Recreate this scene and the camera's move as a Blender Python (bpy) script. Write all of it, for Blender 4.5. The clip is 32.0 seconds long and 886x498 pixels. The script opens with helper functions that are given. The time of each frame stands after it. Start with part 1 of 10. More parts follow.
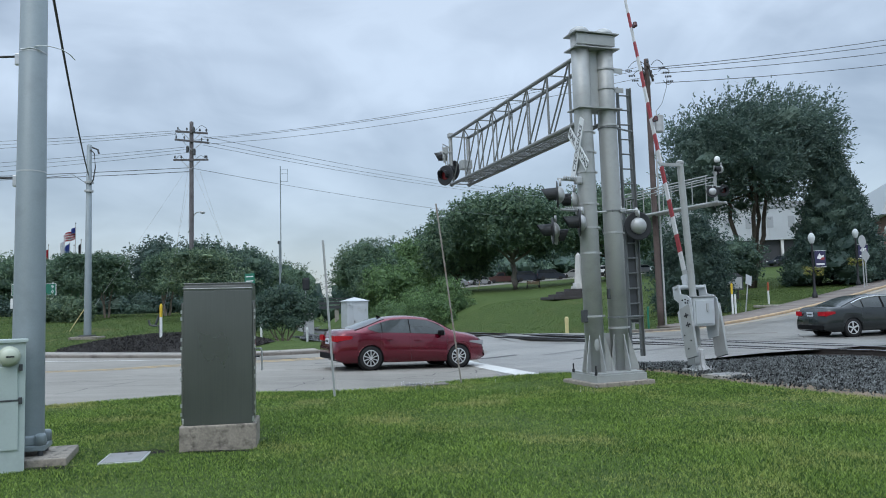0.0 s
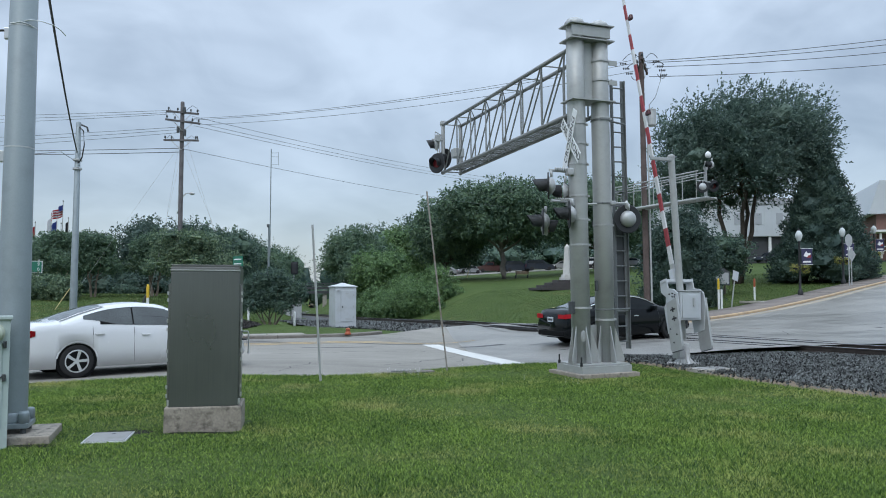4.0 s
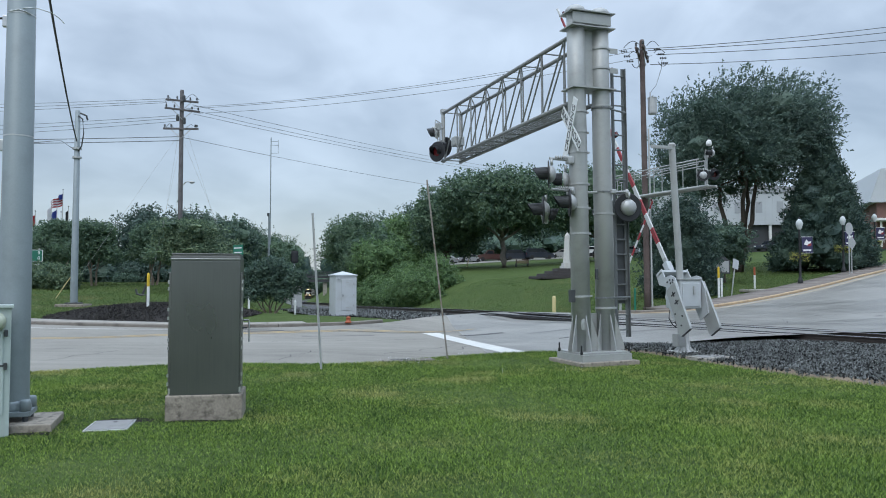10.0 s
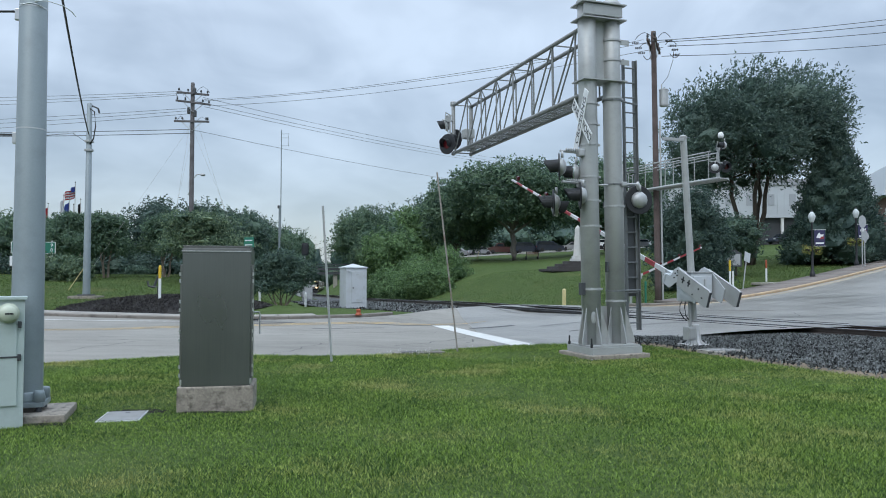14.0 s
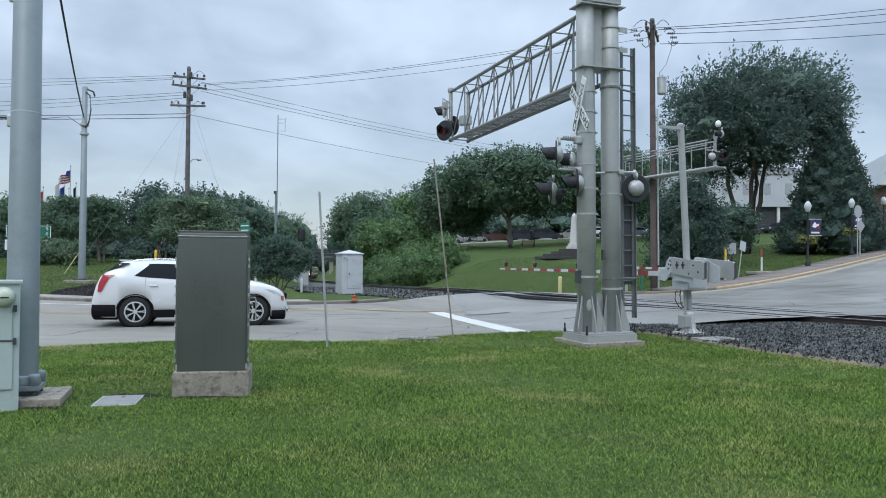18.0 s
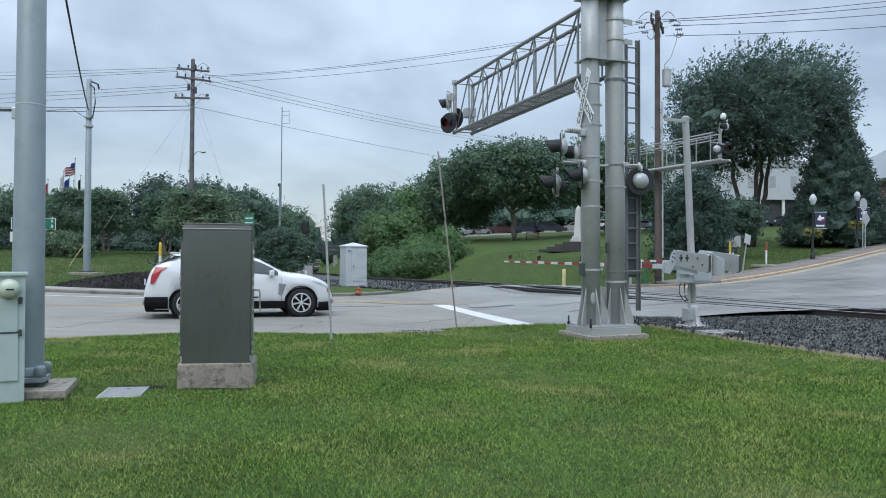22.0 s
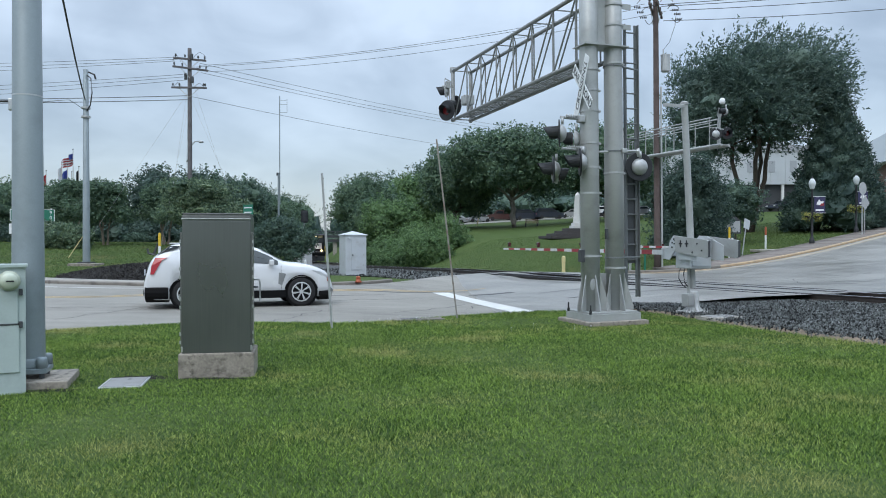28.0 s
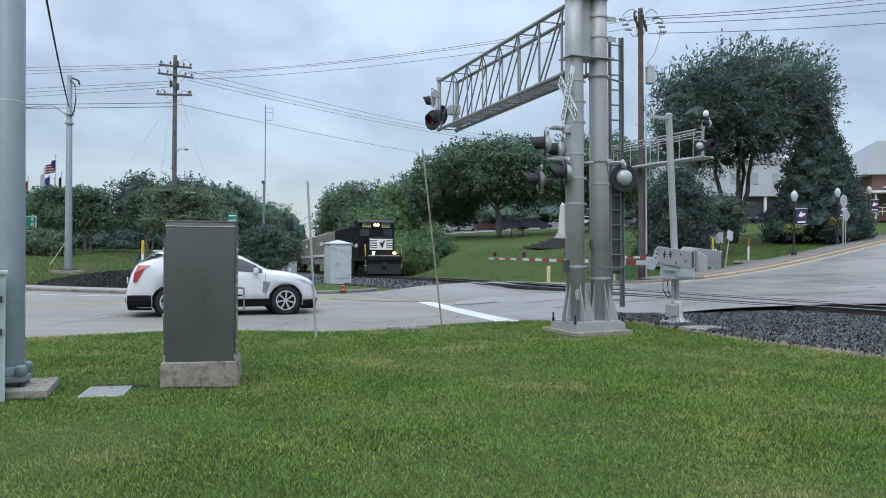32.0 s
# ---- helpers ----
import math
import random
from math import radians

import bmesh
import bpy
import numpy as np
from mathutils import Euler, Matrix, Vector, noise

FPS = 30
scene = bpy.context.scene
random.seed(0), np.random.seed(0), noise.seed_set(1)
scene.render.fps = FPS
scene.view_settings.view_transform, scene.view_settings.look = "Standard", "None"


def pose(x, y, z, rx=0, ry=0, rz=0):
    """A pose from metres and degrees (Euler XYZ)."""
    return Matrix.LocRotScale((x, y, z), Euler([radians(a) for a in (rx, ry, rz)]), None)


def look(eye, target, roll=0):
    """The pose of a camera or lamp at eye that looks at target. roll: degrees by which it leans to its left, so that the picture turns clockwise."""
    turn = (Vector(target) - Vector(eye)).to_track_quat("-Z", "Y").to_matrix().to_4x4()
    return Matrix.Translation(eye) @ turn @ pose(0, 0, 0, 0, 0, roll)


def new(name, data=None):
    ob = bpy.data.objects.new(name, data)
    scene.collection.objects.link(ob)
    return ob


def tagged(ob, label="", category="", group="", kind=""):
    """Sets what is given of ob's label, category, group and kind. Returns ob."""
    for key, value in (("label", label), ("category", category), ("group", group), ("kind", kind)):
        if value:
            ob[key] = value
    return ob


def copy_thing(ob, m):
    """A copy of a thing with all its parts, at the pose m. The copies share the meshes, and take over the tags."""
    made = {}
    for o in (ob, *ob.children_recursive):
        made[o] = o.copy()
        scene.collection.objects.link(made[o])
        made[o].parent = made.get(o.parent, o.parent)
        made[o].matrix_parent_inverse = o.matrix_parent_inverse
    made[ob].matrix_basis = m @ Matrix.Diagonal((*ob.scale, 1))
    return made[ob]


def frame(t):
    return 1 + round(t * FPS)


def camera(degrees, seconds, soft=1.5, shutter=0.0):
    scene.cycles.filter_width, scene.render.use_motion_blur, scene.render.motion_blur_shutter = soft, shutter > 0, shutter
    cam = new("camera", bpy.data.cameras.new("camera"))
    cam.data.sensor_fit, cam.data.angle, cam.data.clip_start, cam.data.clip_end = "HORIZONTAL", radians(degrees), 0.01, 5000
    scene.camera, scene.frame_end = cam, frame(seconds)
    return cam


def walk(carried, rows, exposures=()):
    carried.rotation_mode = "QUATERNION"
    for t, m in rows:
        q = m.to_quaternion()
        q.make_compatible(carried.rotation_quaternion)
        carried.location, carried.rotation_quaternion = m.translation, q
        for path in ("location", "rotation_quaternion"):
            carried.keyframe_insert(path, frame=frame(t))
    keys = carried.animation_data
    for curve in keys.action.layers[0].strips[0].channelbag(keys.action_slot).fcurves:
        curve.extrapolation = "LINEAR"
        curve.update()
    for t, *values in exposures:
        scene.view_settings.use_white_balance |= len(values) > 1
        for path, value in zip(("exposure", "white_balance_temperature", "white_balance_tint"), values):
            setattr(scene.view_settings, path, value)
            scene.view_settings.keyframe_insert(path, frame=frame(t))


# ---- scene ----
# Camera: a hand-held phone at eye height that only turns.
EYE = (0.0, 0.0, 1.6)
cam = camera(61.0, 32.0, 1.0)
TURNS = [
    (0, 94.301, 1.446, 0.163), (0.5, 94.216, 1.240, 0.044), (1, 94.214, 0.935, -0.144),
    (1.5, 94.165, 0.672, -0.496), (2, 94.102, 0.313, -0.953), (2.5, 93.926, -0.013, -1.139),
    (3, 93.588, -0.074, -0.910), (3.5, 93.366, -0.044, -0.678), (5.5, 93.416, 0.145, -1.115),
    (6, 93.421, 0.191, -1.102), (6.5, 93.354, 0.222, -1.021), (7, 93.253, 0.167, -0.931),
    (7.5, 93.049, 0.165, -0.854), (8, 92.787, 0.151, -0.887), (8.5, 92.669, 0.035, -0.983),
    (9, 92.590, 0.039, -0.927), (9.5, 92.539, 0.035, -0.826), (10, 92.502, 0.005, -0.719),
    (10.5, 92.424, 0.065, -0.671), (11, 92.340, -0.013, -0.610), (11.5, 92.253, -0.079, -0.541),
    (12, 92.101, -0.102, -0.441), (12.5, 91.992, -0.176, -0.303), (13, 91.995, -0.093, -0.149),
    (13.5, 91.973, -0.110, -0.044), (14, 91.938, -0.089, 0.043), (14.5, 91.816, 0.014, 0.150),
    (16.5, 91.242, -0.354, 0.050), (17, 91.042, -0.501, -0.200), (17.5, 90.912, -0.571, -0.288),
    (18, 90.930, -0.491, -0.248), (18.5, 90.974, -0.415, -0.155), (19, 90.971, -0.391, -0.007),
    (19.5, 90.908, -0.479, 0.108), (20, 90.808, -0.558, 0.085), (20.5, 90.686, -0.562, 0.067),
    (21, 90.583, -0.525, 0.060), (21.5, 90.445, -0.579, 0.009), (22, 90.366, -0.566, 0.052),
    (22.5, 90.394, -0.525, 0.140), (23, 90.437, -0.434, 0.145), (23.5, 90.416, -0.267, 0.067),
    (24, 90.399, -0.170, 0.079), (24.5, 90.352, -0.135, 0.090), (25, 90.286, -0.080, 0.105),
    (25.5, 90.262, 0.075, 0.139), (27.5, 89.688, 0.030, 0.232), (28, 89.442, -0.035, 0.011),
    (28.5, 89.255, -0.154, -0.091), (29, 89.151, -0.268, -0.199), (29.5, 89.192, -0.375, -0.274),
    (30, 89.423, -0.303, -0.368), (30.5, 89.615, -0.207, -0.457), (31, 89.903, -0.311, -0.581),
    (31.5, 90.180, -0.396, -0.806), (32, 90.156, -0.393, -1.104)]
walk(cam, [(t, pose(*EYE, rx, ry, rz)) for t, rx, ry, rz in TURNS], [(0.0, -0.05), (12.0, 0.0), (32.0, 0.08)])

# World: low overcast cloud with soft patches over a weak clear-sky base; a wide, weak sun behind the cloud.
world = bpy.data.worlds.new("overcast_sky")
scene.world = world
world.use_nodes = True
wn, wl = world.node_tree.nodes, world.node_tree.links
wn.clear()
w_out = wn.new("ShaderNodeOutputWorld")
w_bg = wn.new("ShaderNodeBackground")
w_sky = wn.new("ShaderNodeTexSky")
w_sky.sky_type, w_sky.sun_disc = "NISHITA", False
w_sky.sun_elevation, w_sky.sun_rotation = radians(55), radians(200)
w_bg2 = wn.new("ShaderNodeBackground")
w_bg2.inputs["Strength"].default_value = 0.05
wl.new(w_sky.outputs[0], w_bg2.inputs[0])
w_add = wn.new("ShaderNodeAddShader")
w_tc = wn.new("ShaderNodeTexCoord")
w_sep = wn.new("ShaderNodeSeparateXYZ")
wl.new(w_tc.outputs["Generated"], w_sep.inputs[0])


def w_math(op, a, b=None):
    n = wn.new("ShaderNodeMath")
    n.operation = op
    for i, v in enumerate((a, b)):
        if v is None:
            continue
        if isinstance(v, (int, float)):
            n.inputs[i].default_value = v
        else:
            wl.new(v, n.inputs[i])
    return n.outputs[0]


# cloud pattern on a gently flattened deck: broad banks, torn by a finer second pattern
w_h = w_math("ADD", w_math("MAXIMUM", w_sep.outputs[2], 0.0), 0.42)
w_comb = wn.new("ShaderNodeCombineXYZ")
wl.new(w_math("DIVIDE", w_sep.outputs[0], w_h), w_comb.inputs[0])
wl.new(w_math("DIVIDE", w_sep.outputs[1], w_h), w_comb.inputs[1])
wl.new(w_math("MULTIPLY", w_sep.outputs[2], 1.6), w_comb.inputs[2])
w_noise = []
for w_scale, w_detail, w_dist in ((1.25, 4.0, 0.8), (3.6, 5.0, 0.9)):
    w_n = wn.new("ShaderNodeTexNoise")
    w_n.inputs["Scale"].default_value, w_n.inputs["Detail"].default_value, w_n.inputs["Roughness"].default_value = w_scale, w_detail, 0.52
    w_n.inputs["Distortion"].default_value = w_dist
    wl.new(w_comb.outputs[0], w_n.inputs["Vector"])
    w_noise.append(w_n.outputs["Fac"])
w_fac = w_math("ADD", w_math("MULTIPLY", w_noise[0], 0.72), w_math("MULTIPLY", w_noise[1], 0.28))
w_ramp = wn.new("ShaderNodeValToRGB")
w_ramp.color_ramp.elements[0].position, w_ramp.color_ramp.elements[0].color = 0.39, (0.32, 0.39, 0.48, 1)
w_ramp.color_ramp.elements[1].position, w_ramp.color_ramp.elements[1].color = 0.63, (0.70, 0.82, 0.965, 1)
wl.new(w_fac, w_ramp.inputs[0])
# towards the horizon the deck evens out; overhead it is about three times as bright
w_mix = wn.new("ShaderNodeMix")
w_mix.data_type = "RGBA"
wl.new(w_math("MULTIPLY", w_math("SUBTRACT", 0.30, w_sep.outputs[2]), 2.6), w_mix.inputs[0])
wl.new(w_ramp.outputs[0], w_mix.inputs[6])
w_mix.inputs[7].default_value = (0.36, 0.425, 0.50, 1)
wl.new(w_mix.outputs[2], w_bg.inputs[0])
w_zen = w_math("MULTIPLY", w_math("MAXIMUM", w_math("SUBTRACT", w_sep.outputs[2], 0.42), 0.0), 4.2)
wl.new(w_math("ADD", w_math("MULTIPLY", w_zen, 1.34), 0.80), w_bg.inputs["Strength"])
wl.new(w_bg.outputs[0], w_add.inputs[0])
wl.new(w_bg2.outputs[0], w_add.inputs[1])
wl.new(w_add.outputs[0], w_out.inputs[0])

sun = new("sun", bpy.data.lights.new("sun", "SUN"))
sun.data.energy, sun.data.angle, sun.data.color = 0.9, radians(35), (1.0, 0.97, 0.93)
sun.matrix_world = look((-20, -40, 60), (0, 15, 0))


# ---- mesh helpers ----
def part(name, bm, material, parent=None, label="", smooth=False):
    me = bpy.data.meshes.new(name)
    bm.to_mesh(me)
    bm.free()
    if material is not None:
        me.materials.append(material)
    if smooth:
        me.shade_smooth()
    ob = new(name, me)
    if parent is not None:
        ob.parent = parent
    if label:
        tagged(ob, label)
    return ob


def mesh_ob(name, verts, faces, material, parent=None, label="", smooth=False):
    me = bpy.data.meshes.new(name)
    me.from_pydata([tuple(v) for v in verts], [], faces)
    me.update()
    me.materials.append(material)
    if smooth:
        me.shade_smooth()
    ob = new(name, me)
    if parent is not None:
        ob.parent = parent
    if label:
        tagged(ob, label)
    return ob


def thing(name, label, category, m=None, group="", kind=""):
    ob = new(name)
    ob.empty_display_size = 0.2
    if m is not None:
        ob.matrix_basis = m
    return tagged(ob, label, category, group, kind)


def box(bm, c, s, rot=None, bevel=0.0):
    """A box with centre c and full sizes s, turned by rot, with bevelled edges."""
    m = Matrix.Translation(c) @ (rot.to_4x4() if rot is not None else Matrix()) @ Matrix.Diagonal((*s, 1))
    r = bmesh.ops.create_cube(bm, size=1.0, matrix=m)
    if bevel > 0:
        es = {e for v in r["verts"] for e in v.link_edges}
        bmesh.ops.bevel(bm, geom=list(es), offset=bevel, segments=2, affect="EDGES", profile=0.6)
    return bm


def nb():
    return bmesh.new()


def tube(bm, p0, p1, r0, r1=None, n=10, caps=True):
    p0, p1 = Vector(p0), Vector(p1)
    r1 = r0 if r1 is None else r1
    d = p1 - p0
    if d.length < 1e-6:
        return bm
    m = Matrix.Translation((p0 + p1) / 2) @ d.to_track_quat("Z", "Y").to_matrix().to_4x4()
    bmesh.ops.create_cone(bm, cap_ends=caps, segments=n, radius1=r0, radius2=r1, depth=d.length, matrix=m)
    return bm


def path_tube(bm, pts, r, n=6):
    """A round bar through pts."""
    pts = [Vector(p) for p in pts]
    rings = []
    for i, p in enumerate(pts):
        d = (pts[min(i + 1, len(pts) - 1)] - pts[max(i - 1, 0)]).normalized()
        q = d.to_track_quat("Z", "Y")
        rr = r[i] if isinstance(r, (list, tuple)) else r
        rings.append([bm.verts.new(p + q @ Vector((math.cos(a) * rr, math.sin(a) * rr, 0))) for a in (2 * math.pi * k / n for k in range(n))])
    for a, b in zip(rings, rings[1:]):
        for k in range(n):
            bm.faces.new((a[k], a[(k + 1) % n], b[(k + 1) % n], b[k]))
    bm.faces.new(rings[0][::-1])
    bm.faces.new(rings[-1])
    return bm


def lathe(bm, prof, m=None, n=20, caps=True):
    """A body of revolution round z from (radius, z) pairs."""
    m = m or Matrix()
    rings = []
    for r, z in prof:
        rings.append([bm.verts.new(m @ Vector((math.cos(2 * math.pi * k / n) * max(r, 1e-4), math.sin(2 * math.pi * k / n) * max(r, 1e-4), z))) for k in range(n)])
    for a, b in zip(rings, rings[1:]):
        for k in range(n):
            bm.faces.new((a[k], a[(k + 1) % n], b[(k + 1) % n], b[k]))
    if caps:
        bm.faces.new(rings[0][::-1])
        bm.faces.new(rings[-1])
    return bm


def prism(bm, poly, depth, m=None):
    """A flat outline in x, z pulled out along y by depth, centred."""
    m = m or Matrix()
    a = [bm.verts.new(m @ Vector((x, -depth / 2, z))) for x, z in poly]
    b = [bm.verts.new(m @ Vector((x, depth / 2, z))) for x, z in poly]
    bm.faces.new(a)
    bm.faces.new(b[::-1])
    for i in range(len(a)):
        j = (i + 1) % len(a)
        bm.faces.new((a[j], a[i], b[i], b[j]))
    bmesh.ops.recalc_face_normals(bm, faces=bm.faces[:])
    return bm


def text_mesh(name, body, size, material, parent, m, extrude=0.002, label=""):
    """Writing with the built-in font, as a mesh."""
    cu = bpy.data.curves.new(name, "FONT")
    cu.body, cu.size, cu.extrude = body, size, extrude
    cu.align_x, cu.align_y = "CENTER", "CENTER"
    tmp = bpy.data.objects.new(name, cu)
    me = bpy.data.meshes.new_from_object(tmp)
    bpy.data.objects.remove(tmp)
    me.materials.clear()
    me.materials.append(material)
    ob = new(name, me)
    ob.parent = parent
    ob.matrix_basis = m
    if label:
        tagged(ob, label)
    return ob


def lerp(a, b, f):
    return a + (b - a) * f


def sstep(a, b, x):
    f = min(1.0, max(0.0, (x - a) / (b - a)))
    return f * f * (3 - 2 * f)


def catmull(keys, x):
    """Smooth curve through (x, value) keys."""
    if x <= keys[0][0]:
        s = (keys[1][1] - keys[0][1]) / (keys[1][0] - keys[0][0])
        return keys[0][1] + s * (x - keys[0][0])
    if x >= keys[-1][0]:
        s = (keys[-1][1] - keys[-2][1]) / (keys[-1][0] - keys[-2][0])
        return keys[-1][1] + s * (x - keys[-1][0])
    for i in range(len(keys) - 1):
        if keys[i][0] <= x <= keys[i + 1][0]:
            break
    x0, y0 = keys[i]
    x1, y1 = keys[i + 1]
    h = x1 - x0
    s = (y1 - y0) / h
    m0 = (y1 - keys[i - 1][1]) / (x1 - keys[i - 1][0]) if i > 0 else s
    m1 = (keys[i + 2][1] - y0) / (keys[i + 2][0] - x0) if i + 2 < len(keys) else s
    f = (x - x0) / h
    return (2 * f**3 - 3 * f**2 + 1) * y0 + (f**3 - 2 * f**2 + f) * h * m0 + (3 * f**2 - 2 * f**3) * y1 + (f**3 - f**2) * h * m1


# ---- materials ----
def material(name, color, rough=0.6, metal=0.0, var=0.15, scale=3.0, fine=40.0, bump=0.1, dirt=None, dirt_amt=0.0, coat=0.0, spec=0.5, bump_dist=0.01, rvar=0.1):
    """A surface with colour at two scales of grain, stains of the colour dirt, and fine relief."""
    m = bpy.data.materials.new(name)
    m.use_nodes = True
    n, l = m.node_tree.nodes, m.node_tree.links
    b = n["Principled BSDF"]
    tc = n.new("ShaderNodeTexCoord")
    n1 = n.new("ShaderNodeTexNoise")
    n1.inputs["Scale"].default_value, n1.inputs["Detail"].default_value = scale, 4.0
    n2 = n.new("ShaderNodeTexNoise")
    n2.inputs["Scale"].default_value, n2.inputs["Detail"].default_value = fine, 3.0
    for t in (n1, n2):
        l.new(tc.outputs["Object"], t.inputs["Vector"])
    mx = n.new("ShaderNodeMix")
    mx.data_type = "FLOAT"
    mx.inputs[0].default_value = 0.4
    l.new(n1.outputs["Fac"], mx.inputs[2])
    l.new(n2.outputs["Fac"], mx.inputs[3])
    rp = n.new("ShaderNodeValToRGB")
    rp.color_ramp.elements[0].position, rp.color_ramp.elements[1].position = 0.3, 0.7
    rp.color_ramp.elements[0].color = (*[max(0, c * (1 - var)) for c in color], 1)
    rp.color_ramp.elements[1].color = (*[min(1, c * (1 + var)) for c in color], 1)
    l.new(mx.outputs[0], rp.inputs[0])
    col = rp.outputs[0]
    if dirt is not None:
        n3 = n.new("ShaderNodeTexNoise")
        n3.inputs["Scale"].default_value, n3.inputs["Detail"].default_value, n3.inputs["Roughness"].default_value = scale * 1.7, 8.0, 0.65
        l.new(tc.outputs["Object"], n3.inputs["Vector"])
        r3 = n.new("ShaderNodeValToRGB")
        r3.color_ramp.elements[0].position, r3.color_ramp.elements[1].position = 0.5, 0.72
        r3.color_ramp.elements[1].color = (dirt_amt, dirt_amt, dirt_amt, 1)
        l.new(n3.outputs["Fac"], r3.inputs[0])
        m3 = n.new("ShaderNodeMix")
        m3.data_type = "RGBA"
        l.new(r3.outputs[0], m3.inputs[0])
        l.new(col, m3.inputs[6])
        m3.inputs[7].default_value = (*dirt, 1)
        col = m3.outputs[2]
    l.new(col, b.inputs["Base Color"])
    rr = n.new("ShaderNodeMapRange")
    rr.inputs["To Min"].default_value, rr.inputs["To Max"].default_value = max(0.02, rough - rvar), min(1, rough + rvar)
    l.new(n1.outputs["Fac"], rr.inputs["Value"])
    l.new(rr.outputs[0], b.inputs["Roughness"])
    b.inputs["Metallic"].default_value = metal
    b.inputs["Coat Weight"].default_value = coat
    b.inputs["Coat Roughness"].default_value = 0.06
    b.inputs["Specular IOR Level"].default_value = spec
    if bump > 0:
        bp = n.new("ShaderNodeBump")
        bp.inputs["Strength"].default_value, bp.inputs["Distance"].default_value = bump, bump_dist
        l.new(mx.outputs[0], bp.inputs["Height"])
        l.new(bp.outputs[0], b.inputs["Normal"])
    return m


def glow(name, color, strength):
    m = bpy.data.materials.new(name)
    m.use_nodes = True
    b = m.node_tree.nodes["Principled BSDF"]
    b.inputs["Base Color"].default_value = (*color, 1)
    b.inputs["Emission Color"].default_value = (*color, 1)
    b.inputs["Emission Strength"].default_value = strength
    b.inputs["Roughness"].default_value = 0.3
    return m


def leaf_material(name, a, b_col, scale=0.6, straw=None):
    """Leaves: colour differs from leaf to leaf and from clump to clump; some light passes through."""
    m = bpy.data.materials.new(name)
    m.use_nodes = True
    n, l = m.node_tree.nodes, m.node_tree.links
    b = n["Principled BSDF"]
    geo = n.new("ShaderNodeNewGeometry")
    tc = n.new("ShaderNodeTexCoord")
    ns = n.new("ShaderNodeTexNoise")
    ns.inputs["Scale"].default_value, ns.inputs["Detail"].default_value = scale, 3.0
    l.new(tc.outputs["Object"], ns.inputs["Vector"])
    mx = n.new("ShaderNodeMix")
    mx.data_type = "FLOAT"
    mx.inputs[0].default_value = 0.6
    l.new(ns.outputs["Fac"], mx.inputs[2])
    l.new(geo.outputs["Random Per Island"], mx.inputs[3])
    rp = n.new("ShaderNodeValToRGB")
    rp.color_ramp.elements[0].position, rp.color_ramp.elements[1].position = 0.3, 0.78
    rp.color_ramp.elements[0].color = (*a, 1)
    rp.color_ramp.elements[1].color = (*b_col, 1)
    l.new(mx.outputs[0], rp.inputs[0])
    col = rp.outputs[0]
    if straw:
        n2 = n.new("ShaderNodeTexNoise")
        n2.inputs["Scale"].default_value, n2.inputs["Detail"].default_value = scale * 0.7, 6.0
        l.new(tc.outputs["Object"], n2.inputs["Vector"])
        ad = n.new("ShaderNodeMath")
        ad.operation = "MULTIPLY_ADD"
        ad.inputs[1].default_value = 0.22
        l.new(geo.outputs["Random Per Island"], ad.inputs[0])
        l.new(n2.outputs["Fac"], ad.inputs[2])
        mr = n.new("ShaderNodeMapRange")
        mr.inputs["From Min"].default_value, mr.inputs["From Max"].default_value = 0.66, 0.88
        mr.inputs["To Max"].default_value = 0.85
        l.new(ad.outputs[0], mr.inputs["Value"])
        mc = n.new("ShaderNodeMix")
        mc.data_type = "RGBA"
        l.new(mr.outputs[0], mc.inputs[0])
        l.new(col, mc.inputs[6])
        mc.inputs[7].default_value = (*straw, 1)
        col = mc.outputs[2]
    l.new(col, b.inputs["Base Color"])
    b.inputs["Roughness"].default_value = 0.55
    b.inputs["Specular IOR Level"].default_value = 0.3
    tr = n.new("ShaderNodeBsdfTranslucent")
    l.new(col, tr.inputs[0])
    ms = n.new("ShaderNodeMixShader")
    ms.inputs[0].default_value = 0.3
    l.new(b.outputs[0], ms.inputs[1])
    l.new(tr.outputs[0], ms.inputs[2])
    l.new(ms.outputs[0], n["Material Output"].inputs[0])
    return m


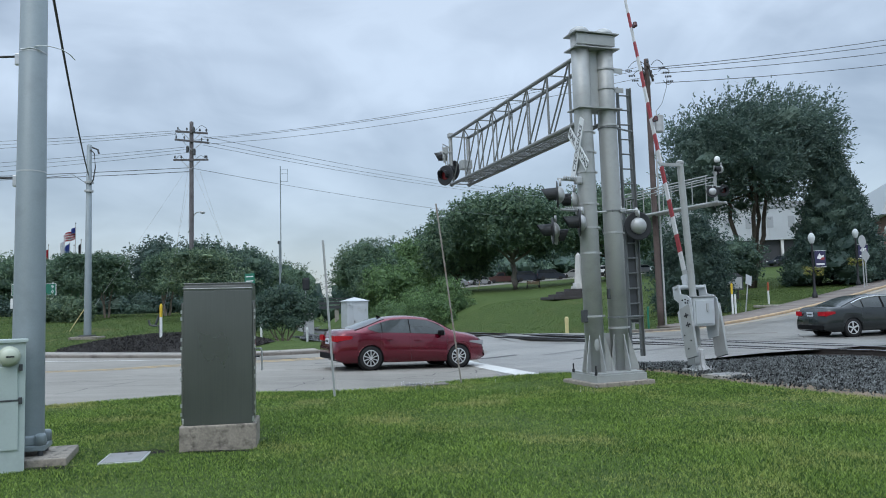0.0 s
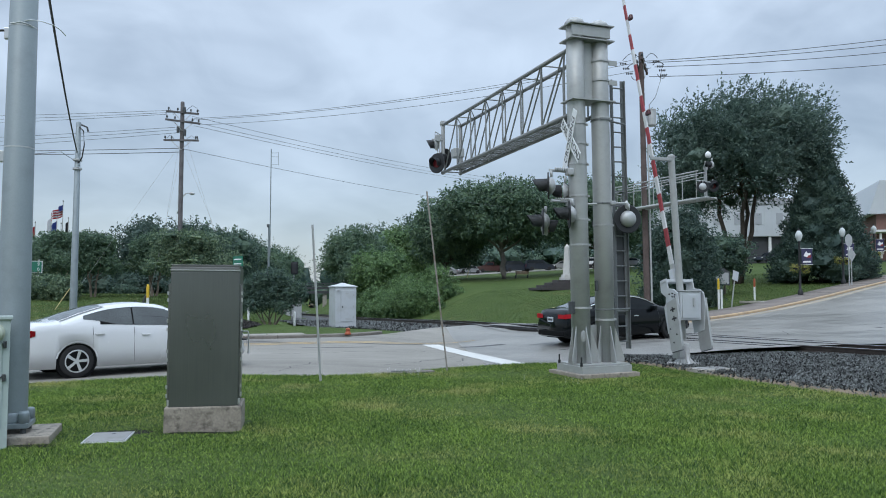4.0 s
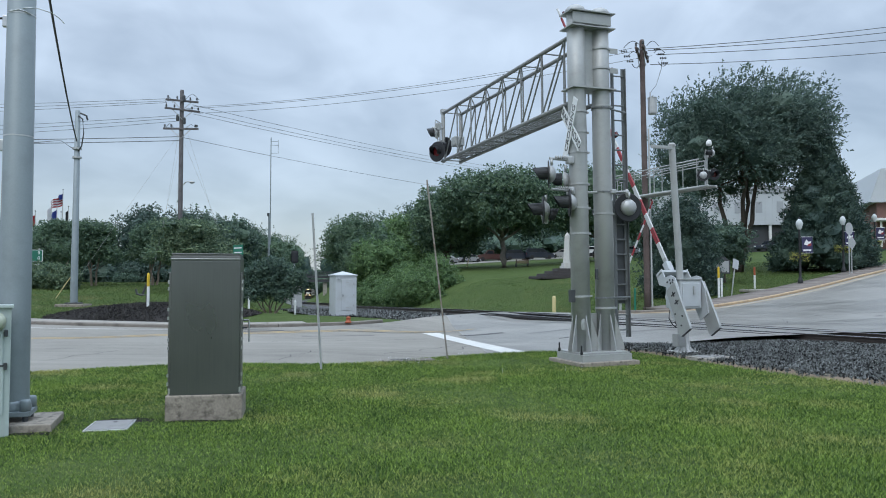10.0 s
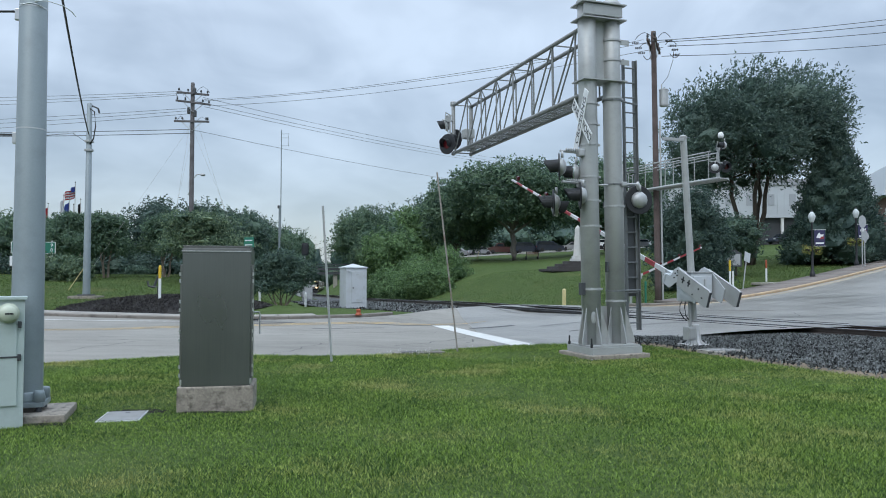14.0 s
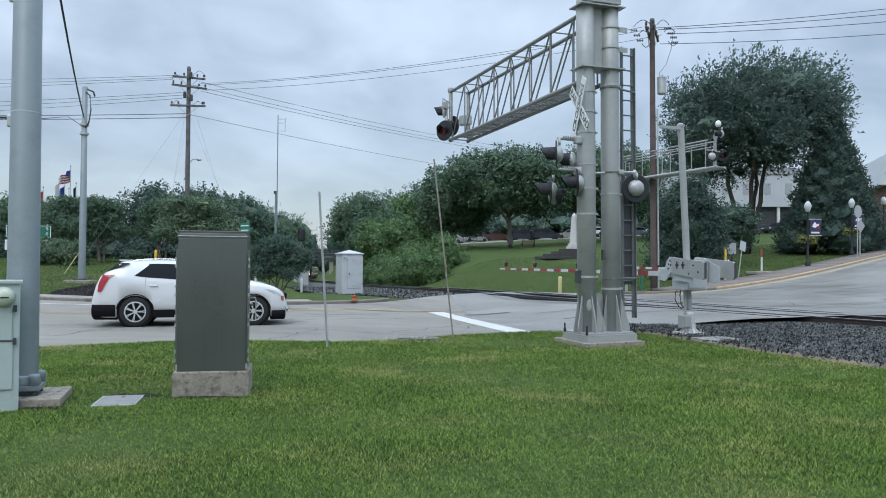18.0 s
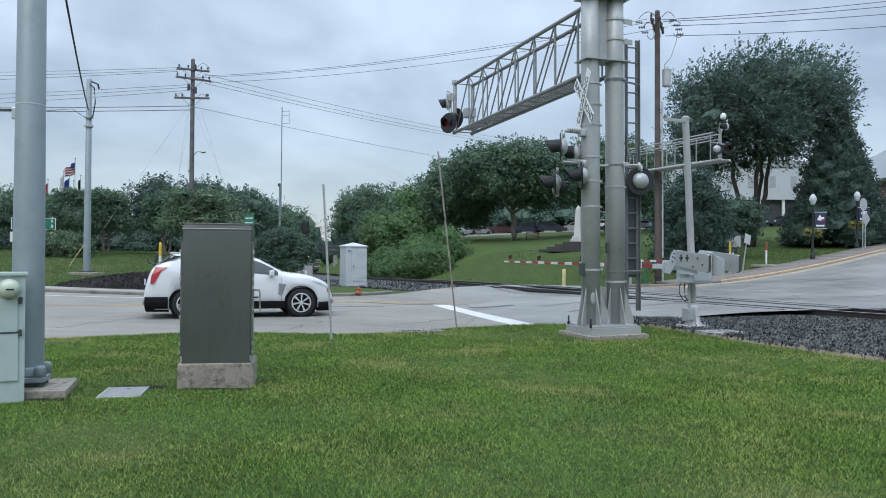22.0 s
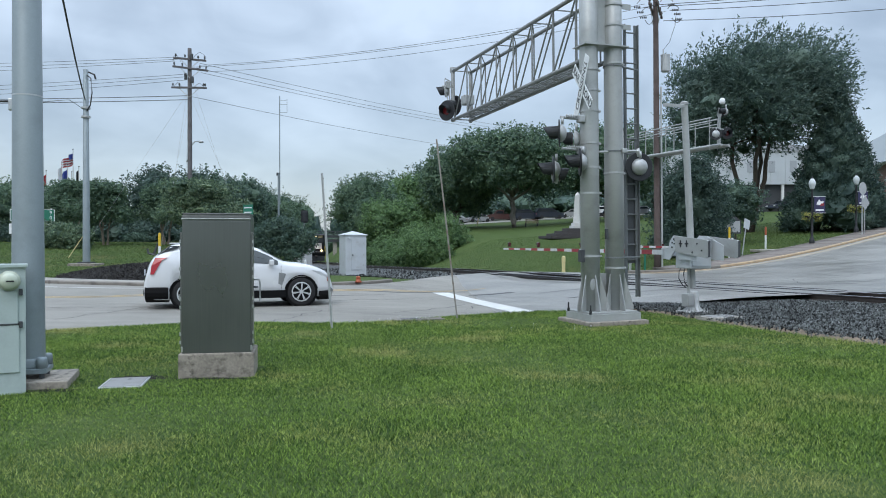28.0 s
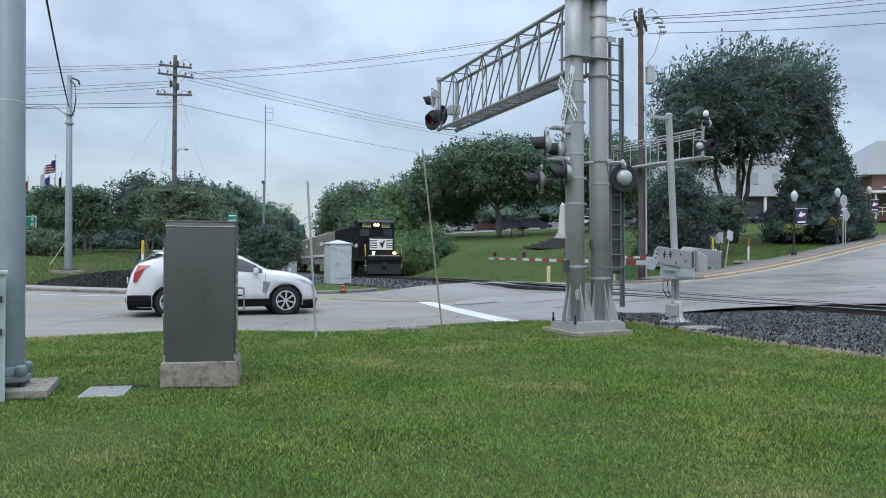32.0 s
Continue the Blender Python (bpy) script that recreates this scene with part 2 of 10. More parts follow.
def ground_material(name, stops, big, mid, small, rough, bump, bump_dist, wet=0.0, stretch=(1, 1, 1)):
    """Ground with three scales of colour: stops are colours from dark to light; stretch draws the broad patches out into streaks."""
    m = bpy.data.materials.new(name)
    m.use_nodes = True
    n, l = m.node_tree.nodes, m.node_tree.links
    b = n["Principled BSDF"]
    tc = n.new("ShaderNodeTexCoord")
    fs = []
    mp = n.new("ShaderNodeMapping")
    mp.inputs["Scale"].default_value = stretch
    l.new(tc.outputs["Object"], mp.inputs["Vector"])
    for s in (big, mid, small):
        t = n.new("ShaderNodeTexNoise")
        t.inputs["Scale"].default_value, t.inputs["Detail"].default_value, t.inputs["Roughness"].default_value = s, 5.0, 0.6
        l.new(tc.outputs["Object"] if s == small else mp.outputs[0], t.inputs["Vector"])
        fs.append(t.outputs["Fac"])
    a = n.new("ShaderNodeMix")
    a.inputs[0].default_value = 0.45
    l.new(fs[0], a.inputs[2])
    l.new(fs[1], a.inputs[3])
    c = n.new("ShaderNodeMix")
    c.inputs[0].default_value = 0.35
    l.new(a.outputs[0], c.inputs[2])
    l.new(fs[2], c.inputs[3])
    rp = n.new("ShaderNodeValToRGB")
    els = rp.color_ramp.elements
    for i, col in enumerate(stops):
        p = 0.34 + 0.32 * i / (len(stops) - 1)
        e = els[i] if i < 2 else els.new(p)
        e.position, e.color = p, (*col, 1)
    l.new(c.outputs[0], rp.inputs[0])
    l.new(rp.outputs[0], b.inputs["Base Color"])
    if wet > 0:
        rr = n.new("ShaderNodeMapRange")
        rr.inputs["From Min"].default_value, rr.inputs["From Max"].default_value = 0.38, 0.62
        rr.inputs["To Min"].default_value, rr.inputs["To Max"].default_value = rough - wet, rough
        l.new(a.outputs[0], rr.inputs["Value"])
        l.new(rr.outputs[0], b.inputs["Roughness"])
    else:
        b.inputs["Roughness"].default_value = rough
    bp = n.new("ShaderNodeBump")
    bp.inputs["Strength"].default_value, bp.inputs["Distance"].default_value = bump, bump_dist
    l.new(fs[2], bp.inputs["Height"])
    l.new(bp.outputs[0], b.inputs["Normal"])
    return m


M_GRASS = ground_material("lawn", [(0.034, 0.056, 0.016), (0.050, 0.078, 0.022), (0.066, 0.098, 0.029), (0.095, 0.118, 0.042)], 0.18, 1.3, 7.0, 0.92, 0.9, 0.08)
M_GRASS.node_tree.nodes["Principled BSDF"].inputs["Specular IOR Level"].default_value = 0.12
M_BLADE = leaf_material("grass_blades", (0.028, 0.076, 0.011), (0.285, 0.410, 0.084), 0.9, straw=(0.46, 0.43, 0.16))
M_BLADE_FAR = leaf_material("park_grass_blades", (0.040, 0.082, 0.022), (0.16, 0.225, 0.062), 0.5, straw=(0.26, 0.23, 0.10))
M_ROAD = ground_material("old_asphalt", [(0.120, 0.113, 0.100), (0.205, 0.194, 0.172), (0.255, 0.243, 0.216), (0.31, 0.296, 0.264)], 0.26, 2.2, 60.0, 0.88, 0.5, 0.01, wet=0.12, stretch=(0.35, 1.2, 1))
M_ROAD.node_tree.nodes["Principled BSDF"].inputs["Specular IOR Level"].default_value = 0.25
M_XROAD = ground_material("wet_asphalt", [(0.075, 0.074, 0.070), (0.175, 0.170, 0.157), (0.240, 0.232, 0.212), (0.285, 0.274, 0.250)], 0.30, 2.4, 40.0, 0.52, 0.5, 0.012, wet=0.24, stretch=(0.30, 1.0, 1))
M_PATCH = ground_material("dark_asphalt_patch", [(0.03, 0.03, 0.03), (0.06, 0.06, 0.058), (0.09, 0.088, 0.084)], 1.0, 6.0, 60.0, 0.7, 0.4, 0.008)
M_DAMP = ground_material("damp_asphalt", [(0.07, 0.068, 0.064), (0.12, 0.117, 0.108), (0.19, 0.184, 0.17)], 1.2, 5.0, 55.0, 0.5, 0.4, 0.01, wet=0.2, stretch=(0.3, 1.2, 1))
M_BALLAST = ground_material("ballast", [(0.02, 0.02, 0.021), (0.06, 0.062, 0.065), (0.14, 0.145, 0.15)], 1.0, 9.0, 22.0, 0.8, 1.0, 0.06)
M_STONE = leaf_material("ballast_stone", (0.011, 0.012, 0.0118), (0.248, 0.268, 0.262), 3.0)
M_MULCH = ground_material("mulch", [(0.010, 0.009, 0.009), (0.028, 0.026, 0.025), (0.06, 0.055, 0.052)], 1.0, 6.0, 30.0, 0.95, 1.0, 0.05)
M_MULCH.node_tree.nodes["Principled BSDF"].inputs["Specular IOR Level"].default_value = 0.12
M_CHIP = leaf_material("bark_chips", (0.010, 0.009, 0.009), (0.062, 0.056, 0.05), 2.0)
M_DIRT = ground_material("bare_earth", [(0.10, 0.075, 0.05), (0.19, 0.145, 0.10), (0.28, 0.22, 0.16)], 1.0, 5.0, 30.0, 0.95, 0.8, 0.03)
M_CONC = material("concrete", (0.38, 0.36, 0.32), 0.85, var=0.14, scale=1.6, fine=30, bump=0.3, dirt=(0.12, 0.11, 0.095), dirt_amt=0.7)
M_CONC_OLD = material("stained_concrete", (0.265, 0.235, 0.195), 0.9, var=0.3, scale=5.0, fine=40, bump=0.4, dirt=(0.05, 0.042, 0.034), dirt_amt=1.0)
M_KERB = material("kerb_concrete", (0.19, 0.172, 0.15), 0.85, var=0.2, scale=1.2, fine=25, bump=0.3, dirt=(0.08, 0.07, 0.06), dirt_amt=0.8)
M_KERB_Y = material("yellow_kerb_paint", (0.44, 0.315, 0.19), 0.7, var=0.25, scale=2.5, fine=25, bump=0.2, dirt=(0.24, 0.20, 0.165), dirt_amt=0.9)
M_GUTTER = material("pale_gutter_concrete", (0.36, 0.31, 0.24), 0.8, var=0.2, scale=1.5, fine=25, bump=0.2, dirt=(0.2, 0.18, 0.15), dirt_amt=0.8)
M_WALK = material("pavement_concrete", (0.29, 0.27, 0.24), 0.85, var=0.15, scale=0.7, fine=20, bump=0.2, dirt=(0.24, 0.21, 0.18), dirt_amt=0.6)
M_BRICKWALK = material("brick_pavement", (0.19, 0.162, 0.142), 0.85, var=0.2, scale=0.9, fine=16, bump=0.3, dirt=(0.16, 0.13, 0.11), dirt_amt=0.6)
M_WHITE_LINE = material("white_road_paint", (0.56, 0.56, 0.53), 0.6, var=0.1, scale=1.5, fine=30, bump=0.1, dirt=(0.42, 0.41, 0.39), dirt_amt=0.7)
M_YELLOW_LINE = material("yellow_road_paint", (0.40, 0.285, 0.13), 0.7, var=0.2, scale=1.5, fine=30, bump=0.1, dirt=(0.24, 0.2, 0.15), dirt_amt=0.9)
M_GALV = material("galvanised_steel", (0.44, 0.45, 0.45), 0.5, 0.45, var=0.1, scale=2.5, fine=35, bump=0.04, dirt=(0.28, 0.29, 0.29), dirt_amt=0.5)
M_SILVER = material("silver_paint", (0.375, 0.388, 0.382), 0.45, 0.25, var=0.07, scale=2.0, fine=45, bump=0.03, dirt=(0.26, 0.26, 0.25), dirt_amt=0.5)
M_GREYPOLE = material("blue_grey_pole", (0.225, 0.265, 0.28), 0.5, 0.2, var=0.08, scale=1.6, fine=50, bump=0.03, dirt=(0.16, 0.18, 0.19), dirt_amt=0.5)
M_CABINET = material("dull_aluminium", (0.20, 0.203, 0.20), 0.33, 0.8, var=0.07, scale=0.8, fine=60, bump=0.03, dirt=(0.18, 0.19, 0.18), dirt_amt=0.5, rvar=0.08)
def brushed_material(name, dark, light, rough, metal):
    """Rolled sheet metal: fine upright streaks, faint broad clouding and a few run-down water marks."""
    m = bpy.data.materials.new(name)
    m.use_nodes = True
    n, l = m.node_tree.nodes, m.node_tree.links
    b = n["Principled BSDF"]
    tc = n.new("ShaderNodeTexCoord")
    fs = []
    for sx, sz, det in ((260.0, 2.0, 2.0), (26.0, 0.7, 4.0), (1.5, 1.1, 4.0)):
        mp = n.new("ShaderNodeMapping")
        mp.inputs["Scale"].default_value = (sx, sx, sz)
        l.new(tc.outputs["Object"], mp.inputs["Vector"])
        t = n.new("ShaderNodeTexNoise")
        t.inputs["Scale"].default_value, t.inputs["Detail"].default_value = 1.0, det
        l.new(mp.outputs[0], t.inputs["Vector"])
        fs.append(t.outputs["Fac"])
    a = n.new("ShaderNodeMix")
    a.inputs[0].default_value = 0.15
    l.new(fs[0], a.inputs[2])
    l.new(fs[1], a.inputs[3])
    c = n.new("ShaderNodeMix")
    c.inputs[0].default_value = 0.6
    l.new(a.outputs[0], c.inputs[2])
    l.new(fs[2], c.inputs[3])
    rp = n.new("ShaderNodeValToRGB")
    rp.color_ramp.elements[0].position, rp.color_ramp.elements[0].color = 0.36, (*dark, 1)
    rp.color_ramp.elements[1].position, rp.color_ramp.elements[1].color = 0.64, (*light, 1)
    l.new(c.outputs[0], rp.inputs[0])
    l.new(rp.outputs[0], b.inputs["Base Color"])
    rr = n.new("ShaderNodeMapRange")
    rr.inputs["To Min"].default_value, rr.inputs["To Max"].default_value = rough - 0.12, rough + 0.12
    l.new(fs[2], rr.inputs["Value"])
    l.new(rr.outputs[0], b.inputs["Roughness"])
    b.inputs["Metallic"].default_value = metal
    bp = n.new("ShaderNodeBump")
    bp.inputs["Strength"].default_value, bp.inputs["Distance"].default_value = 0.03, 0.002
    l.new(fs[0], bp.inputs["Height"])
    l.new(bp.outputs[0], b.inputs["Normal"])
    return m


M_CABSHEET = brushed_material("brushed_aluminium_sheet", (0.140, 0.150, 0.146), (0.170, 0.180, 0.175), 0.31, 0.8)
M_CABEDGE = material("bright_aluminium", (0.52, 0.53, 0.53), 0.35, 0.8, var=0.08, scale=4, fine=60, bump=0.02)
M_METER = material("pale_green_grey_enamel", (0.40, 0.47, 0.455), 0.45, 0.0, var=0.05, scale=2.5, fine=50, bump=0.02, dirt=(0.28, 0.32, 0.31), dirt_amt=0.4)
M_RAILSTEEL = material("rail_steel", (0.06, 0.05, 0.045), 0.55, 0.6, var=0.3, scale=6, fine=60, bump=0.1)
M_RAILTOP = material("polished_rail", (0.35, 0.35, 0.36), 0.3, 1.0, var=0.1, scale=6, fine=60, bump=0.02)
M_RUBBER = material("black_rubber", (0.018, 0.018, 0.019), 0.75, var=0.25, scale=5, fine=60, bump=0.1)
M_BLACK = material("black_paint", (0.016, 0.017, 0.02), 0.5, var=0.2, scale=4, fine=60, bump=0.02)
M_DARKGREY = material("dark_grey_metal", (0.06, 0.065, 0.07), 0.55, 0.2, var=0.15, scale=4, fine=60, bump=0.03)
M_WHITE = material("white_paint", (0.74, 0.75, 0.75), 0.5, var=0.05, scale=2, fine=40, bump=0.02, dirt=(0.5, 0.5, 0.48), dirt_amt=0.5)
M_TRUSS = material("weathered_zinc_grey", (0.235, 0.245, 0.245), 0.55, 0.3, var=0.12, scale=2.0, fine=45, bump=0.03, dirt=(0.15, 0.15, 0.145), dirt_amt=0.6)
M_LADDER = material("dull_grey_steel", (0.165, 0.178, 0.182), 0.55, 0.3, var=0.12, scale=3.0, fine=45, bump=0.03)
M_HUT = material("pale_grey_enamel", (0.47, 0.50, 0.52), 0.55, var=0.05, scale=1.2, fine=30, bump=0.03, dirt=(0.36, 0.36, 0.34), dirt_amt=0.5)
M_RED = material("red_reflective", (0.27, 0.028, 0.034), 0.5, var=0.12, scale=5, fine=40, bump=0.02)
M_ARMWHITE = material("dulled_white_sheeting", (0.56, 0.57, 0.57), 0.5, var=0.06, scale=5, fine=40, bump=0.02, dirt=(0.4, 0.4, 0.39), dirt_amt=0.5)
M_ORANGE = material("orange_paint", (0.34, 0.085, 0.035), 0.6, var=0.15, scale=5, fine=40, bump=0.03)
M_YELLOW = material("yellow_plastic", (0.62, 0.42, 0.03), 0.5, var=0.1, scale=5, fine=40, bump=0.02)
M_CREAM = material("cream_plastic", (0.62, 0.52, 0.27), 0.6, var=0.1, scale=5, fine=40, bump=0.02)
M_GREENSIGN = material("green_sign", (0.012, 0.15, 0.095), 0.4, var=0.05, scale=3, fine=40, bump=0.0)
M_WOODPOLE = material("weathered_pole_wood", (0.125, 0.118, 0.122), 0.9, var=0.3, scale=2.0, fine=25, bump=0.4, dirt=(0.05, 0.04, 0.035), dirt_amt=0.5)
M_WOODBROWN = material("creosoted_pole_wood", (0.10, 0.075, 0.068), 0.9, var=0.3, scale=2.0, fine=25, bump=0.4, dirt=(0.05, 0.035, 0.03), dirt_amt=0.6)
M_BARK = material("bark", (0.075, 0.062, 0.05), 0.95, var=0.35, scale=3.0, fine=16, bump=0.8, bump_dist=0.03)
M_BARKLIGHT = material("pale_bark", (0.22, 0.18, 0.145), 0.9, var=0.3, scale=3.0, fine=16, bump=0.5)
M_BARKOAK = material("grey_oak_bark", (0.16, 0.145, 0.125), 0.9, var=0.3, scale=3.0, fine=16, bump=0.6, bump_dist=0.03)
M_WIRE = material("wire", (0.02, 0.021, 0.023), 0.6, var=0.1, bump=0.0)
M_WIREGREY = material("weathered_wire", (0.10, 0.11, 0.12), 0.6, var=0.1, bump=0.0)
M_RUST = material("rusted_steel", (0.31, 0.29, 0.26), 0.75, 0.25, var=0.25, scale=3, fine=30, bump=0.2, dirt=(0.19, 0.085, 0.035), dirt_amt=0.9)
M_TIMBER = material("grey_timber", (0.09, 0.08, 0.07), 0.9, var=0.3, scale=3, fine=30, bump=0.4)
# haze is put into these greens: bluer, with lifted dark ends
M_LEAF_A = leaf_material("oak_leaves", (0.056, 0.104, 0.072), (0.138, 0.212, 0.118), 0.35)
M_LEAF_B = leaf_material("dark_leaves", (0.052, 0.094, 0.080), (0.116, 0.180, 0.118), 0.5)
M_LEAF_C = leaf_material("fresh_leaves", (0.066, 0.128, 0.056), (0.185, 0.295, 0.112), 0.6)
M_LEAF_D = leaf_material("cedar_leaves", (0.044, 0.080, 0.070), (0.084, 0.132, 0.098), 0.8)
M_LEAF_E = leaf_material("olive_leaves", (0.054, 0.100, 0.066), (0.200, 0.270, 0.150), 0.7)


# ---- lie of the land ----
TRACK_X = [(2, 24.5), (12, 16.6), (19, 11.95), (24, 8.85), (32, 4.8), (44, 0.5), (56, -2.6), (66, -5.1), (80, -9.1), (100, -14.4), (126, -21.4), (180, -32.5), (240, -42.5), (400, -65.0)]
TRACK_Z = [(0, 0.12), (20, 0.14), (32, 0.12), (44, -0.05), (66, -0.65), (80, -0.95), (100, -1.3), (126, -1.86), (180, -3.2), (240, -4.9), (300, -5.7), (400, -7.0)]


def track_x(y):
    return catmull(TRACK_X, y)


def track_z(y):
    return catmull(TRACK_Z, max(0, y))


def softplus(x, k=3.0):
    return k * math.log1p(math.exp(min(40.0, x / k)))


def land(x, y, drop=0.28):
    """Height of the ground: a lawn, a street that climbs to the far right, a park to the left, and the railway cutting between."""
    u = (x - 10) * 0.75 + (y - 28) * 0.66
    hill = 0.085 * softplus(u - 5.5)
    hill = 7.5 - softplus(7.5 - hill, 1.2)
    park = 0.066 * softplus(y - 30.5, 2.0)
    park = 1.4 - softplus(1.4 - park, 0.12) + 0.008 * max(0.0, y - 50)
    d = (x - track_x(y)) * 0.94
    far = max(0.0, y - 45)
    tz = track_z(y) - drop
    if d > 0:
        w = sstep(3.0, 8.0 + min(10, 0.16 * far), d)
        side = hill
    else:
        q = sstep(30.5, 36, y) * (1 - sstep(64, 80, y))
        w = sstep(3.0 + 5.4 * q, 7.5 + 6.6 * q + min(9, 0.10 * far), -d)
        side = lerp(park, hill, sstep(0, 14, x) * (1 - sstep(20, 45, y)))
    z = lerp(tz, side, w)
    if y < 12:
        z = z * sstep(-4, 12, y) + 0.0
    return z


ROAD_NEAR = [(-60, -6.4), (-25, 5.8), (-12, 11.15), (-7.1, 13.4), (-5.4, 14.4), (-3.9, 14.8), (-2.0, 14.65), (-0.8, 15.05), (0.3, 16.15), (1.5, 16.8), (3.1, 17.5), (5.3, 18.6), (7.6, 19.3), (10.2, 20.5), (12.4, 21.3), (15.5, 21.6), (21, 21), (29, 20), (41, 20), (62, 28), (92, 52), (132, 84)]
ROAD_FAR = [(-60, 49), (-30, 33.5), (-14.4, 27.5), (-11.5, 26.5), (-9, 25.7), (-6.4, 25.7), (-4.4, 26.4), (-2.9, 27.2), (-1.7, 28.6), (0.5, 32.6), (2.1, 35.9), (4.0, 37.9), (6.3, 36.6), (8.9, 34.9), (11.3, 35.2), (13.4, 36.3), (16, 38.2), (19, 40.6), (23, 44.2), (29, 50), (38, 58.4), (60, 79)]


def road_land(x, y):
    """Height of the street: it lies a hand lower than the lawn on the left and climbs to the crossing."""
    return land(x, y, 0.0) - street_dip(x, y)


def street_dip(x, y, extra=0.0):
    z = 0.0
    if x < 8:
        yn = float(np.interp(x, [p[0] for p in ROAD_NEAR], [p[1] for p in ROAD_NEAR]))
        yf = float(np.interp(x, [p[0] for p in ROAD_FAR], [p[1] for p in ROAD_FAR]))
        f = (y - yn) / max(1.0, yf - yn)
        deep = 0.14 * (1 - sstep(-2, 8, x)) + 0.12 * sstep(-3, 1.5, x) * (1 - sstep(3, 7.6, x))
        z = (deep * sstep(-0.05, 0.11, f) * (1 - sstep(0.72, 0.97, f))
             + extra * (1 - sstep(4, 8, x)) * sstep(-0.01, 0.09, f) * (1 - sstep(0.91, 1.01, f)))
    return z


# ---- ground, street, railway ----
def axis(a, b, lo, hi, step, grow):
    """Coordinates from lo to hi, fine between a and b and growing coarser outside."""
    v = list(np.arange(a, b + 1e-6, step))
    s = step
    while v[-1] < hi:
        s *= grow
        v.append(v[-1] + s)
    s = step
    while v[0] > lo:
        s *= grow
        v.insert(0, v[0] - s)
    return v


def build_ground():
    xs = axis(-26, 36, -900, 1100, 0.6, 1.13)
    ys = axis(-2, 66, -300, 2600, 0.6, 1.12)
    vs = [(x, y, land(x, y) - street_dip(x, y, 0.09) + 0.02 * noise.noise((x * 0.5, y * 0.5, 0)) * (1 if -8 < y < 17 else 0)) for y in ys for x in xs]
    w = len(xs)
    fs = [(j * w + i, j * w + i + 1, (j + 1) * w + i + 1, (j + 1) * w + i) for j in range(len(ys) - 1) for i in range(w - 1)]
    tagged(mesh_ob("ground", vs, fs, M_GRASS, smooth=True), "mown green lawn and grassy banks with paler patches", "lawn", kind="structure")


build_ground()



def refine(pts, k=5):
    """Smooth points between the given ones."""
    out = []
    for i in range(len(pts) - 1):
        p0, p1, p2, p3 = pts[max(i - 1, 0)], pts[i], pts[i + 1], pts[min(i + 2, len(pts) - 1)]
        for j in range(k):
            f = j / k
            out.append(tuple(0.5 * (2 * p1[c] + (p2[c] - p0[c]) * f + (2 * p0[c] - 5 * p1[c] + 4 * p2[c] - p3[c]) * f * f + (3 * p1[c] - p0[c] - 3 * p2[c] + p3[c]) * f**3) for c in (0, 1)))
    out.append(pts[-1])
    return out


def ribbon(name, a, b, lift, mat, across=2, height=road_land, edge=0.0):
    """A sheet between two lines, laid on the land."""
    vs, fs = [], []
    for p, q in zip(a, b):
        for k in range(across + 1):
            x, y = lerp(p[0], q[0], k / across), lerp(p[1], q[1], k / across)
            vs.append((x, y, height(x, y) + lift))
    w = across + 1
    for i in range(len(a) - 1):
        for k in range(across):
            fs.append((i * w + k, (i + 1) * w + k, (i + 1) * w + k + 1, i * w + k + 1))
    return mesh_ob(name, vs, fs, mat, smooth=True)


RN, RF = refine(ROAD_NEAR), refine(ROAD_FAR)
SPLIT = 45  # the old grey surface ends and the darker crossing surface begins here
road_a = tagged(ribbon("road", RN[:SPLIT + 1], RF[:SPLIT + 1], 0.035, M_ROAD, 30), "worn light grey asphalt street with fine cracks", "road", kind="structure")
road_b = tagged(ribbon("road_crossing", RN[SPLIT:], RF[SPLIT:], 0.035, M_XROAD, 30), "dark damp patched asphalt over the railway crossing and up the hill", "road", kind="structure")


def line_strip(name, pts, width, lift, mat, k=6, label="", height=road_land):
    pts = refine(pts, k) if k > 1 else pts
    a, b = [], []
    for i, p in enumerate(pts):
        q0, q1 = pts[max(i - 1, 0)], pts[min(i + 1, len(pts) - 1)]
        d = Vector((q1[0] - q0[0], q1[1] - q0[1])).normalized()
        a.append((p[0] - d.y * width / 2, p[1] + d.x * width / 2))
        b.append((p[0] + d.y * width / 2, p[1] - d.x * width / 2))
    return tagged(ribbon(name, b, a, lift, mat, 1, height), label, "road marking", kind="structure")


YEL = [(-40, 23.5), (-23, 22.6), (-11.8, 22.7), (-9.8, 22.95), (-8.3, 23.35), (-5.8, 24.0), (-3.3, 25.0), (-1.15, 25.9), (0.45, 26.6), (1.5, 27.3)]
line_strip("centre_line", YEL, 0.11, 0.041, M_YELLOW_LINE, label="faded double yellow centre line")
line_strip("centre_line", [(x - 0.02, y + 0.26) for x, y in YEL[:-1]], 0.11, 0.041, M_YELLOW_LINE, label="faded double yellow centre line")
line_strip("edge_line", [(-40, 31), (-22, 27.6), (-14.6, 26.1), (-11.3, 25.3), (-8.7, 24.9)], 0.10, 0.041, M_WHITE_LINE, label="worn white lane line")
line_strip("stop_line", [(-0.1, 25.9), (1.08, 22.1), (2.36, 17.95)], 0.60, 0.042, M_WHITE_LINE, k=8, label="broad white stop line across the lane")
line_strip("far_stop_line", [(10.2, 31.3), (11.5, 31.0), (13.4, 30.65)], 0.22, 0.042, M_KERB, k=8, label="worn white stop line beyond the tracks")
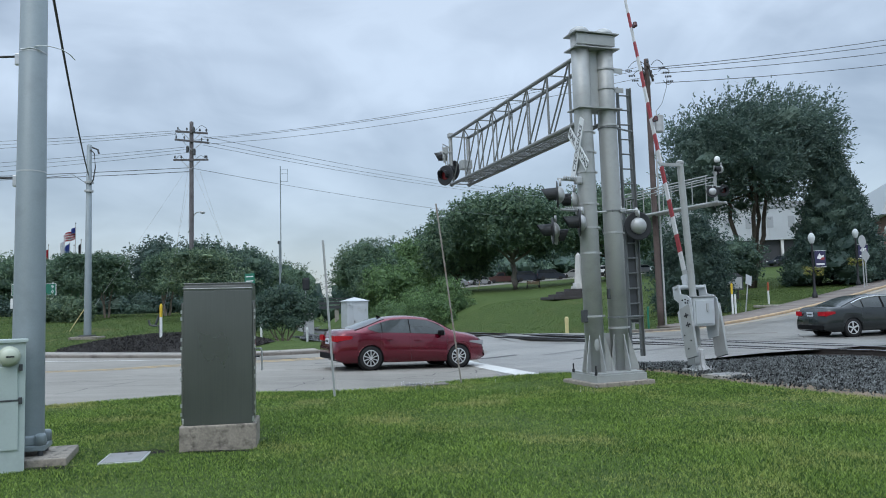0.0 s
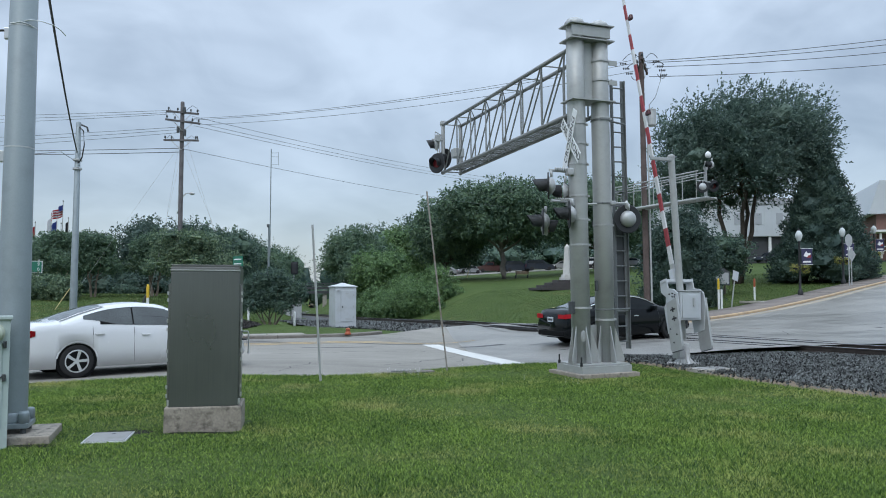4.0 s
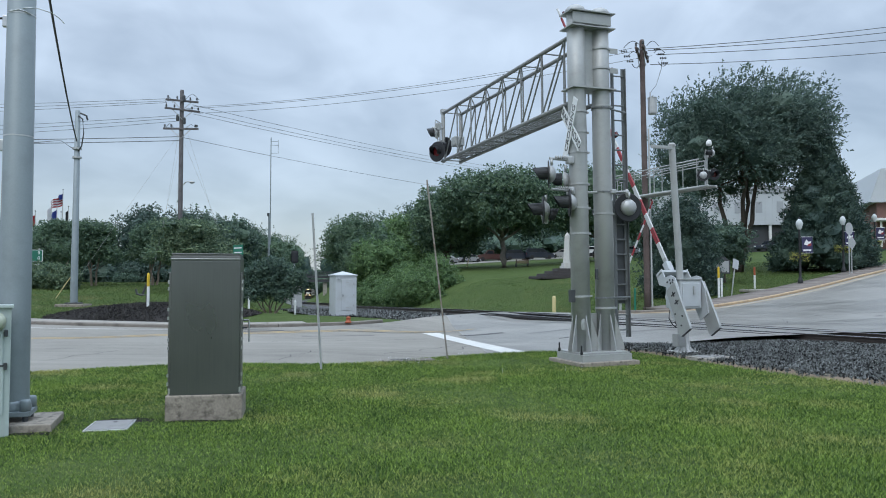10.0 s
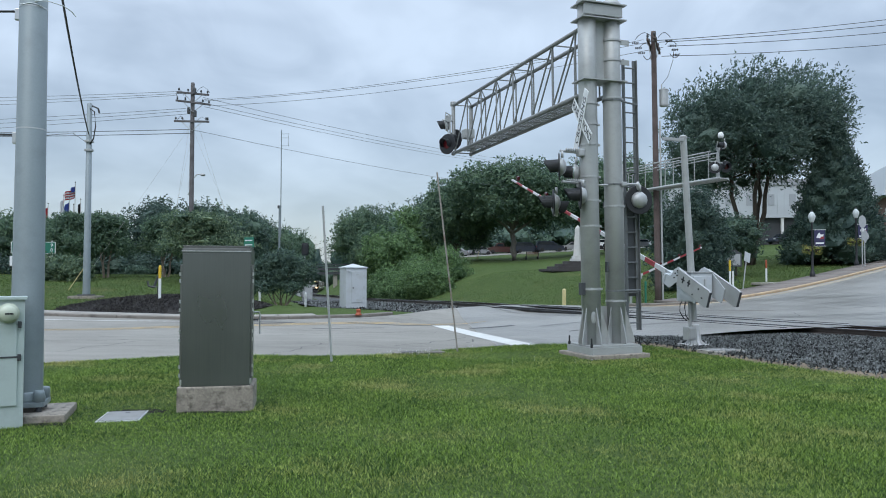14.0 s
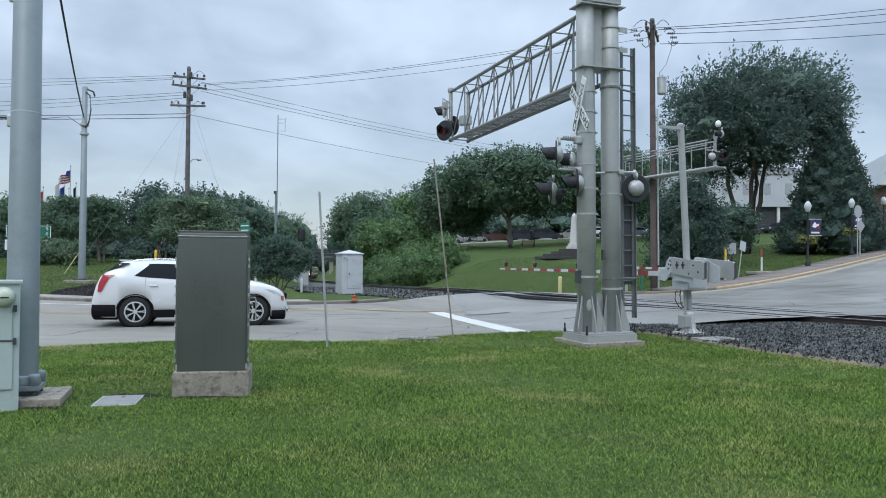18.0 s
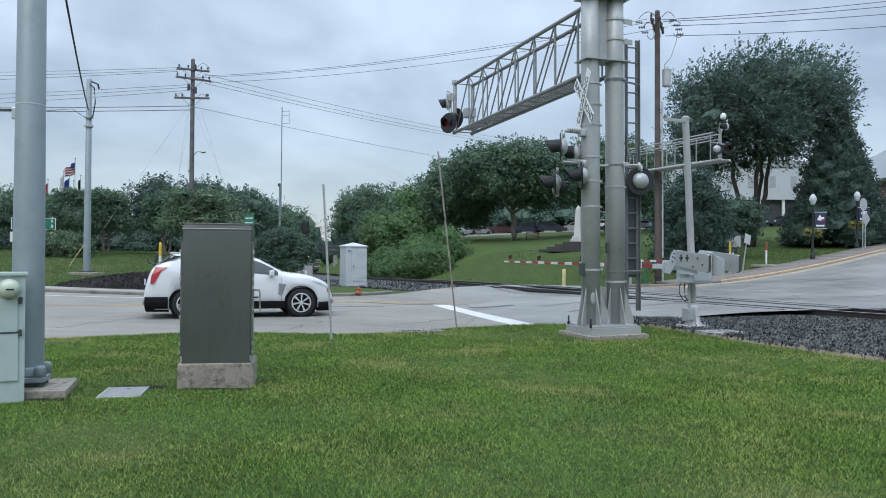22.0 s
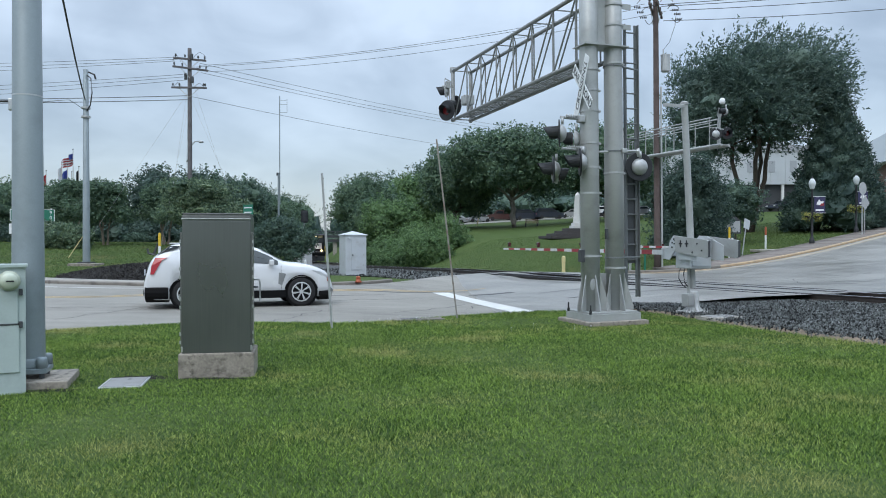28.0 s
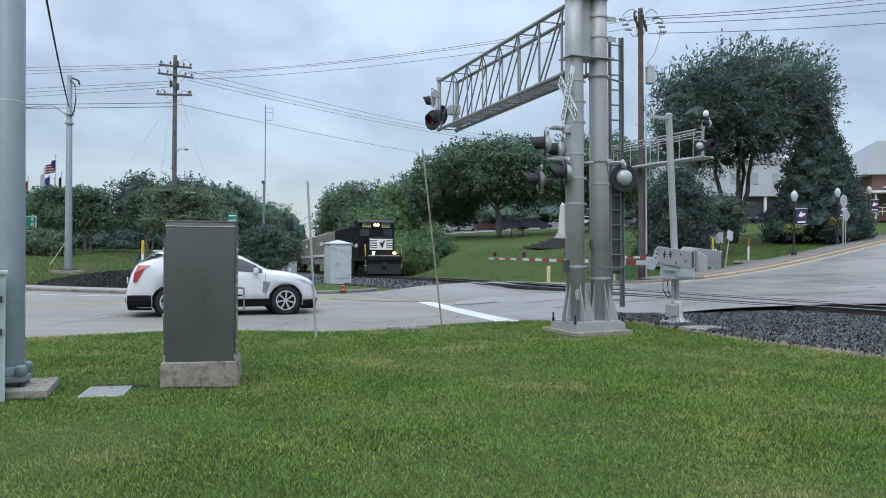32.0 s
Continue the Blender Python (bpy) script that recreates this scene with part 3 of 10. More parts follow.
# tar-sealed patches and a drain mouth at the near edge
line_strip("crack_seal", [(-3.2, 25.2), (-1.5, 25.4), (-0.2, 26.2)], 0.13, 0.04, M_BLACK, label="dark tar seal in the asphalt")
line_strip("crack_seal", [(-6.3, 24.9), (-4.9, 24.8)], 0.12, 0.04, M_BLACK, label="dark tar seal in the asphalt")

CRACKS = random.Random(17)
for cx_, cy_, ang_, len_ in ((-8.5, 16.4, 62, 3.4), (-6.0, 17.2, 80, 4.2), (-3.6, 16.0, 70, 3.0), (-9.4, 20.6, 8, 4.5), (-4.6, 21.6, 14, 5.0), (-1.2, 18.4, 60, 3.6), (-12.5, 18.0, 20, 5.0), (0.6, 19.8, 75, 2.6), (-7.0, 22.2, 10, 4.0), (5.2, 24.6, 20, 5.0), (8.8, 27.2, 24, 4.5), (12.5, 26.0, 70, 4.0), (15.5, 30.5, 26, 6.0)):
    px_, py_, run_ = cx_, cy_, []
    for k in range(9):
        run_.append((px_, py_))
        a_ = radians(ang_ + CRACKS.uniform(-38, 38))
        px_, py_ = px_ + math.cos(a_) * len_ / 8, py_ + math.sin(a_) * len_ / 8
    line_strip("road_crack", run_, CRACKS.uniform(0.018, 0.035), 0.039, M_RUBBER, k=2, label="thin dark crack in the asphalt")
for px_, py_, w_, h_ in ((1.6, 24.9, 1.5, 0.35), (-3.0, 23.6, 2.2, 0.16), (-5.5, 24.3, 2.4, 0.14), (3.9, 22.4, 0.35, 0.16), (9.4, 24.2, 0.4, 0.16), (17.5, 29.4, 0.35, 0.2)):
    line_strip("asphalt_patch", [(px_ - w_ / 2, py_), (px_, py_ + 0.08 * w_), (px_ + w_ / 2, py_ + 0.26 * w_)], h_, 0.0385, M_PATCH, k=4, label="dark asphalt repair patch")

for px_, py_, w_, h_ in ((13.0, 26.4, 3.4, 0.40), (14.6, 27.5, 2.6, 0.30), (12.0, 25.3, 2.2, 0.26), (15.8, 28.2, 3.0, 0.22), (6.8, 22.6, 3.2, 0.3), (4.4, 24.8, 2.6, 0.25), (8.6, 30.2, 3.0, 0.3), (10.9, 28.6, 2.4, 0.22)):
    run_ = [(px_ + w_ * (k / 8 - 0.5), py_ + 0.22 * w_ * (k / 8 - 0.5) + CRACKS.uniform(-0.06, 0.06)) for k in range(9)]
    line_strip("damp_streak", run_, h_ * CRACKS.uniform(0.7, 1.1), 0.0375, M_DAMP, k=2, label="dark damp streak on the asphalt")


def kerb(name, pts, mat, h=0.14, w=0.16, gap=3.0, label=""):
    """A raised kerb made of butted stones of the given length."""
    pts = refine(pts, 6)
    base = thing(name, label, "kerb", kind="structure")
    seg, acc = [pts[0]], 0.0
    for p, q in zip(pts, pts[1:]):
        seg.append(q)
        acc += math.dist(p, q)
        if acc > gap or q == pts[-1]:
            bm, rings = nb(), []
            for i, c in enumerate(seg):
                c0, c1 = seg[max(i - 1, 0)], seg[min(i + 1, len(seg) - 1)]
                d = Vector((c1[0] - c0[0], c1[1] - c0[1], 0)).normalized()
                s = Vector((-d.y, d.x, 0))
                z = road_land(*c) + 0.03
                o = Vector((c[0], c[1], z)) + (d * (0.012 if i == 0 else -0.012 if i == len(seg) - 1 else 0))
                rings.append([bm.verts.new(o + s * a + Vector((0, 0, b))) for a, b in ((0, -0.15), (0, h * 0.75), (0.03, h), (w, h), (w, -0.15))])
            for a, b in zip(rings, rings[1:]):
                for k in range(4):
                    bm.faces.new((a[k], a[k + 1], b[k + 1], b[k]))
            bm.faces.new(rings[0])
            bm.faces.new(rings[-1][::-1])
            bmesh.ops.recalc_face_normals(bm, faces=bm.faces[:])
            part("kerb_stone", bm, mat, base)
            seg, acc = [q], 0.0
    return base


def offset(pts, d):
    out = []
    for i, p in enumerate(pts):
        q0, q1 = pts[max(i - 1, 0)], pts[min(i + 1, len(pts) - 1)]
        v = Vector((q1[0] - q0[0], q1[1] - q0[1])).normalized()
        out.append((p[0] - v.y * d, p[1] + v.x * d))
    return out


def pavement(name, pts, d0, d1, mat, lift, slab, label):
    """A pavement in slabs behind a kerb, with open joints."""
    base = thing(name, label, "pavement", kind="structure")
    a, b = refine(offset(pts, d0), 10), refine(offset(pts, d1), 10)
    run_a, run_b, acc = [a[0]], [b[0]], 0.0
    for i in range(1, len(a)):
        run_a.append(a[i])
        run_b.append(b[i])
        acc += math.dist(a[i], a[i - 1])
        if acc > slab or i == len(a) - 1:
            f = 0.012 / max(acc, 0.1)
            ra = [tuple(lerp(run_a[0][c], run_a[1][c], min(1, f * len(run_a))) for c in (0, 1))] + run_a[1:]
            rb = [tuple(lerp(run_b[0][c], run_b[1][c], min(1, f * len(run_b))) for c in (0, 1))] + run_b[1:]
            ob = ribbon("slab", ra, rb, lift, mat, 1)
            me = ob.data
            bm = nb()
            bm.from_mesh(me)
            r = bmesh.ops.extrude_face_region(bm, geom=bm.faces[:])
            bmesh.ops.translate(bm, vec=(0, 0, -0.12), verts=[v for v in r["geom"] if isinstance(v, bmesh.types.BMVert)])
            bmesh.ops.recalc_face_normals(bm, faces=bm.faces[:])
            bm.to_mesh(me)
            bm.free()
            ob.parent = base
            run_a, run_b, acc = [a[i]], [b[i]], 0.0
    return base


KERB_L = [(-30, 33.5), (-20, 29.8), (-14.4, 27.5), (-11.5, 26.5), (-9, 25.7), (-6.4, 25.7), (-4.4, 26.4), (-2.9, 27.2), (-1.9, 28.4)]
KERB_R = [(8.6, 35.1), (9.6, 34.9), (11.3, 35.2), (13.4, 36.3), (16, 38.2), (19, 40.6), (23, 44.2), (29, 50), (38, 58.4), (52, 71)]
kerb("kerb", KERB_L, M_KERB, h=0.12, label="weathered concrete kerb along the park side")
kerb("kerb", KERB_R[3:], M_KERB_Y, h=0.13, label="concrete kerb with worn yellow paint up the hill")
kerb("kerb", KERB_R[:4], M_KERB, label="weathered concrete kerb at the crossing corner")
line_strip("gutter", offset(KERB_R, -0.42), 0.34, 0.045, M_GUTTER, label="pale concrete gutter beside the kerb")
line_strip("kerb_paint", [(x, y) for x, y in offset([(9.2, 34.9), (10.4, 34.9), (11.6, 35.3), (12.8, 35.9)], -0.05)], 0.35, 0.052, M_KERB_Y, label="orange-yellow painted kerb apron")
pavement("pavement", KERB_L[:7], 0.17, 1.2, M_WALK, 0.145, 1.5, "pale concrete pavement slabs behind the kerb")
pavement("pavement", KERB_R[2:], 0.17, 2.1, M_BRICKWALK, 0.16, 2.0, "reddish brown pavement climbing the hill")


def build_mulch():
    bm = nb()
    n, cx, cy = 48, -11.9, 32.4
    ring = []
    for r in range(8):
        row = []
        for k in range(n):
            a = 2 * math.pi * k / n
            e = 1 + 0.10 * noise.noise((math.cos(a) * 2, math.sin(a) * 2, 3))
            x, y = cx + math.cos(a) * 4.3 * e * r / 7 + 0.25 * math.sin(a) * r / 7, cy + math.sin(a) * 3.7 * e * r / 7
            row.append(bm.verts.new((x, y, land(x, y) + 0.46 * (1 - (r / 7) ** 2) + 0.03 + 0.04 * noise.noise((x * 3, y * 3, 0)) * (r < 7))))
        ring.append(row)
    for a, b in zip(ring, ring[1:]):
        for k in range(n):
            bm.faces.new((a[k], b[k], b[(k + 1) % n], a[(k + 1) % n]))
    bmesh.ops.remove_doubles(bm, verts=bm.verts[:], dist=0.001)
    bmesh.ops.recalc_face_normals(bm, faces=bm.faces[:])
    tagged(part("mulch_bed", bm, M_MULCH, smooth=True), "mounded bed of dark brown bark mulch", "flower bed", kind="stuff")


build_mulch()


# ---- railway ----
def track_frame(y):
    d = Vector((track_x(y + 0.2) - track_x(y - 0.2), 0.4, 0)).normalized()
    return Vector((track_x(y), y, track_z(y))), d, Vector((d.y, -d.x, 0))


def swept(name, ys, prof, mat, parent=None, label="", dz=0.0):
    """A cross-section (sideways, up) swept along the railway."""
    vs, fs, n = [], [], len(prof)
    for y in ys:
        o, d, s = track_frame(y)
        vs += [o + s * a + Vector((0, 0, b + dz)) for a, b in prof]
    for i in range(len(ys) - 1):
        for k in range(n):
            fs.append((i * n + k, i * n + (k + 1) % n, (i + 1) * n + (k + 1) % n, (i + 1) * n + k))
    fs.append(tuple(range(n))[::-1])
    fs.append(tuple((len(ys) - 1) * n + k for k in range(n)))
    return mesh_ob(name, vs, fs, mat, parent, label)


Y_LONG = [float(v) for v in list(np.arange(2, 70, 1.0)) + list(np.arange(70, 430, 5.0))]
rail_prof = [(-0.07, -0.17), (0.07, -0.17), (0.07, -0.155), (0.012, -0.14), (0.012, -0.045), (0.036, -0.03), (0.036, 0.0), (-0.036, 0.0), (-0.036, -0.03), (-0.012, -0.045), (-0.012, -0.14), (-0.07, -0.155)]
railway = thing("railway_track", "curved railway track with dark rails on timber sleepers", "railway track", kind="structure")
for side in (-0.7525, 0.7525):
    swept("rail", Y_LONG, [(a + side, b + 0.055) for a, b in rail_prof], M_RAILSTEEL, railway)
    swept("rail_head", Y_LONG, [(side + a, b + 0.055) for a, b in ((-0.034, 0.001), (0.034, 0.001), (0.03, 0.006), (-0.03, 0.006))], M_RAILTOP, railway, "shiny worn rail head")
bm_sl = nb()
box(bm_sl, (0, 0, 0), (2.6, 0.23, 0.16), bevel=0.012)
sleeper_mesh = bpy.data.meshes.new("sleeper")
bm_sl.to_mesh(sleeper_mesh)
bm_sl.free()
sleeper_mesh.materials.append(M_TIMBER)
yy = 4.0
while yy < 150:
    if not 20.8 < yy < 37.0:
        o, d, s = track_frame(yy)
        ob = new("sleeper", sleeper_mesh)
        ob.parent = railway
        ob.matrix_basis = Matrix.Translation(o + Vector((0, 0, -0.19))) @ Matrix.Rotation(math.atan2(s.y, s.x), 4, "Z")
    yy += 0.56 if yy < 90 else 1.12
# crossing: rubber flangeways beside each rail and the timber-edged panels
for side in (-0.7525, 0.7525):
    swept("flangeway", [float(v) for v in np.arange(21.2, 36.6, 0.5)], [(side - 0.16, 0.025), (side - 0.045, 0.025), (side - 0.045, 0.05), (side - 0.16, 0.044)], M_RUBBER, railway, "black rubber flangeway filler")
    swept("flangeway", [float(v) for v in np.arange(21.2, 36.6, 0.5)], [(side + 0.045, 0.025), (side + 0.16, 0.025), (side + 0.16, 0.044), (side + 0.045, 0.05)], M_RUBBER, railway, "black rubber flangeway filler")
for side in (-1.52, 1.52):
    swept("panel_joint", [float(v) for v in np.arange(21.2, 36.6, 0.5)], [(side - 0.05, 0.0), (side + 0.05, 0.0), (side + 0.05, 0.046), (side - 0.05, 0.046)], M_RUBBER, railway, "tarred joint along the crossing panels")

BAL_A = [(17, -10), (11.5, 2), (8.7, 8.5), (7.3, 11.2), (6.5, 12.7), (5.85, 14.2), (5.4, 15.6), (4.9, 17.0), (4.2, 17.9), (4.6, 18.75)]
BAL_B = [(46, -10), (34, 2), (27, 8.5), (23, 11.2), (21.5, 12.7), (19.5, 14.2), (18, 16.0), (16, 18.5), (14.4, 20.6), (11.9, 21.2)]
tagged(ribbon("ballast", [(x + 0.16 * noise.noise((x * 1.7, y * 1.7, 2)) - 0.05, y) for x, y in refine(BAL_A, 10)], refine(BAL_B, 10), 0.0, M_BALLAST, 24, height=lambda x, y: max(land(x, y) + 0.04, min(0.03, track_z(y) - 0.13))), "bed of dark grey crushed stone beside the track", "ballast", kind="stuff")
yb = [float(v) for v in list(np.arange(31.9, 70, 1.2)) + list(np.arange(70, 420, 6.0))]
tagged(ribbon("ballast", [(track_x(y) - lerp(5.9, 3.0, sstep(50, 90, y)) - 2.5, y) for y in yb], [(track_x(y) + 3.2, y) for y in yb], 0.0, M_BALLAST, 12, height=lambda x, y: max(land(x, y) + 0.03, track_z(y) - 0.15)), "grey crushed stone bed of the railway", "ballast", kind="stuff")
SOIL = refine([(a + 0.05, b - 0.08) for a, b in BAL_A[1:-1]], 10)
tagged(ribbon("soil_edge", [(x - 0.42 - 0.15 * noise.noise((x * 1.3, y * 1.3, 7)), y) for x, y in SOIL], [(x + 0.3, y) for x, y in SOIL], 0.0, M_DIRT, 6, height=lambda x, y: max(land(x, y), -0.02) + 0.045 * sstep(-0.4, 0.0, x - float(np.interp(y, [q[1] for q in BAL_A], [q[0] for q in BAL_A]))) - 0.004), "bare sandy soil between lawn and stones", "soil", kind="structure")


def rock_mesh(seed):
    """An angular broken stone of eight facets."""
    rnd = random.Random(seed)
    v = np.array([(1, 0, 0), (-1, 0, 0), (0, 1, 0), (0, -1, 0), (0, 0, 1), (0, 0, -1)], float)
    v *= np.array([[rnd.uniform(0.75, 1.35)] for _ in v])
    v += np.array([[rnd.uniform(-0.3, 0.3) for _ in range(3)] for _ in v])
    f = np.array([(0, 2, 4), (2, 1, 4), (1, 3, 4), (3, 0, 4), (2, 0, 5), (1, 2, 5), (3, 1, 5), (0, 3, 5)])
    return v, f


def scatter_rocks(name, n, pick, size, seed, label, mat=None, category="ballast"):
    rs = np.random.RandomState(seed)
    protos = [rock_mesh(s) for s in range(6)]
    V, F, off = [], [], 0
    for i in range(n):
        x, y, z = pick(rs)
        v, f = protos[i % 6]
        e = Euler(rs.uniform(0, 6.28, 3)).to_matrix()
        sc = size * rs.uniform(0.6, 1.5)
        q = (v * (sc * np.array([1.15, rs.uniform(0.45, 0.9), rs.uniform(0.3, 0.65)]))) @ np.array(e).T + (x, y, z)
        V.append(q)
        F.append(f + off)
        off += len(v)
    V, F = np.concatenate(V), np.concatenate(F)
    me = bpy.data.meshes.new(name)
    me.from_pydata(V.tolist(), [], F.tolist())
    me.materials.append(mat or M_STONE)
    return tagged(new(name, me), label, category, kind="stuff")


def pick_near(rs):
    t = rs.uniform(0.25, 0.999) * (len(BAL_A) - 1)
    i, f = int(t), t % 1
    a = [lerp(BAL_A[i][c], BAL_A[i + 1][c], f) for c in (0, 1)]
    b = [lerp(BAL_B[i][c], BAL_B[i + 1][c], f) for c in (0, 1)]
    s = rs.uniform(0.0, 0.62) - 0.035 * rs.rand() ** 3
    x, y = lerp(a[0], b[0], s), lerp(a[1], b[1], s)
    return x, y, max(land(x, y) + 0.05, min(0.04, track_z(y) - 0.12)) + rs.uniform(-0.01, 0.035)


def pick_far(rs):
    y = 32 + 36 * rs.uniform(0, 1) ** 1.3
    x = track_x(y) + rs.uniform(-8.3, 3 if y > 38 else -3.4)
    return x, y, max(land(x, y) + 0.03, track_z(y) - 0.15) + rs.uniform(0, 0.03)


def pick_mulch(rs):
    a, q = rs.uniform(0, 6.283), rs.uniform(0, 1) ** 0.5
    x, y = -11.9 + math.cos(a) * 4.3 * q + 0.25 * math.sin(a) * q, 32.4 + math.sin(a) * 3.7 * q
    return x, y, land(x, y) + 0.46 * (1 - q * q) + 0.045


scatter_rocks("bark_mulch_chips", 7000, pick_mulch, 0.04, 8, "loose dark brown bark chips on the bed", M_CHIP, "mulch")
scatter_rocks("ballast_stones", 52000, pick_near, 0.024, 5, "loose dark grey angular ballast stones")
scatter_rocks("ballast_stones", 7000, pick_far, 0.06, 6, "loose grey ballast stones along the track")


def build_lawn_blades():
    """Short mown blades over the near lawn, thinner with distance."""
    rs = np.random.RandomState(11)
    n = 900000
    y = 1.5 + 15.7 * rs.rand(n) ** 1.12
    x = (rs.rand(n) - 0.5) * (6.0 + y * 1.25) + 0.1
    edge = np.interp(x, [p[0] for p in ROAD_NEAR[:13]], [p[1] for p in ROAD_NEAR[:13]])
    edge2 = np.interp(y, [p[1] for p in BAL_A[1:]], [p[0] for p in BAL_A[1:]])
    keep = (y < edge - 0.05 + 0.15 * rs.rand(n)) & (x < edge2 - 0.12 + 0.5 * rs.rand(n) ** 3)
    for x0, x1, y0, y1 in ((-3.83, -3.33, 8.2, 8.76), (-3.1, -2.27, 8.78, 9.6), (-5.35, -4.5, 8.5, 9.35)):
        keep &= ~((x > x0) & (x < x1) & (y > y0) & (y < y1))
    dx, dy = x - 3.2, y - 15.0
    keep &= ~((abs(dx * 0.951 + dy * 0.309) < 0.7) & (abs(-dx * 0.309 + dy * 0.951) < 0.68))
    x, y = x[keep], y[keep]
    n = len(x)
    patch = np.array([noise.noise((a * 0.45, b * 0.6, 1.3)) for a, b in zip(x, y)])
    h = (0.020 + 0.022 * rs.rand(n)) * (1 + 0.22 * patch)
    h = np.where(y > np.interp(x, [p[0] for p in ROAD_NEAR[:13]], [p[1] for p in ROAD_NEAR[:13]]) - 0.3, h * 1.5, h)
    w = 0.0019 + 0.00050 * y
    a = rs.rand(n) * 6.283
    lean = h * rs.uniform(0.3, 1.3, n)
    b = rs.rand(n) * 6.283
    z = np.full(n, -0.005)
    blade_mesh("grass", x, y, z, h, w, a, b, lean, M_BLADE, "short mown green lawn grass with yellowed patches")


def blade_mesh(name, x, y, z, h, w, a, b, lean, mat, label):
    n = len(x)
    p = np.stack([np.stack([x - np.cos(a) * w, y - np.sin(a) * w, z], 1), np.stack([x + np.cos(a) * w, y + np.sin(a) * w, z], 1), np.stack([x + np.cos(b) * lean, y + np.sin(b) * lean, z + h], 1)], 1).reshape(-1, 3)
    me = bpy.data.meshes.new(name)
    me.vertices.add(len(p))
    me.vertices.foreach_set("co", p.ravel())
    me.loops.add(len(p))
    me.loops.foreach_set("vertex_index", np.arange(len(p)))
    me.polygons.add(n)
    me.polygons.foreach_set("loop_start", np.arange(0, 3 * n, 3))
    me.polygons.foreach_set("loop_total", np.full(n, 3))
    me.update(calc_edges=True)
    me.materials.append(mat)
    tagged(new(name, me), label, "grass", kind="stuff")


build_lawn_blades()


def build_park_grass():
    """Longer, thicker tufts over the lawns across the tracks and beside the hill street."""
    rs = np.random.RandomState(12)
    n = 340000
    y = 30 + 45 * rs.rand(n) ** 1.3
    x = -0.72 * y + 1.3 * y * rs.rand(n)
    near = np.interp(x, [p[0] for p in ROAD_FAR], [p[1] for p in ROAD_FAR])
    tx = np.array([track_x(v) for v in np.arange(30, 80, 0.5)])
    d = x - np.interp(y, np.arange(30, 80, 0.5), tx)
    keep = (y > near + np.where(x > 8, 2.6, 1.5)) & ((d > 4.2) | (d < -9.0)) & (((x + 11.9) / 4.4) ** 2 + ((y - 32.4) / 3.8) ** 2 > 1) & ((x < -8.5) | (d > 4.2))
    x, y = x[keep], y[keep]
    n = len(x)
    z = np.array([land(a, b) for a, b in zip(x, y)]) - 0.01
    h = 0.03 + 0.05 * rs.rand(n)
    a, b = rs.rand(n) * 6.283, rs.rand(n) * 6.283
    blade_mesh("grass", x, y, z, h, np.full(n, 0.02), a, b, h * rs.uniform(0.4, 1.4, n), M_BLADE_FAR, "mown park grass in uneven tufts")


build_park_grass()


def build_clover():
    """A few white clover heads by the drain and at the verge."""
    rs = np.random.RandomState(23)
    V, F = [], []
    for k in range(60):
        cx, cy, sd = ((-0.5, 15.0, 0.32), (2.1, 13.9, 0.5), (1.2, 16.4, 0.5))[0 if k < 44 else 1 + k % 2]
        x, y, h, q = cx + rs.normal() * sd, cy + rs.normal() * sd * 0.8, rs.uniform(0.05, 0.09), rs.uniform(0.004, 0.008)
        o = len(V)
        V += [(x + q, y, h), (x - q, y, h), (x, y + q, h), (x, y - q, h), (x, y, h + q), (x, y, h - q), (x + 0.002, y, -0.01), (x - 0.002, y, -0.01)]
        F += [(o + a, o + b, o + c) for a, b, c in ((0, 2, 4), (2, 1, 4), (1, 3, 4), (3, 0, 4), (2, 0, 5), (1, 2, 5), (3, 1, 5), (0, 3, 5), (6, 7, 5))]
    tagged(mesh_ob("clover_flowers", V, F, M_WHITE), "tiny white clover heads in the grass", "flowers", kind="stuff")


build_clover()


# ---- street furniture near the camera ----
def rotz(deg):
    return Matrix.Rotation(radians(deg), 4, "Z")


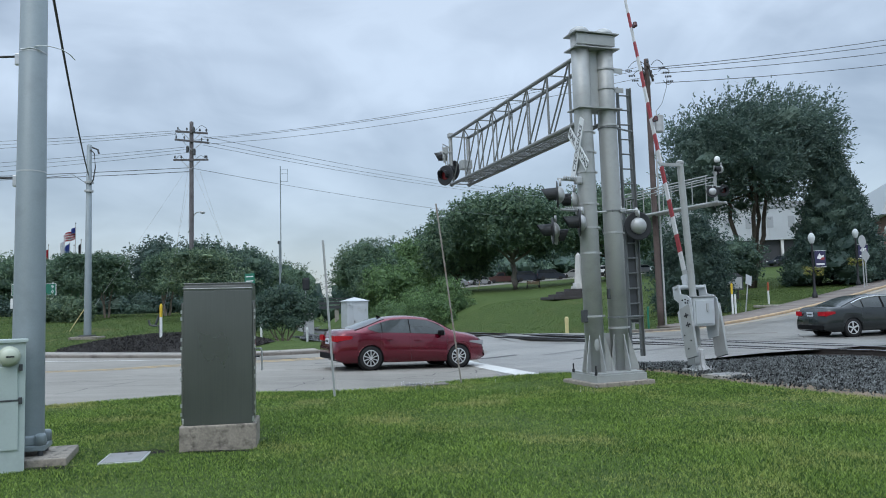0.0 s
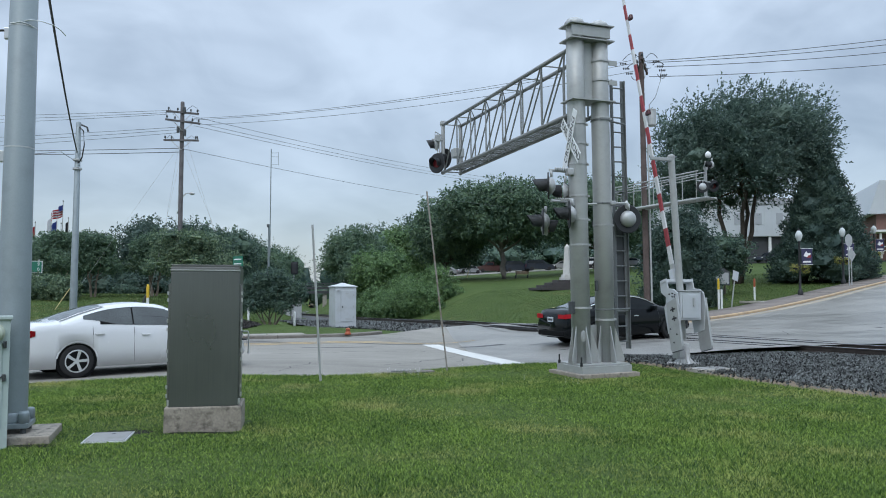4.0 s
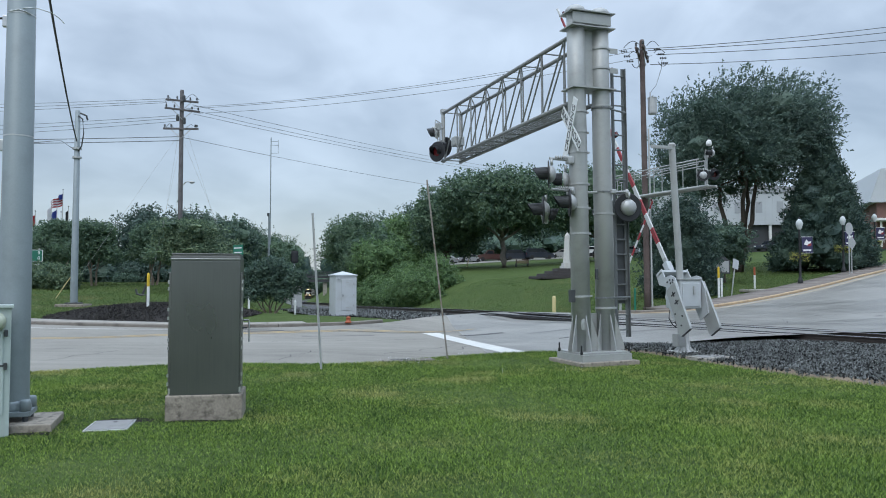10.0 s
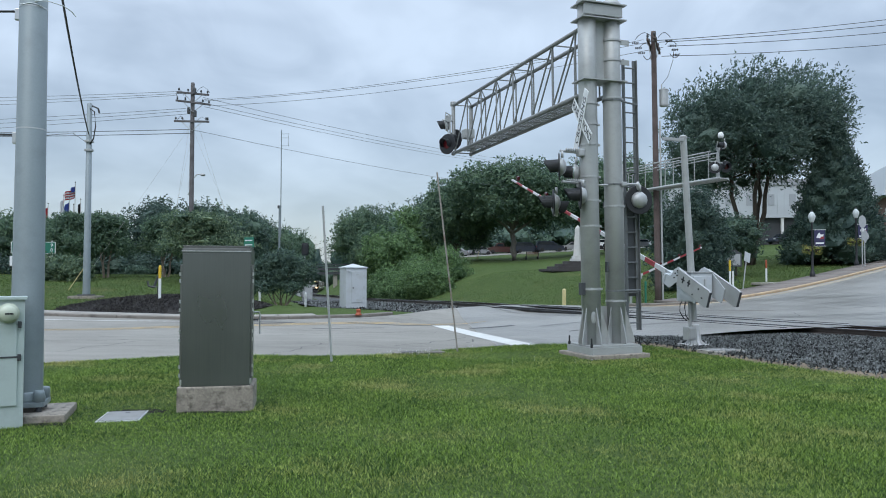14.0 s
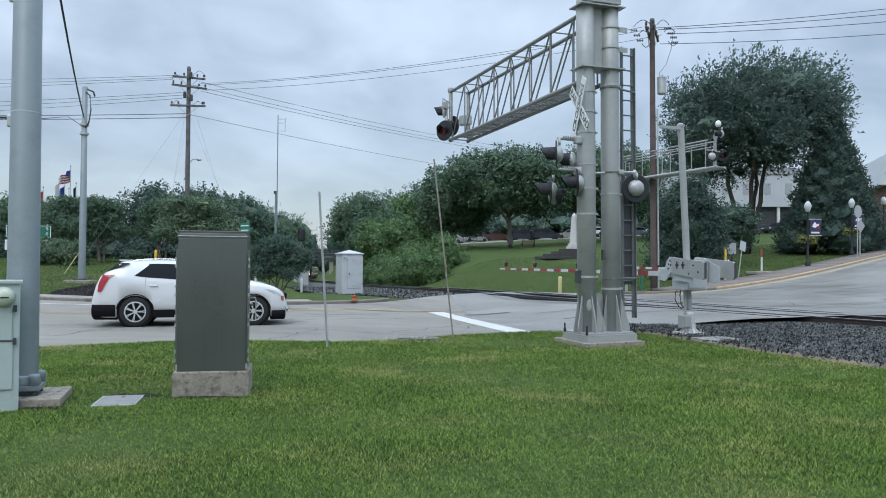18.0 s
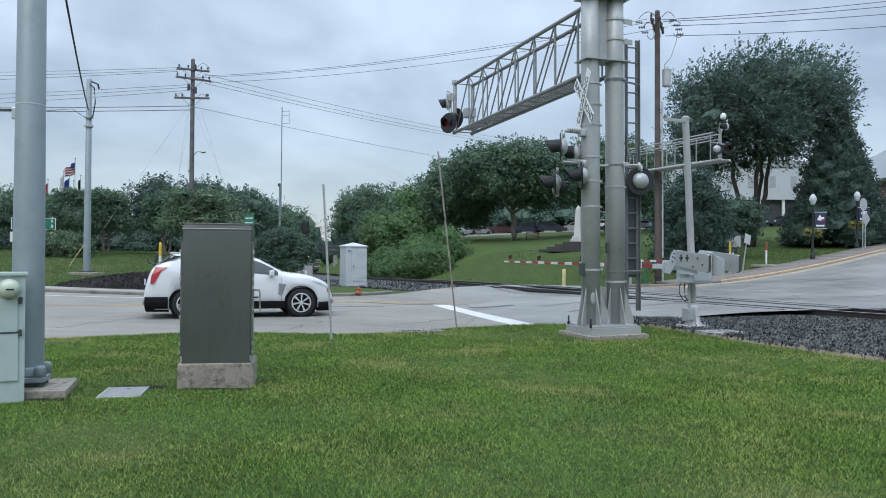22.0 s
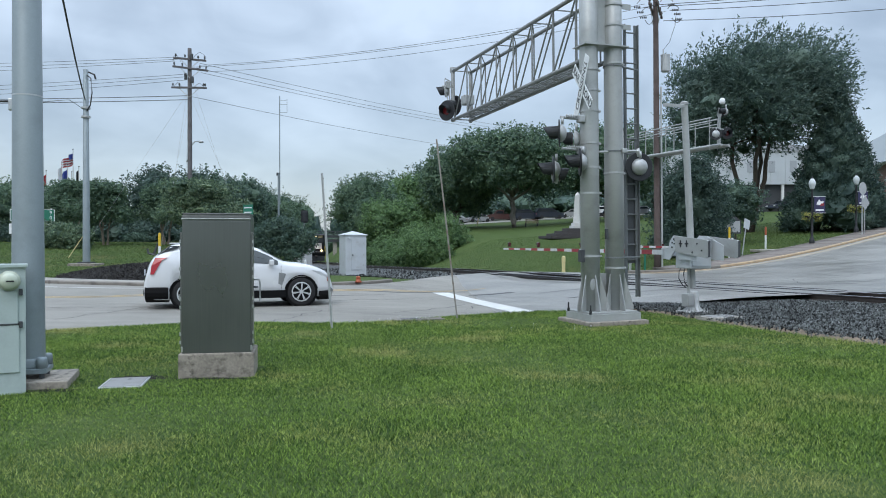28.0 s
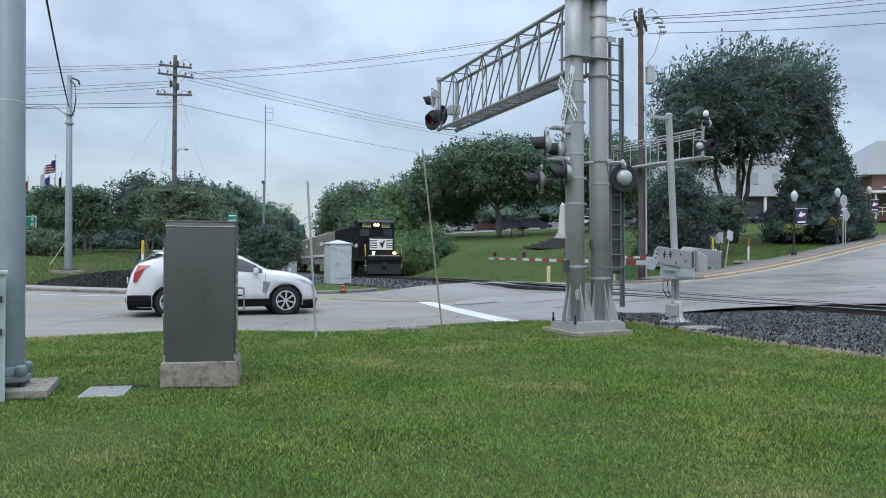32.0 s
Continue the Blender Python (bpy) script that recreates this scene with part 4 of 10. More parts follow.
def build_traffic_pole():
    t = thing("signal_pole", "tall blue-grey tapered steel signal pole on a bolted base", "pole", pose(-4.63, 8.39, 0.0, 0, 0, 18) @ Matrix.Scale(0.932, 4))
    bm = nb()
    lathe(bm, [(0.183, 0.18), (0.183, 0.24), (0.181, 0.3), (0.132, 8.8), (0.05, 8.85)], n=28)
    part("shaft", bm, M_GREYPOLE, t, smooth=True)
    bm = nb()
    box(bm, (0, 0, 0.185), (0.46, 0.46, 0.06), bevel=0.01)
    part("base_plate", bm, M_GREYPOLE, t)
    bm = nb()
    lathe(bm, [(0.205, 0.21), (0.21, 0.24), (0.19, 0.30), (0.183, 0.33)], n=24)
    part("collar", bm, M_GREYPOLE, t, smooth=True)
    for sx in (-1, 1):
        for sy in (-1, 1):
            bm = nb()
            lathe(bm, [(0.062, 0.21), (0.062, 0.32), (0.05, 0.345), (0.01, 0.35)], Matrix.Translation((sx * 0.17, sy * 0.17, 0)), 12)
            part("bolt_cover", bm, M_GREYPOLE, t, smooth=True)
            bm = nb()
            tube(bm, (sx * 0.17, sy * 0.17, 0.07), (sx * 0.17, sy * 0.17, 0.16), 0.03, n=8)
            part("anchor_bolt", bm, M_DARKGREY, t)
    bm = nb()
    box(bm, (0.08, 0.0, 0.03), (0.82, 0.92, 0.13), bevel=0.015)
    part("concrete_footing", bm, M_CONC_OLD, t, "low stained concrete footing")
    for z, r in ((4.92, 0.157), (3.45, 0.1645)):
        bm = nb()
        lathe(bm, [(r - 0.003, z - 0.008), (r, z - 0.008), (r, z + 0.008), (r - 0.003, z + 0.008)], n=24)
        part("cable_strap", bm, M_CABEDGE, t)
    for z in (4.85, 3.35):
        bm = nb()
        box(bm, (-0.18, 0.05, z), (0.06, 0.06, 0.14), bevel=0.01)
        part("wire_bracket", bm, M_CABEDGE, t)
        bm = nb()
        path_tube(bm, [(-0.2, 0.06, z + 0.04), (-1.2, 0.42, z + 0.05), (-4.0, 1.45, z + 0.1)], 0.014)
        part("span_wire", bm, M_WIRE, t)
    bm = nb()
    path_tube(bm, [(-0.12, -0.12, 4.930), (0.1, -0.155, 4.980), (0.20, -0.11, 4.995), (0.33, -0.05, 4.980), (0.41, 0.0, 4.940), (0.46, 0.04, 4.890)], 0.006)
    part("strap_tail", bm, M_CABEDGE, t, "loose curled end of a steel strap")
    bm = nb()
    path_tube(bm, [(-0.09, -0.135, 4.925), (0.0, -0.165, 4.945), (0.1, -0.135, 4.925), (0.13, -0.12, 4.905)], 0.006)
    part("strap_tail", bm, M_CABEDGE, t)


build_traffic_pole()


def build_meter_cabinet():
    t = thing("meter_cabinet", "pale green-grey metal electric meter cabinet", "cabinet", pose(-4.80, 7.88, 0.0, 0, 0, 29))
    bm = nb()
    box(bm, (0, -0.06, 0.66), (0.74, 0.24, 1.34), bevel=0.008)
    part("body", bm, M_METER, t)
    bm = nb()
    box(bm, (0, -0.065, 1.345), (0.78, 0.29, 0.035), bevel=0.008)
    part("lid", bm, M_METER, t)
    bm = nb()
    box(bm, (-0.02, -0.188, 0.91), (0.64, 0.022, 0.34), bevel=0.006)
    part("upper_door", bm, M_METER, t)
    bm = nb()
    box(bm, (-0.02, -0.188, 0.48), (0.66, 0.022, 0.50), bevel=0.006)
    part("lower_door", bm, M_METER, t)
    bm = nb()
    box(bm, (-0.02, -0.19, 0.735), (0.66, 0.03, 0.018), bevel=0.003)
    part("drip_edge", bm, M_DARKGREY, t)
    bm = nb()
    lathe(bm, [(0.105, 0), (0.105, 0.03), (0.09, 0.035), (0.088, 0.10), (0.07, 0.13), (0.02, 0.14)], Matrix.Translation((0.22, -0.18, 1.19)) @ Matrix.Rotation(radians(90), 4, "X"), 28)
    mt = part("meter", bm, material("meter_glass", (0.48, 0.52, 0.42), 0.15, var=0.05, bump=0), t, "round glass electric meter", smooth=True)
    bm = nb()
    box(bm, (0.23, -0.322, 1.19), (0.075, 0.006, 0.016))
    part("dial", bm, M_BLACK, mt)
    for z in (0.73, 1.07):
        bm = nb()
        box(bm, (0.325, -0.2, z), (0.035, 0.03, 0.07), bevel=0.006)
        part("latch", bm, M_DARKGREY, t)


build_meter_cabinet()


def build_control_cabinet():
    t = thing("control_cabinet", "tall dull aluminium signal control cabinet on a stained concrete plinth", "cabinet", pose(-2.72, 9.145, 0.0, 0, 0, 10.8))
    w, d = 0.78, 0.62
    bm = nb()
    box(bm, (0, 0, 1.078), (w, d, 1.584), bevel=0.006)
    part("body", bm, M_CABSHEET, t)
    bm = nb()
    box(bm, (0, 0, 1.886), (w - 0.004, d + 0.03, 0.034), bevel=0.004)
    box(bm, (0, 0, 1.911), (w - 0.03, d - 0.02, 0.018), bevel=0.004)
    box(bm, (0, 0, 1.926), (w - 0.012, d + 0.01, 0.014), bevel=0.003)
    part("roof_cap", bm, M_CABINET, t)
    bm = nb()
    box(bm, (0, -d / 2 - 0.018, 1.868), (w + 0.01, 0.014, 0.010), bevel=0.002)
    part("drip_rail", bm, M_CABEDGE, t)
    bm = nb()
    box(bm, (0, -d / 2 - 0.003, 1.07), (w - 0.014, 0.008, 1.54), bevel=0.002)
    part("back_panel", bm, M_CABSHEET, t)
    for sx in (-1, 1):
        bm = nb()
        box(bm, (sx * (w / 2 + 0.012), -d / 2 + 0.06, 1.03), (0.024, 0.09, 1.36), bevel=0.004)
        dr = part("door_edge", bm, M_CABINET, t)
        for z in (0.42, 0.52, 0.83, 0.93, 1.18, 1.28, 1.52, 1.60):
            bm = nb()
            lathe(bm, [(0.011, -0.02), (0.011, 0.02)], Matrix.Translation((sx * (w / 2 + 0.024), -d / 2 + 0.012, z)), 8)
            part("hinge", bm, M_CABEDGE, dr)
    bm = nb()
    path_tube(bm, [(w / 2, -0.1, 1.14), (w / 2 + 0.09, -0.12, 1.14), (w / 2 + 0.095, -0.12, 1.10), (w / 2 + 0.095, -0.12, 0.88)], 0.011, 8)
    part("door_handle", bm, M_GALV, t)
    bm = nb()
    box(bm, (w / 2 + 0.045, -0.12, 1.05), (0.06, 0.03, 0.02), bevel=0.004)
    part("padlock_hasp", bm, M_DARKGREY, t)
    bm = nb()
    box(bm, (-w / 2 - 0.025, -0.15, 0.98), (0.03, 0.12, 0.16), bevel=0.006)
    part("vent_box", bm, M_CABINET, t)
    bm = nb()
    box(bm, (0, 0.0, 0.135), (0.862, 0.72, 0.31), bevel=0.018)
    pl = part("plinth", bm, M_CONC_OLD, t, "rough concrete plinth with dark stains")
    for sx in (-1, 1):
        bm = nb()
        box(bm, (sx * (w / 2 - 0.01), -d / 2 + 0.02, 0.34), (0.05, 0.05, 0.06), bevel=0.004)
        part("foot_bracket", bm, M_CABEDGE, t)


build_control_cabinet()


M_VAULT = material("worn_vault_lid", (0.25, 0.25, 0.245), 0.75, 0.1, var=0.12, scale=3, fine=50, bump=0.1, dirt=(0.12, 0.115, 0.105), dirt_amt=0.5)


def build_ground_box():
    t = thing("utility_vault", "flat concrete utility vault lid set in the lawn", "utility vault", pose(-3.585, 8.47, 0.0, 0, 0, 12))
    bm = nb()
    box(bm, (0, 0, -0.005), (0.45, 0.60, 0.04), bevel=0.006)
    part("frame", bm, M_CABEDGE, t)
    bm = nb()
    box(bm, (0, 0, 0.006), (0.41, 0.56, 0.026), bevel=0.006)
    part("lid", bm, M_VAULT, t)
    bm = nb()
    lathe(bm, [(0.022, 0.03), (0.022, 0.044)], Matrix.Translation((0.02, 0.16, -0.022)), 10)
    part("lift_hole", bm, M_BLACK, t)


build_ground_box()
# flat dark patches beside the vault, the meter cabinet and the control cabinet
for wx, wy, wr, wd in ((-3.52, 8.80, 0.34, 0.13), (-4.42, 8.05, 0.5, 0.12), (-2.7, 8.74, 0.46, 0.05)):
    bm = nb()
    n_ = 22
    mid_ = bm.verts.new((wx, wy, 0.016))
    rim_ = [bm.verts.new((wx + wr * math.cos(6.2832 * k / n_) * (1 + 0.15 * math.sin(k * 2.3)), wy + wd * math.sin(6.2832 * k / n_) * (1 + 0.2 * math.sin(k * 1.7)), 0.008)) for k in range(n_)]
    for k in range(n_):
        bm.faces.new((mid_, rim_[k], rim_[(k + 1) % n_]))
    tagged(part("lawn_patch", bm, M_MULCH), "flat dark patch low in the lawn", "soil", kind="stuff")


def channel_post(name, foot, top, mat, label):
    """A thin steel channel post with bolt holes."""
    t = thing(name, label, "post", Matrix.Translation(foot))
    f, d = Vector((0, 0, -0.1)), Vector(top) - Vector(foot)
    q = d.to_track_quat("Z", "Y").to_matrix().to_4x4()
    L = d.length
    bm = nb()
    pr = [(-0.042, 0.0), (-0.022, 0.0), (-0.016, 0.028), (0.016, 0.028), (0.022, 0.0), (0.042, 0.0), (0.042, -0.005), (0.019, -0.005), (0.013, 0.022), (-0.013, 0.022), (-0.019, -0.005), (-0.042, -0.005)]
    a = [bm.verts.new(q @ Vector((x, y, -0.1))) for x, y in pr]
    b = [bm.verts.new(q @ Vector((x, y, L))) for x, y in pr]
    for i in range(len(a)):
        j = (i + 1) % len(a)
        bm.faces.new((a[i], a[j], b[j], b[i]))
    bm.faces.new(b)
    bm.faces.new(a[::-1])
    bmesh.ops.recalc_face_normals(bm, faces=bm.faces[:])
    part("channel", bm, mat, t)
    for z in (L - 0.1, L - 0.3, L - 0.55, L - 0.8):
        bm = nb()
        lathe(bm, [(0.008, -0.035), (0.008, 0.0)], q @ Matrix.Translation((0, 0, z)) @ Matrix.Rotation(radians(90), 4, "X"), 6)
        part("bolt", bm, M_DARKGREY, t)


channel_post("marker_post", (-2.06, 13.85, 0.0), (-2.24, 13.85, 2.86), M_GALV, "grey steel channel post, bare and slightly leaning")
channel_post("marker_post", (0.28, 15.6, 0.0), (-0.15, 15.6, 3.72), M_RUST, "tall bent rusty steel channel post in the verge")

# drain mouth at the street edge
bm = nb()
box(bm, (-0.50, 15.28, 0.0), (1.05, 0.30, 0.07), rot=Matrix.Rotation(radians(22), 3, "Z"), bevel=0.015)
drain = part("drain_inlet", bm, M_KERB, None)
tagged(drain, "concrete storm drain inlet at the street edge", "drain")
# no opening is cut: a black slab gives the mouth's dark hollow
bm = nb()
box(bm, (-0.66, 15.26, 0.034), (0.40, 0.16, 0.02), rot=Matrix.Rotation(radians(22), 3, "Z"), bevel=0.005)
part("inlet_mouth", bm, M_BLACK, drain)


# ---- railway signals ----
M_LENS = material("dark_red_lens", (0.06, 0.009, 0.011), 0.2, var=0.05, bump=0)
M_LENS_LIT = glow("lit_red_lens", (0.15, 0.012, 0.016), 0.03)


def light_unit(parent, m, lit=False, hood=0.30, disc=True, r=0.27):
    """A crossing light that faces -y: dark disc, hooded lens, silver back."""
    q = m @ Matrix.Rotation(radians(90), 4, "X")
    u = None
    if disc:
        bm = nb()
        lathe(bm, [(0.11, -0.004), (r - 0.015, -0.012), (r, -0.004), (r, 0.008), (r - 0.02, 0.014), (0.11, 0.016)], q, 32)
        u = part("background_disc", bm, M_BLACK, parent, "round black light background", smooth=False)
    bm = nb()
    lathe(bm, [(0.165, -0.012), (0.168, -0.03), (0.155, -0.065), (0.12, -0.105), (0.07, -0.13), (0.02, -0.138)], q, 24)
    tube(bm, q @ Vector((0, 0.17, -0.06)), q @ Vector((0, 0.30, -0.06)), 0.026, n=8)
    h = part("lamp_housing", bm, M_GALV, parent, "silver domed lamp housing", smooth=True)
    bm = nb()
    n = 18
    rings = []
    for j in range(5):
        z = 0.015 + hood * j / 4
        row = []
        for k in range(n + 1):
            a = radians(-40 + 260 * k / n)
            rr = 0.145 - 0.012 * j / 4
            cut = 1 - 0.55 * (1 - (math.sin(a) + 1) / 2)
            row.append(bm.verts.new(q @ Vector((math.cos(a) * rr, math.sin(a) * rr, 0.015 + hood * cut * j / 4))))
        rings.append(row)
    for a, b in zip(rings, rings[1:]):
        for k in range(n):
            bm.faces.new((a[k], a[k + 1], b[k + 1], b[k]))
    r2 = bmesh.ops.solidify(bm, geom=bm.faces[:], thickness=0.006)
    part("hood", bm, M_DARKGREY, h, "dark visor hood")
    bm = nb()
    lathe(bm, [(0.13, 0.016), (0.11, 0.03), (0.05, 0.042), (0.005, 0.045)], q, 20)
    part("lens", bm, M_LENS_LIT if lit else M_LENS, h, "round red lens", smooth=True)
    return h


def build_cantilever():
    t = thing("signal_cantilever", "silver twin-column cantilever truss with railway crossing lights", "railway signal", pose(3.155, 14.82, 0.0, 0, -0.75, 20))
    S, TOP = 0.275, 7.0
    bm = nb()
    box(bm, (0.0, 0.03, 0.03), (1.30, 1.25, 0.12), bevel=0.02)
    part("concrete_pad", bm, M_CONC_OLD, t, "square concrete foundation pad")
    bm = nb()
    box(bm, (0, 0, 0.155), (1.10, 0.96, 0.135), bevel=0.006)
    part("pedestal", bm, M_SILVER, t)
    bm = nb()
    box(bm, (0, 0, 0.24), (1.04, 0.90, 0.03), bevel=0.004)
    part("base_plate", bm, M_SILVER, t)
    for sx in (-1, 1):
        bm = nb()
        lathe(bm, [(0.186, 0.25), (0.184, 3.6), (0.178, 5.5), (0.176, TOP - 0.05)], Matrix.Translation((sx * S, 0, 0)), 32)
        col = part("column", bm, M_SILVER, t, "round silver-painted steel column", smooth=True)
        bm = nb()
        lathe(bm, [(0.205, TOP - 0.06), (0.205, TOP - 0.02), (0.17, TOP + 0.04), (0.10, TOP + 0.085), (0.02, TOP + 0.1)], Matrix.Translation((sx * S, 0, 0)), 24)
        part("cap", bm, M_SILVER, col, smooth=True)
        for k, a in enumerate((90, 210, 270, 330, 0, 180)):
            if (sx < 0 and a == 0) or (sx > 0 and a == 180):
                continue
            bm = nb()
            prism(bm, [(0.17, 0.255), (0.36 if a not in (0, 180) else 0.30, 0.255), (0.36 if a not in (0, 180) else 0.30, 0.33), (0.18, 0.98)], 0.018, Matrix.Translation((sx * S, 0, 0)) @ rotz(a))
            part("gusset", bm, M_SILVER, t)
        for sy in (-1, 1):
            bm = nb()
            lathe(bm, [(0.028, 0.225), (0.028, 0.29), (0.016, 0.29), (0.016, 0.40), (0.004, 0.405)], Matrix.Translation((sx * 0.53, sy * 0.42, 0)), 8)
            part("anchor_bolt", bm, M_BLACK, t)
        bands = (1.32, 2.55, 3.05, 3.52, 4.15, 4.55, 4.95) if sx < 0 else (1.08, 2.95, 5.1, 5.85, 6.25)
        for z in bands:
            bm = nb()
            lathe(bm, [(0.186, z - 0.018), (0.195, z - 0.018), (0.195, z + 0.018), (0.186, z + 0.018)], Matrix.Translation((sx * S, 0, 0)), 24)
            box(bm, (sx * S + 0.21, -0.03, z), (0.05, 0.05, 0.04), bevel=0.005)
            part("band_clamp", bm, M_GALV, t)
    bm = nb()
    box(bm, (0, 0.02, 0.65), (0.24, 0.02, 0.66))
    part("web_plate", bm, M_SILVER, t)
    bm = nb()
    box(bm, (0, 0.0, 6.2), (0.24, 0.03, 1.5))
    part("upper_web", bm, M_SILVER, t)
    for z, w in ((5.40, 0.98), (6.62, 1.0), (6.92, 1.0)):
        bm = nb()
        prism(bm, [(-w / 2, z), (w / 2, z), (w / 2, z + 0.022), (-w / 2, z + 0.022)], 0.48)
        part("collar_plate", bm, M_SILVER, t)
    bm = nb()
    box(bm, (0, -0.16, 6.8), (0.86, 0.06, 0.22), bevel=0.01)
    part("top_box", bm, M_SILVER, t)
    for z in (5.87, 6.27):
        bm = nb()
        box(bm, (S + 0.25, 0.0, z), (0.22, 0.16, 0.02))
        box(bm, (S + 0.25, -0.08, z - 0.04), (0.22, 0.02, 0.1))
        part("step_bracket", bm, M_SILVER, t)
    # hand hole
    bm = nb()
    lathe(bm, [(0.05, 0), (0.06, 0.012), (0.03, 0.02)], Matrix.Translation((-S - 0.06, -0.175, 0.78)) @ Matrix.Rotation(radians(90), 4, "X") @ Matrix.Diagonal((1, 1.9, 1, 1)), 16)
    part("hand_hole_cover", bm, M_SILVER, t)
    # truss
    L, ZB, ZT, W = 7.45, 5.2, 6.53, 0.55
    def tz(z, y):
        return z - (0.012 if z < 6 else 0.004) * y
    for sx in (-1, 1):
        x = sx * W / 2
        for z in (ZB, ZT):
            bm = nb()
            tube(bm, (x, 0.1, tz(z, 0)), (x, L, tz(z, L)), 0.045, n=12)
            part("chord", bm, M_TRUSS, t, smooth=True)
            bm = nb()
            lathe(bm, [(0.062, 0), (0.062, 0.03), (0.02, 0.045)], Matrix.Translation((x, L, tz(z, L))) @ Matrix.Rotation(radians(-90), 4, "X"), 12)
            part("chord_cap", bm, M_TRUSS, t)
        n = 7
        for k in range(n + 1):
            y = lerp(0.45, L - 0.12, k / n)
            bm = nb()
            tube(bm, (x, y, tz(ZB, y)), (x, y, tz(ZT, y)), 0.02, n=8)
            part("truss_post", bm, M_TRUSS, t)
            if k < n:
                y2 = lerp(0.45, L - 0.12, (k + 1) / n)
                bm = nb()
                a, b = (ZT, ZB) if k % 2 == 0 else (ZT, ZB)
                tube(bm, (x, y, tz(a, y)), (x, y2, tz(b, y2)), 0.02, n=8)
                part("truss_diagonal", bm, M_TRUSS, t)
    for k in range(15):
        y = lerp(0.4, L - 0.1, k / 14)
        bm = nb()
        tube(bm, (-W / 2, y, tz(ZB, y)), (W / 2, y, tz(ZB, y)), 0.016, n=6)
        part("cross_rung", bm, M_TRUSS, t)
        if k % 2 == 0:
            bm = nb()
            tube(bm, (-W / 2, y, tz(ZT, y)), (W / 2, y, tz(ZT, y)), 0.016, n=6)
            part("cross_rung", bm, M_TRUSS, t)
            if k < 14:
                y2 = lerp(0.4, L - 0.1, (k + 2) / 14)
                for zz in (ZT, ZB):
                    bm = nb()
                    tube(bm, (-W / 2, y, tz(zz, y)), (W / 2, y2, tz(zz, y2)), 0.013, n=6)
                    part("plan_brace", bm, M_TRUSS, t)
    bm = nb()
    for k in range(5):
        box(bm, (-0.2 + 0.1 * k, L / 2 + 0.1, ZB - 0.03), (0.05, L - 0.5, 0.02))
    part("walkway_grating", bm, M_TRUSS, t)
    # lights at the truss end: a pair that faces the approach, and a third on a stub above
    bm = nb()
    tube(bm, (-W / 2, L - 0.05, 6.05), (-W / 2 - 0.35, L - 0.05, 6.05), 0.025, n=8)
    tube(bm, (-W / 2 - 0.12, L - 0.05, 5.2), (-W / 2 - 0.12, L - 0.05, 6.1), 0.022, n=8)
    part("light_arm", bm, M_GALV, t)
    light_unit(t, Matrix.Translation((-W / 2 + 0.06, L - 0.02, 5.52)) @ rotz(-72), False, hood=0.24, r=0.29)
    light_unit(t, Matrix.Translation((-W / 2 - 0.30, L - 0.30, 5.32)) @ rotz(-60), True, hood=0.24, r=0.29)
    light_unit(t, Matrix.Translation((-W / 2 - 0.20, L + 0.12, 5.94)) @ rotz(-116), False, hood=0.24, disc=False)
    bm = nb()
    tube(bm, (-W / 2, L - 0.02, 5.25), (-W / 2, L - 0.02, 6.62), 0.055, n=10)
    tube(bm, (W / 2, L - 0.02, 5.1), (W / 2, L - 0.02, 6.55), 0.055, n=10)
    box(bm, (-W / 2, L - 0.02, 6.56), (0.14, 0.16, 0.12), bevel=0.02)
    part("end_post", bm, M_GALV, t)
    bm = nb()
    path_tube(bm, [(-W / 2 - 0.05, L, 6.2), (-W / 2 - 0.25, L - 0.05, 6.28), (-W / 2 - 0.30, L - 0.1, 6.0), (-W / 2 - 0.2, L - 0.1, 5.7), (-W / 2 - 0.25, L - 0.2, 5.5)], 0.018)
    box(bm, (-W / 2 - 0.16, L, 6.1), (0.14, 0.16, 0.2), bevel=0.02)
    part("wiring_box", bm, M_SILVER, t)
    bm = nb()
    box(bm, (-0.12, L - 0.75, 5.55), (0.3, 0.3, 0.26), bevel=0.03)
    part("junction_box", bm, M_SILVER, t)
    # lights on the column: two pairs towards the approach, one pair towards the hill
    for z, arm_y in ((3.98, -0.05), (3.38, -0.1)):
        bm = nb()
        tube(bm, (-S, 0.0, z), (-S - 0.66, arm_y, z + 0.02), 0.026, n=8)
        box(bm, (-S - 0.22, -0.06, z), (0.14, 0.14, 0.15), bevel=0.03)
        part("light_arm", bm, M_GALV, t)
        bm = nb()
        for q in range(6):
            lathe(bm, [(0.022, -0.012), (0.036, 0), (0.022, 0.012)], Matrix.Translation((-S - 0.28 - 0.05 * q, -0.07, z + 0.05)) @ Matrix.Rotation(radians(90), 4, "Y"), 8)
        part("flexible_conduit", bm, M_GALV, t)
    light_unit(t, Matrix.Translation((-0.96, -0.05, 3.69)) @ rotz(-120), False)
    light_unit(t, Matrix.Translation((-0.52, 0.18, 3.62)) @ rotz(-122), False, disc=False)
    light_unit(t, Matrix.Translation((-0.60, -0.2, 3.13)) @ rotz(-114), False)
    light_unit(t, Matrix.Translation((-0.95, 0.22, 3.02)) @ rotz(-114), False)
    light_unit(t, Matrix.Translation((-0.80, 0.30, 2.92)) @ rotz(66), False, hood=0.2, disc=False)
    bm = nb()
    tube(bm, (-S, -0.05, 3.35), (S + 0.50, -0.1, 3.40), 0.022, n=8)
    lathe(bm, [(0.02, -0.1), (0.045, -0.02), (0.045, 0.02), (0.02, 0.07)], Matrix.Translation((S + 0.50, -0.1, 3.38)), 10)
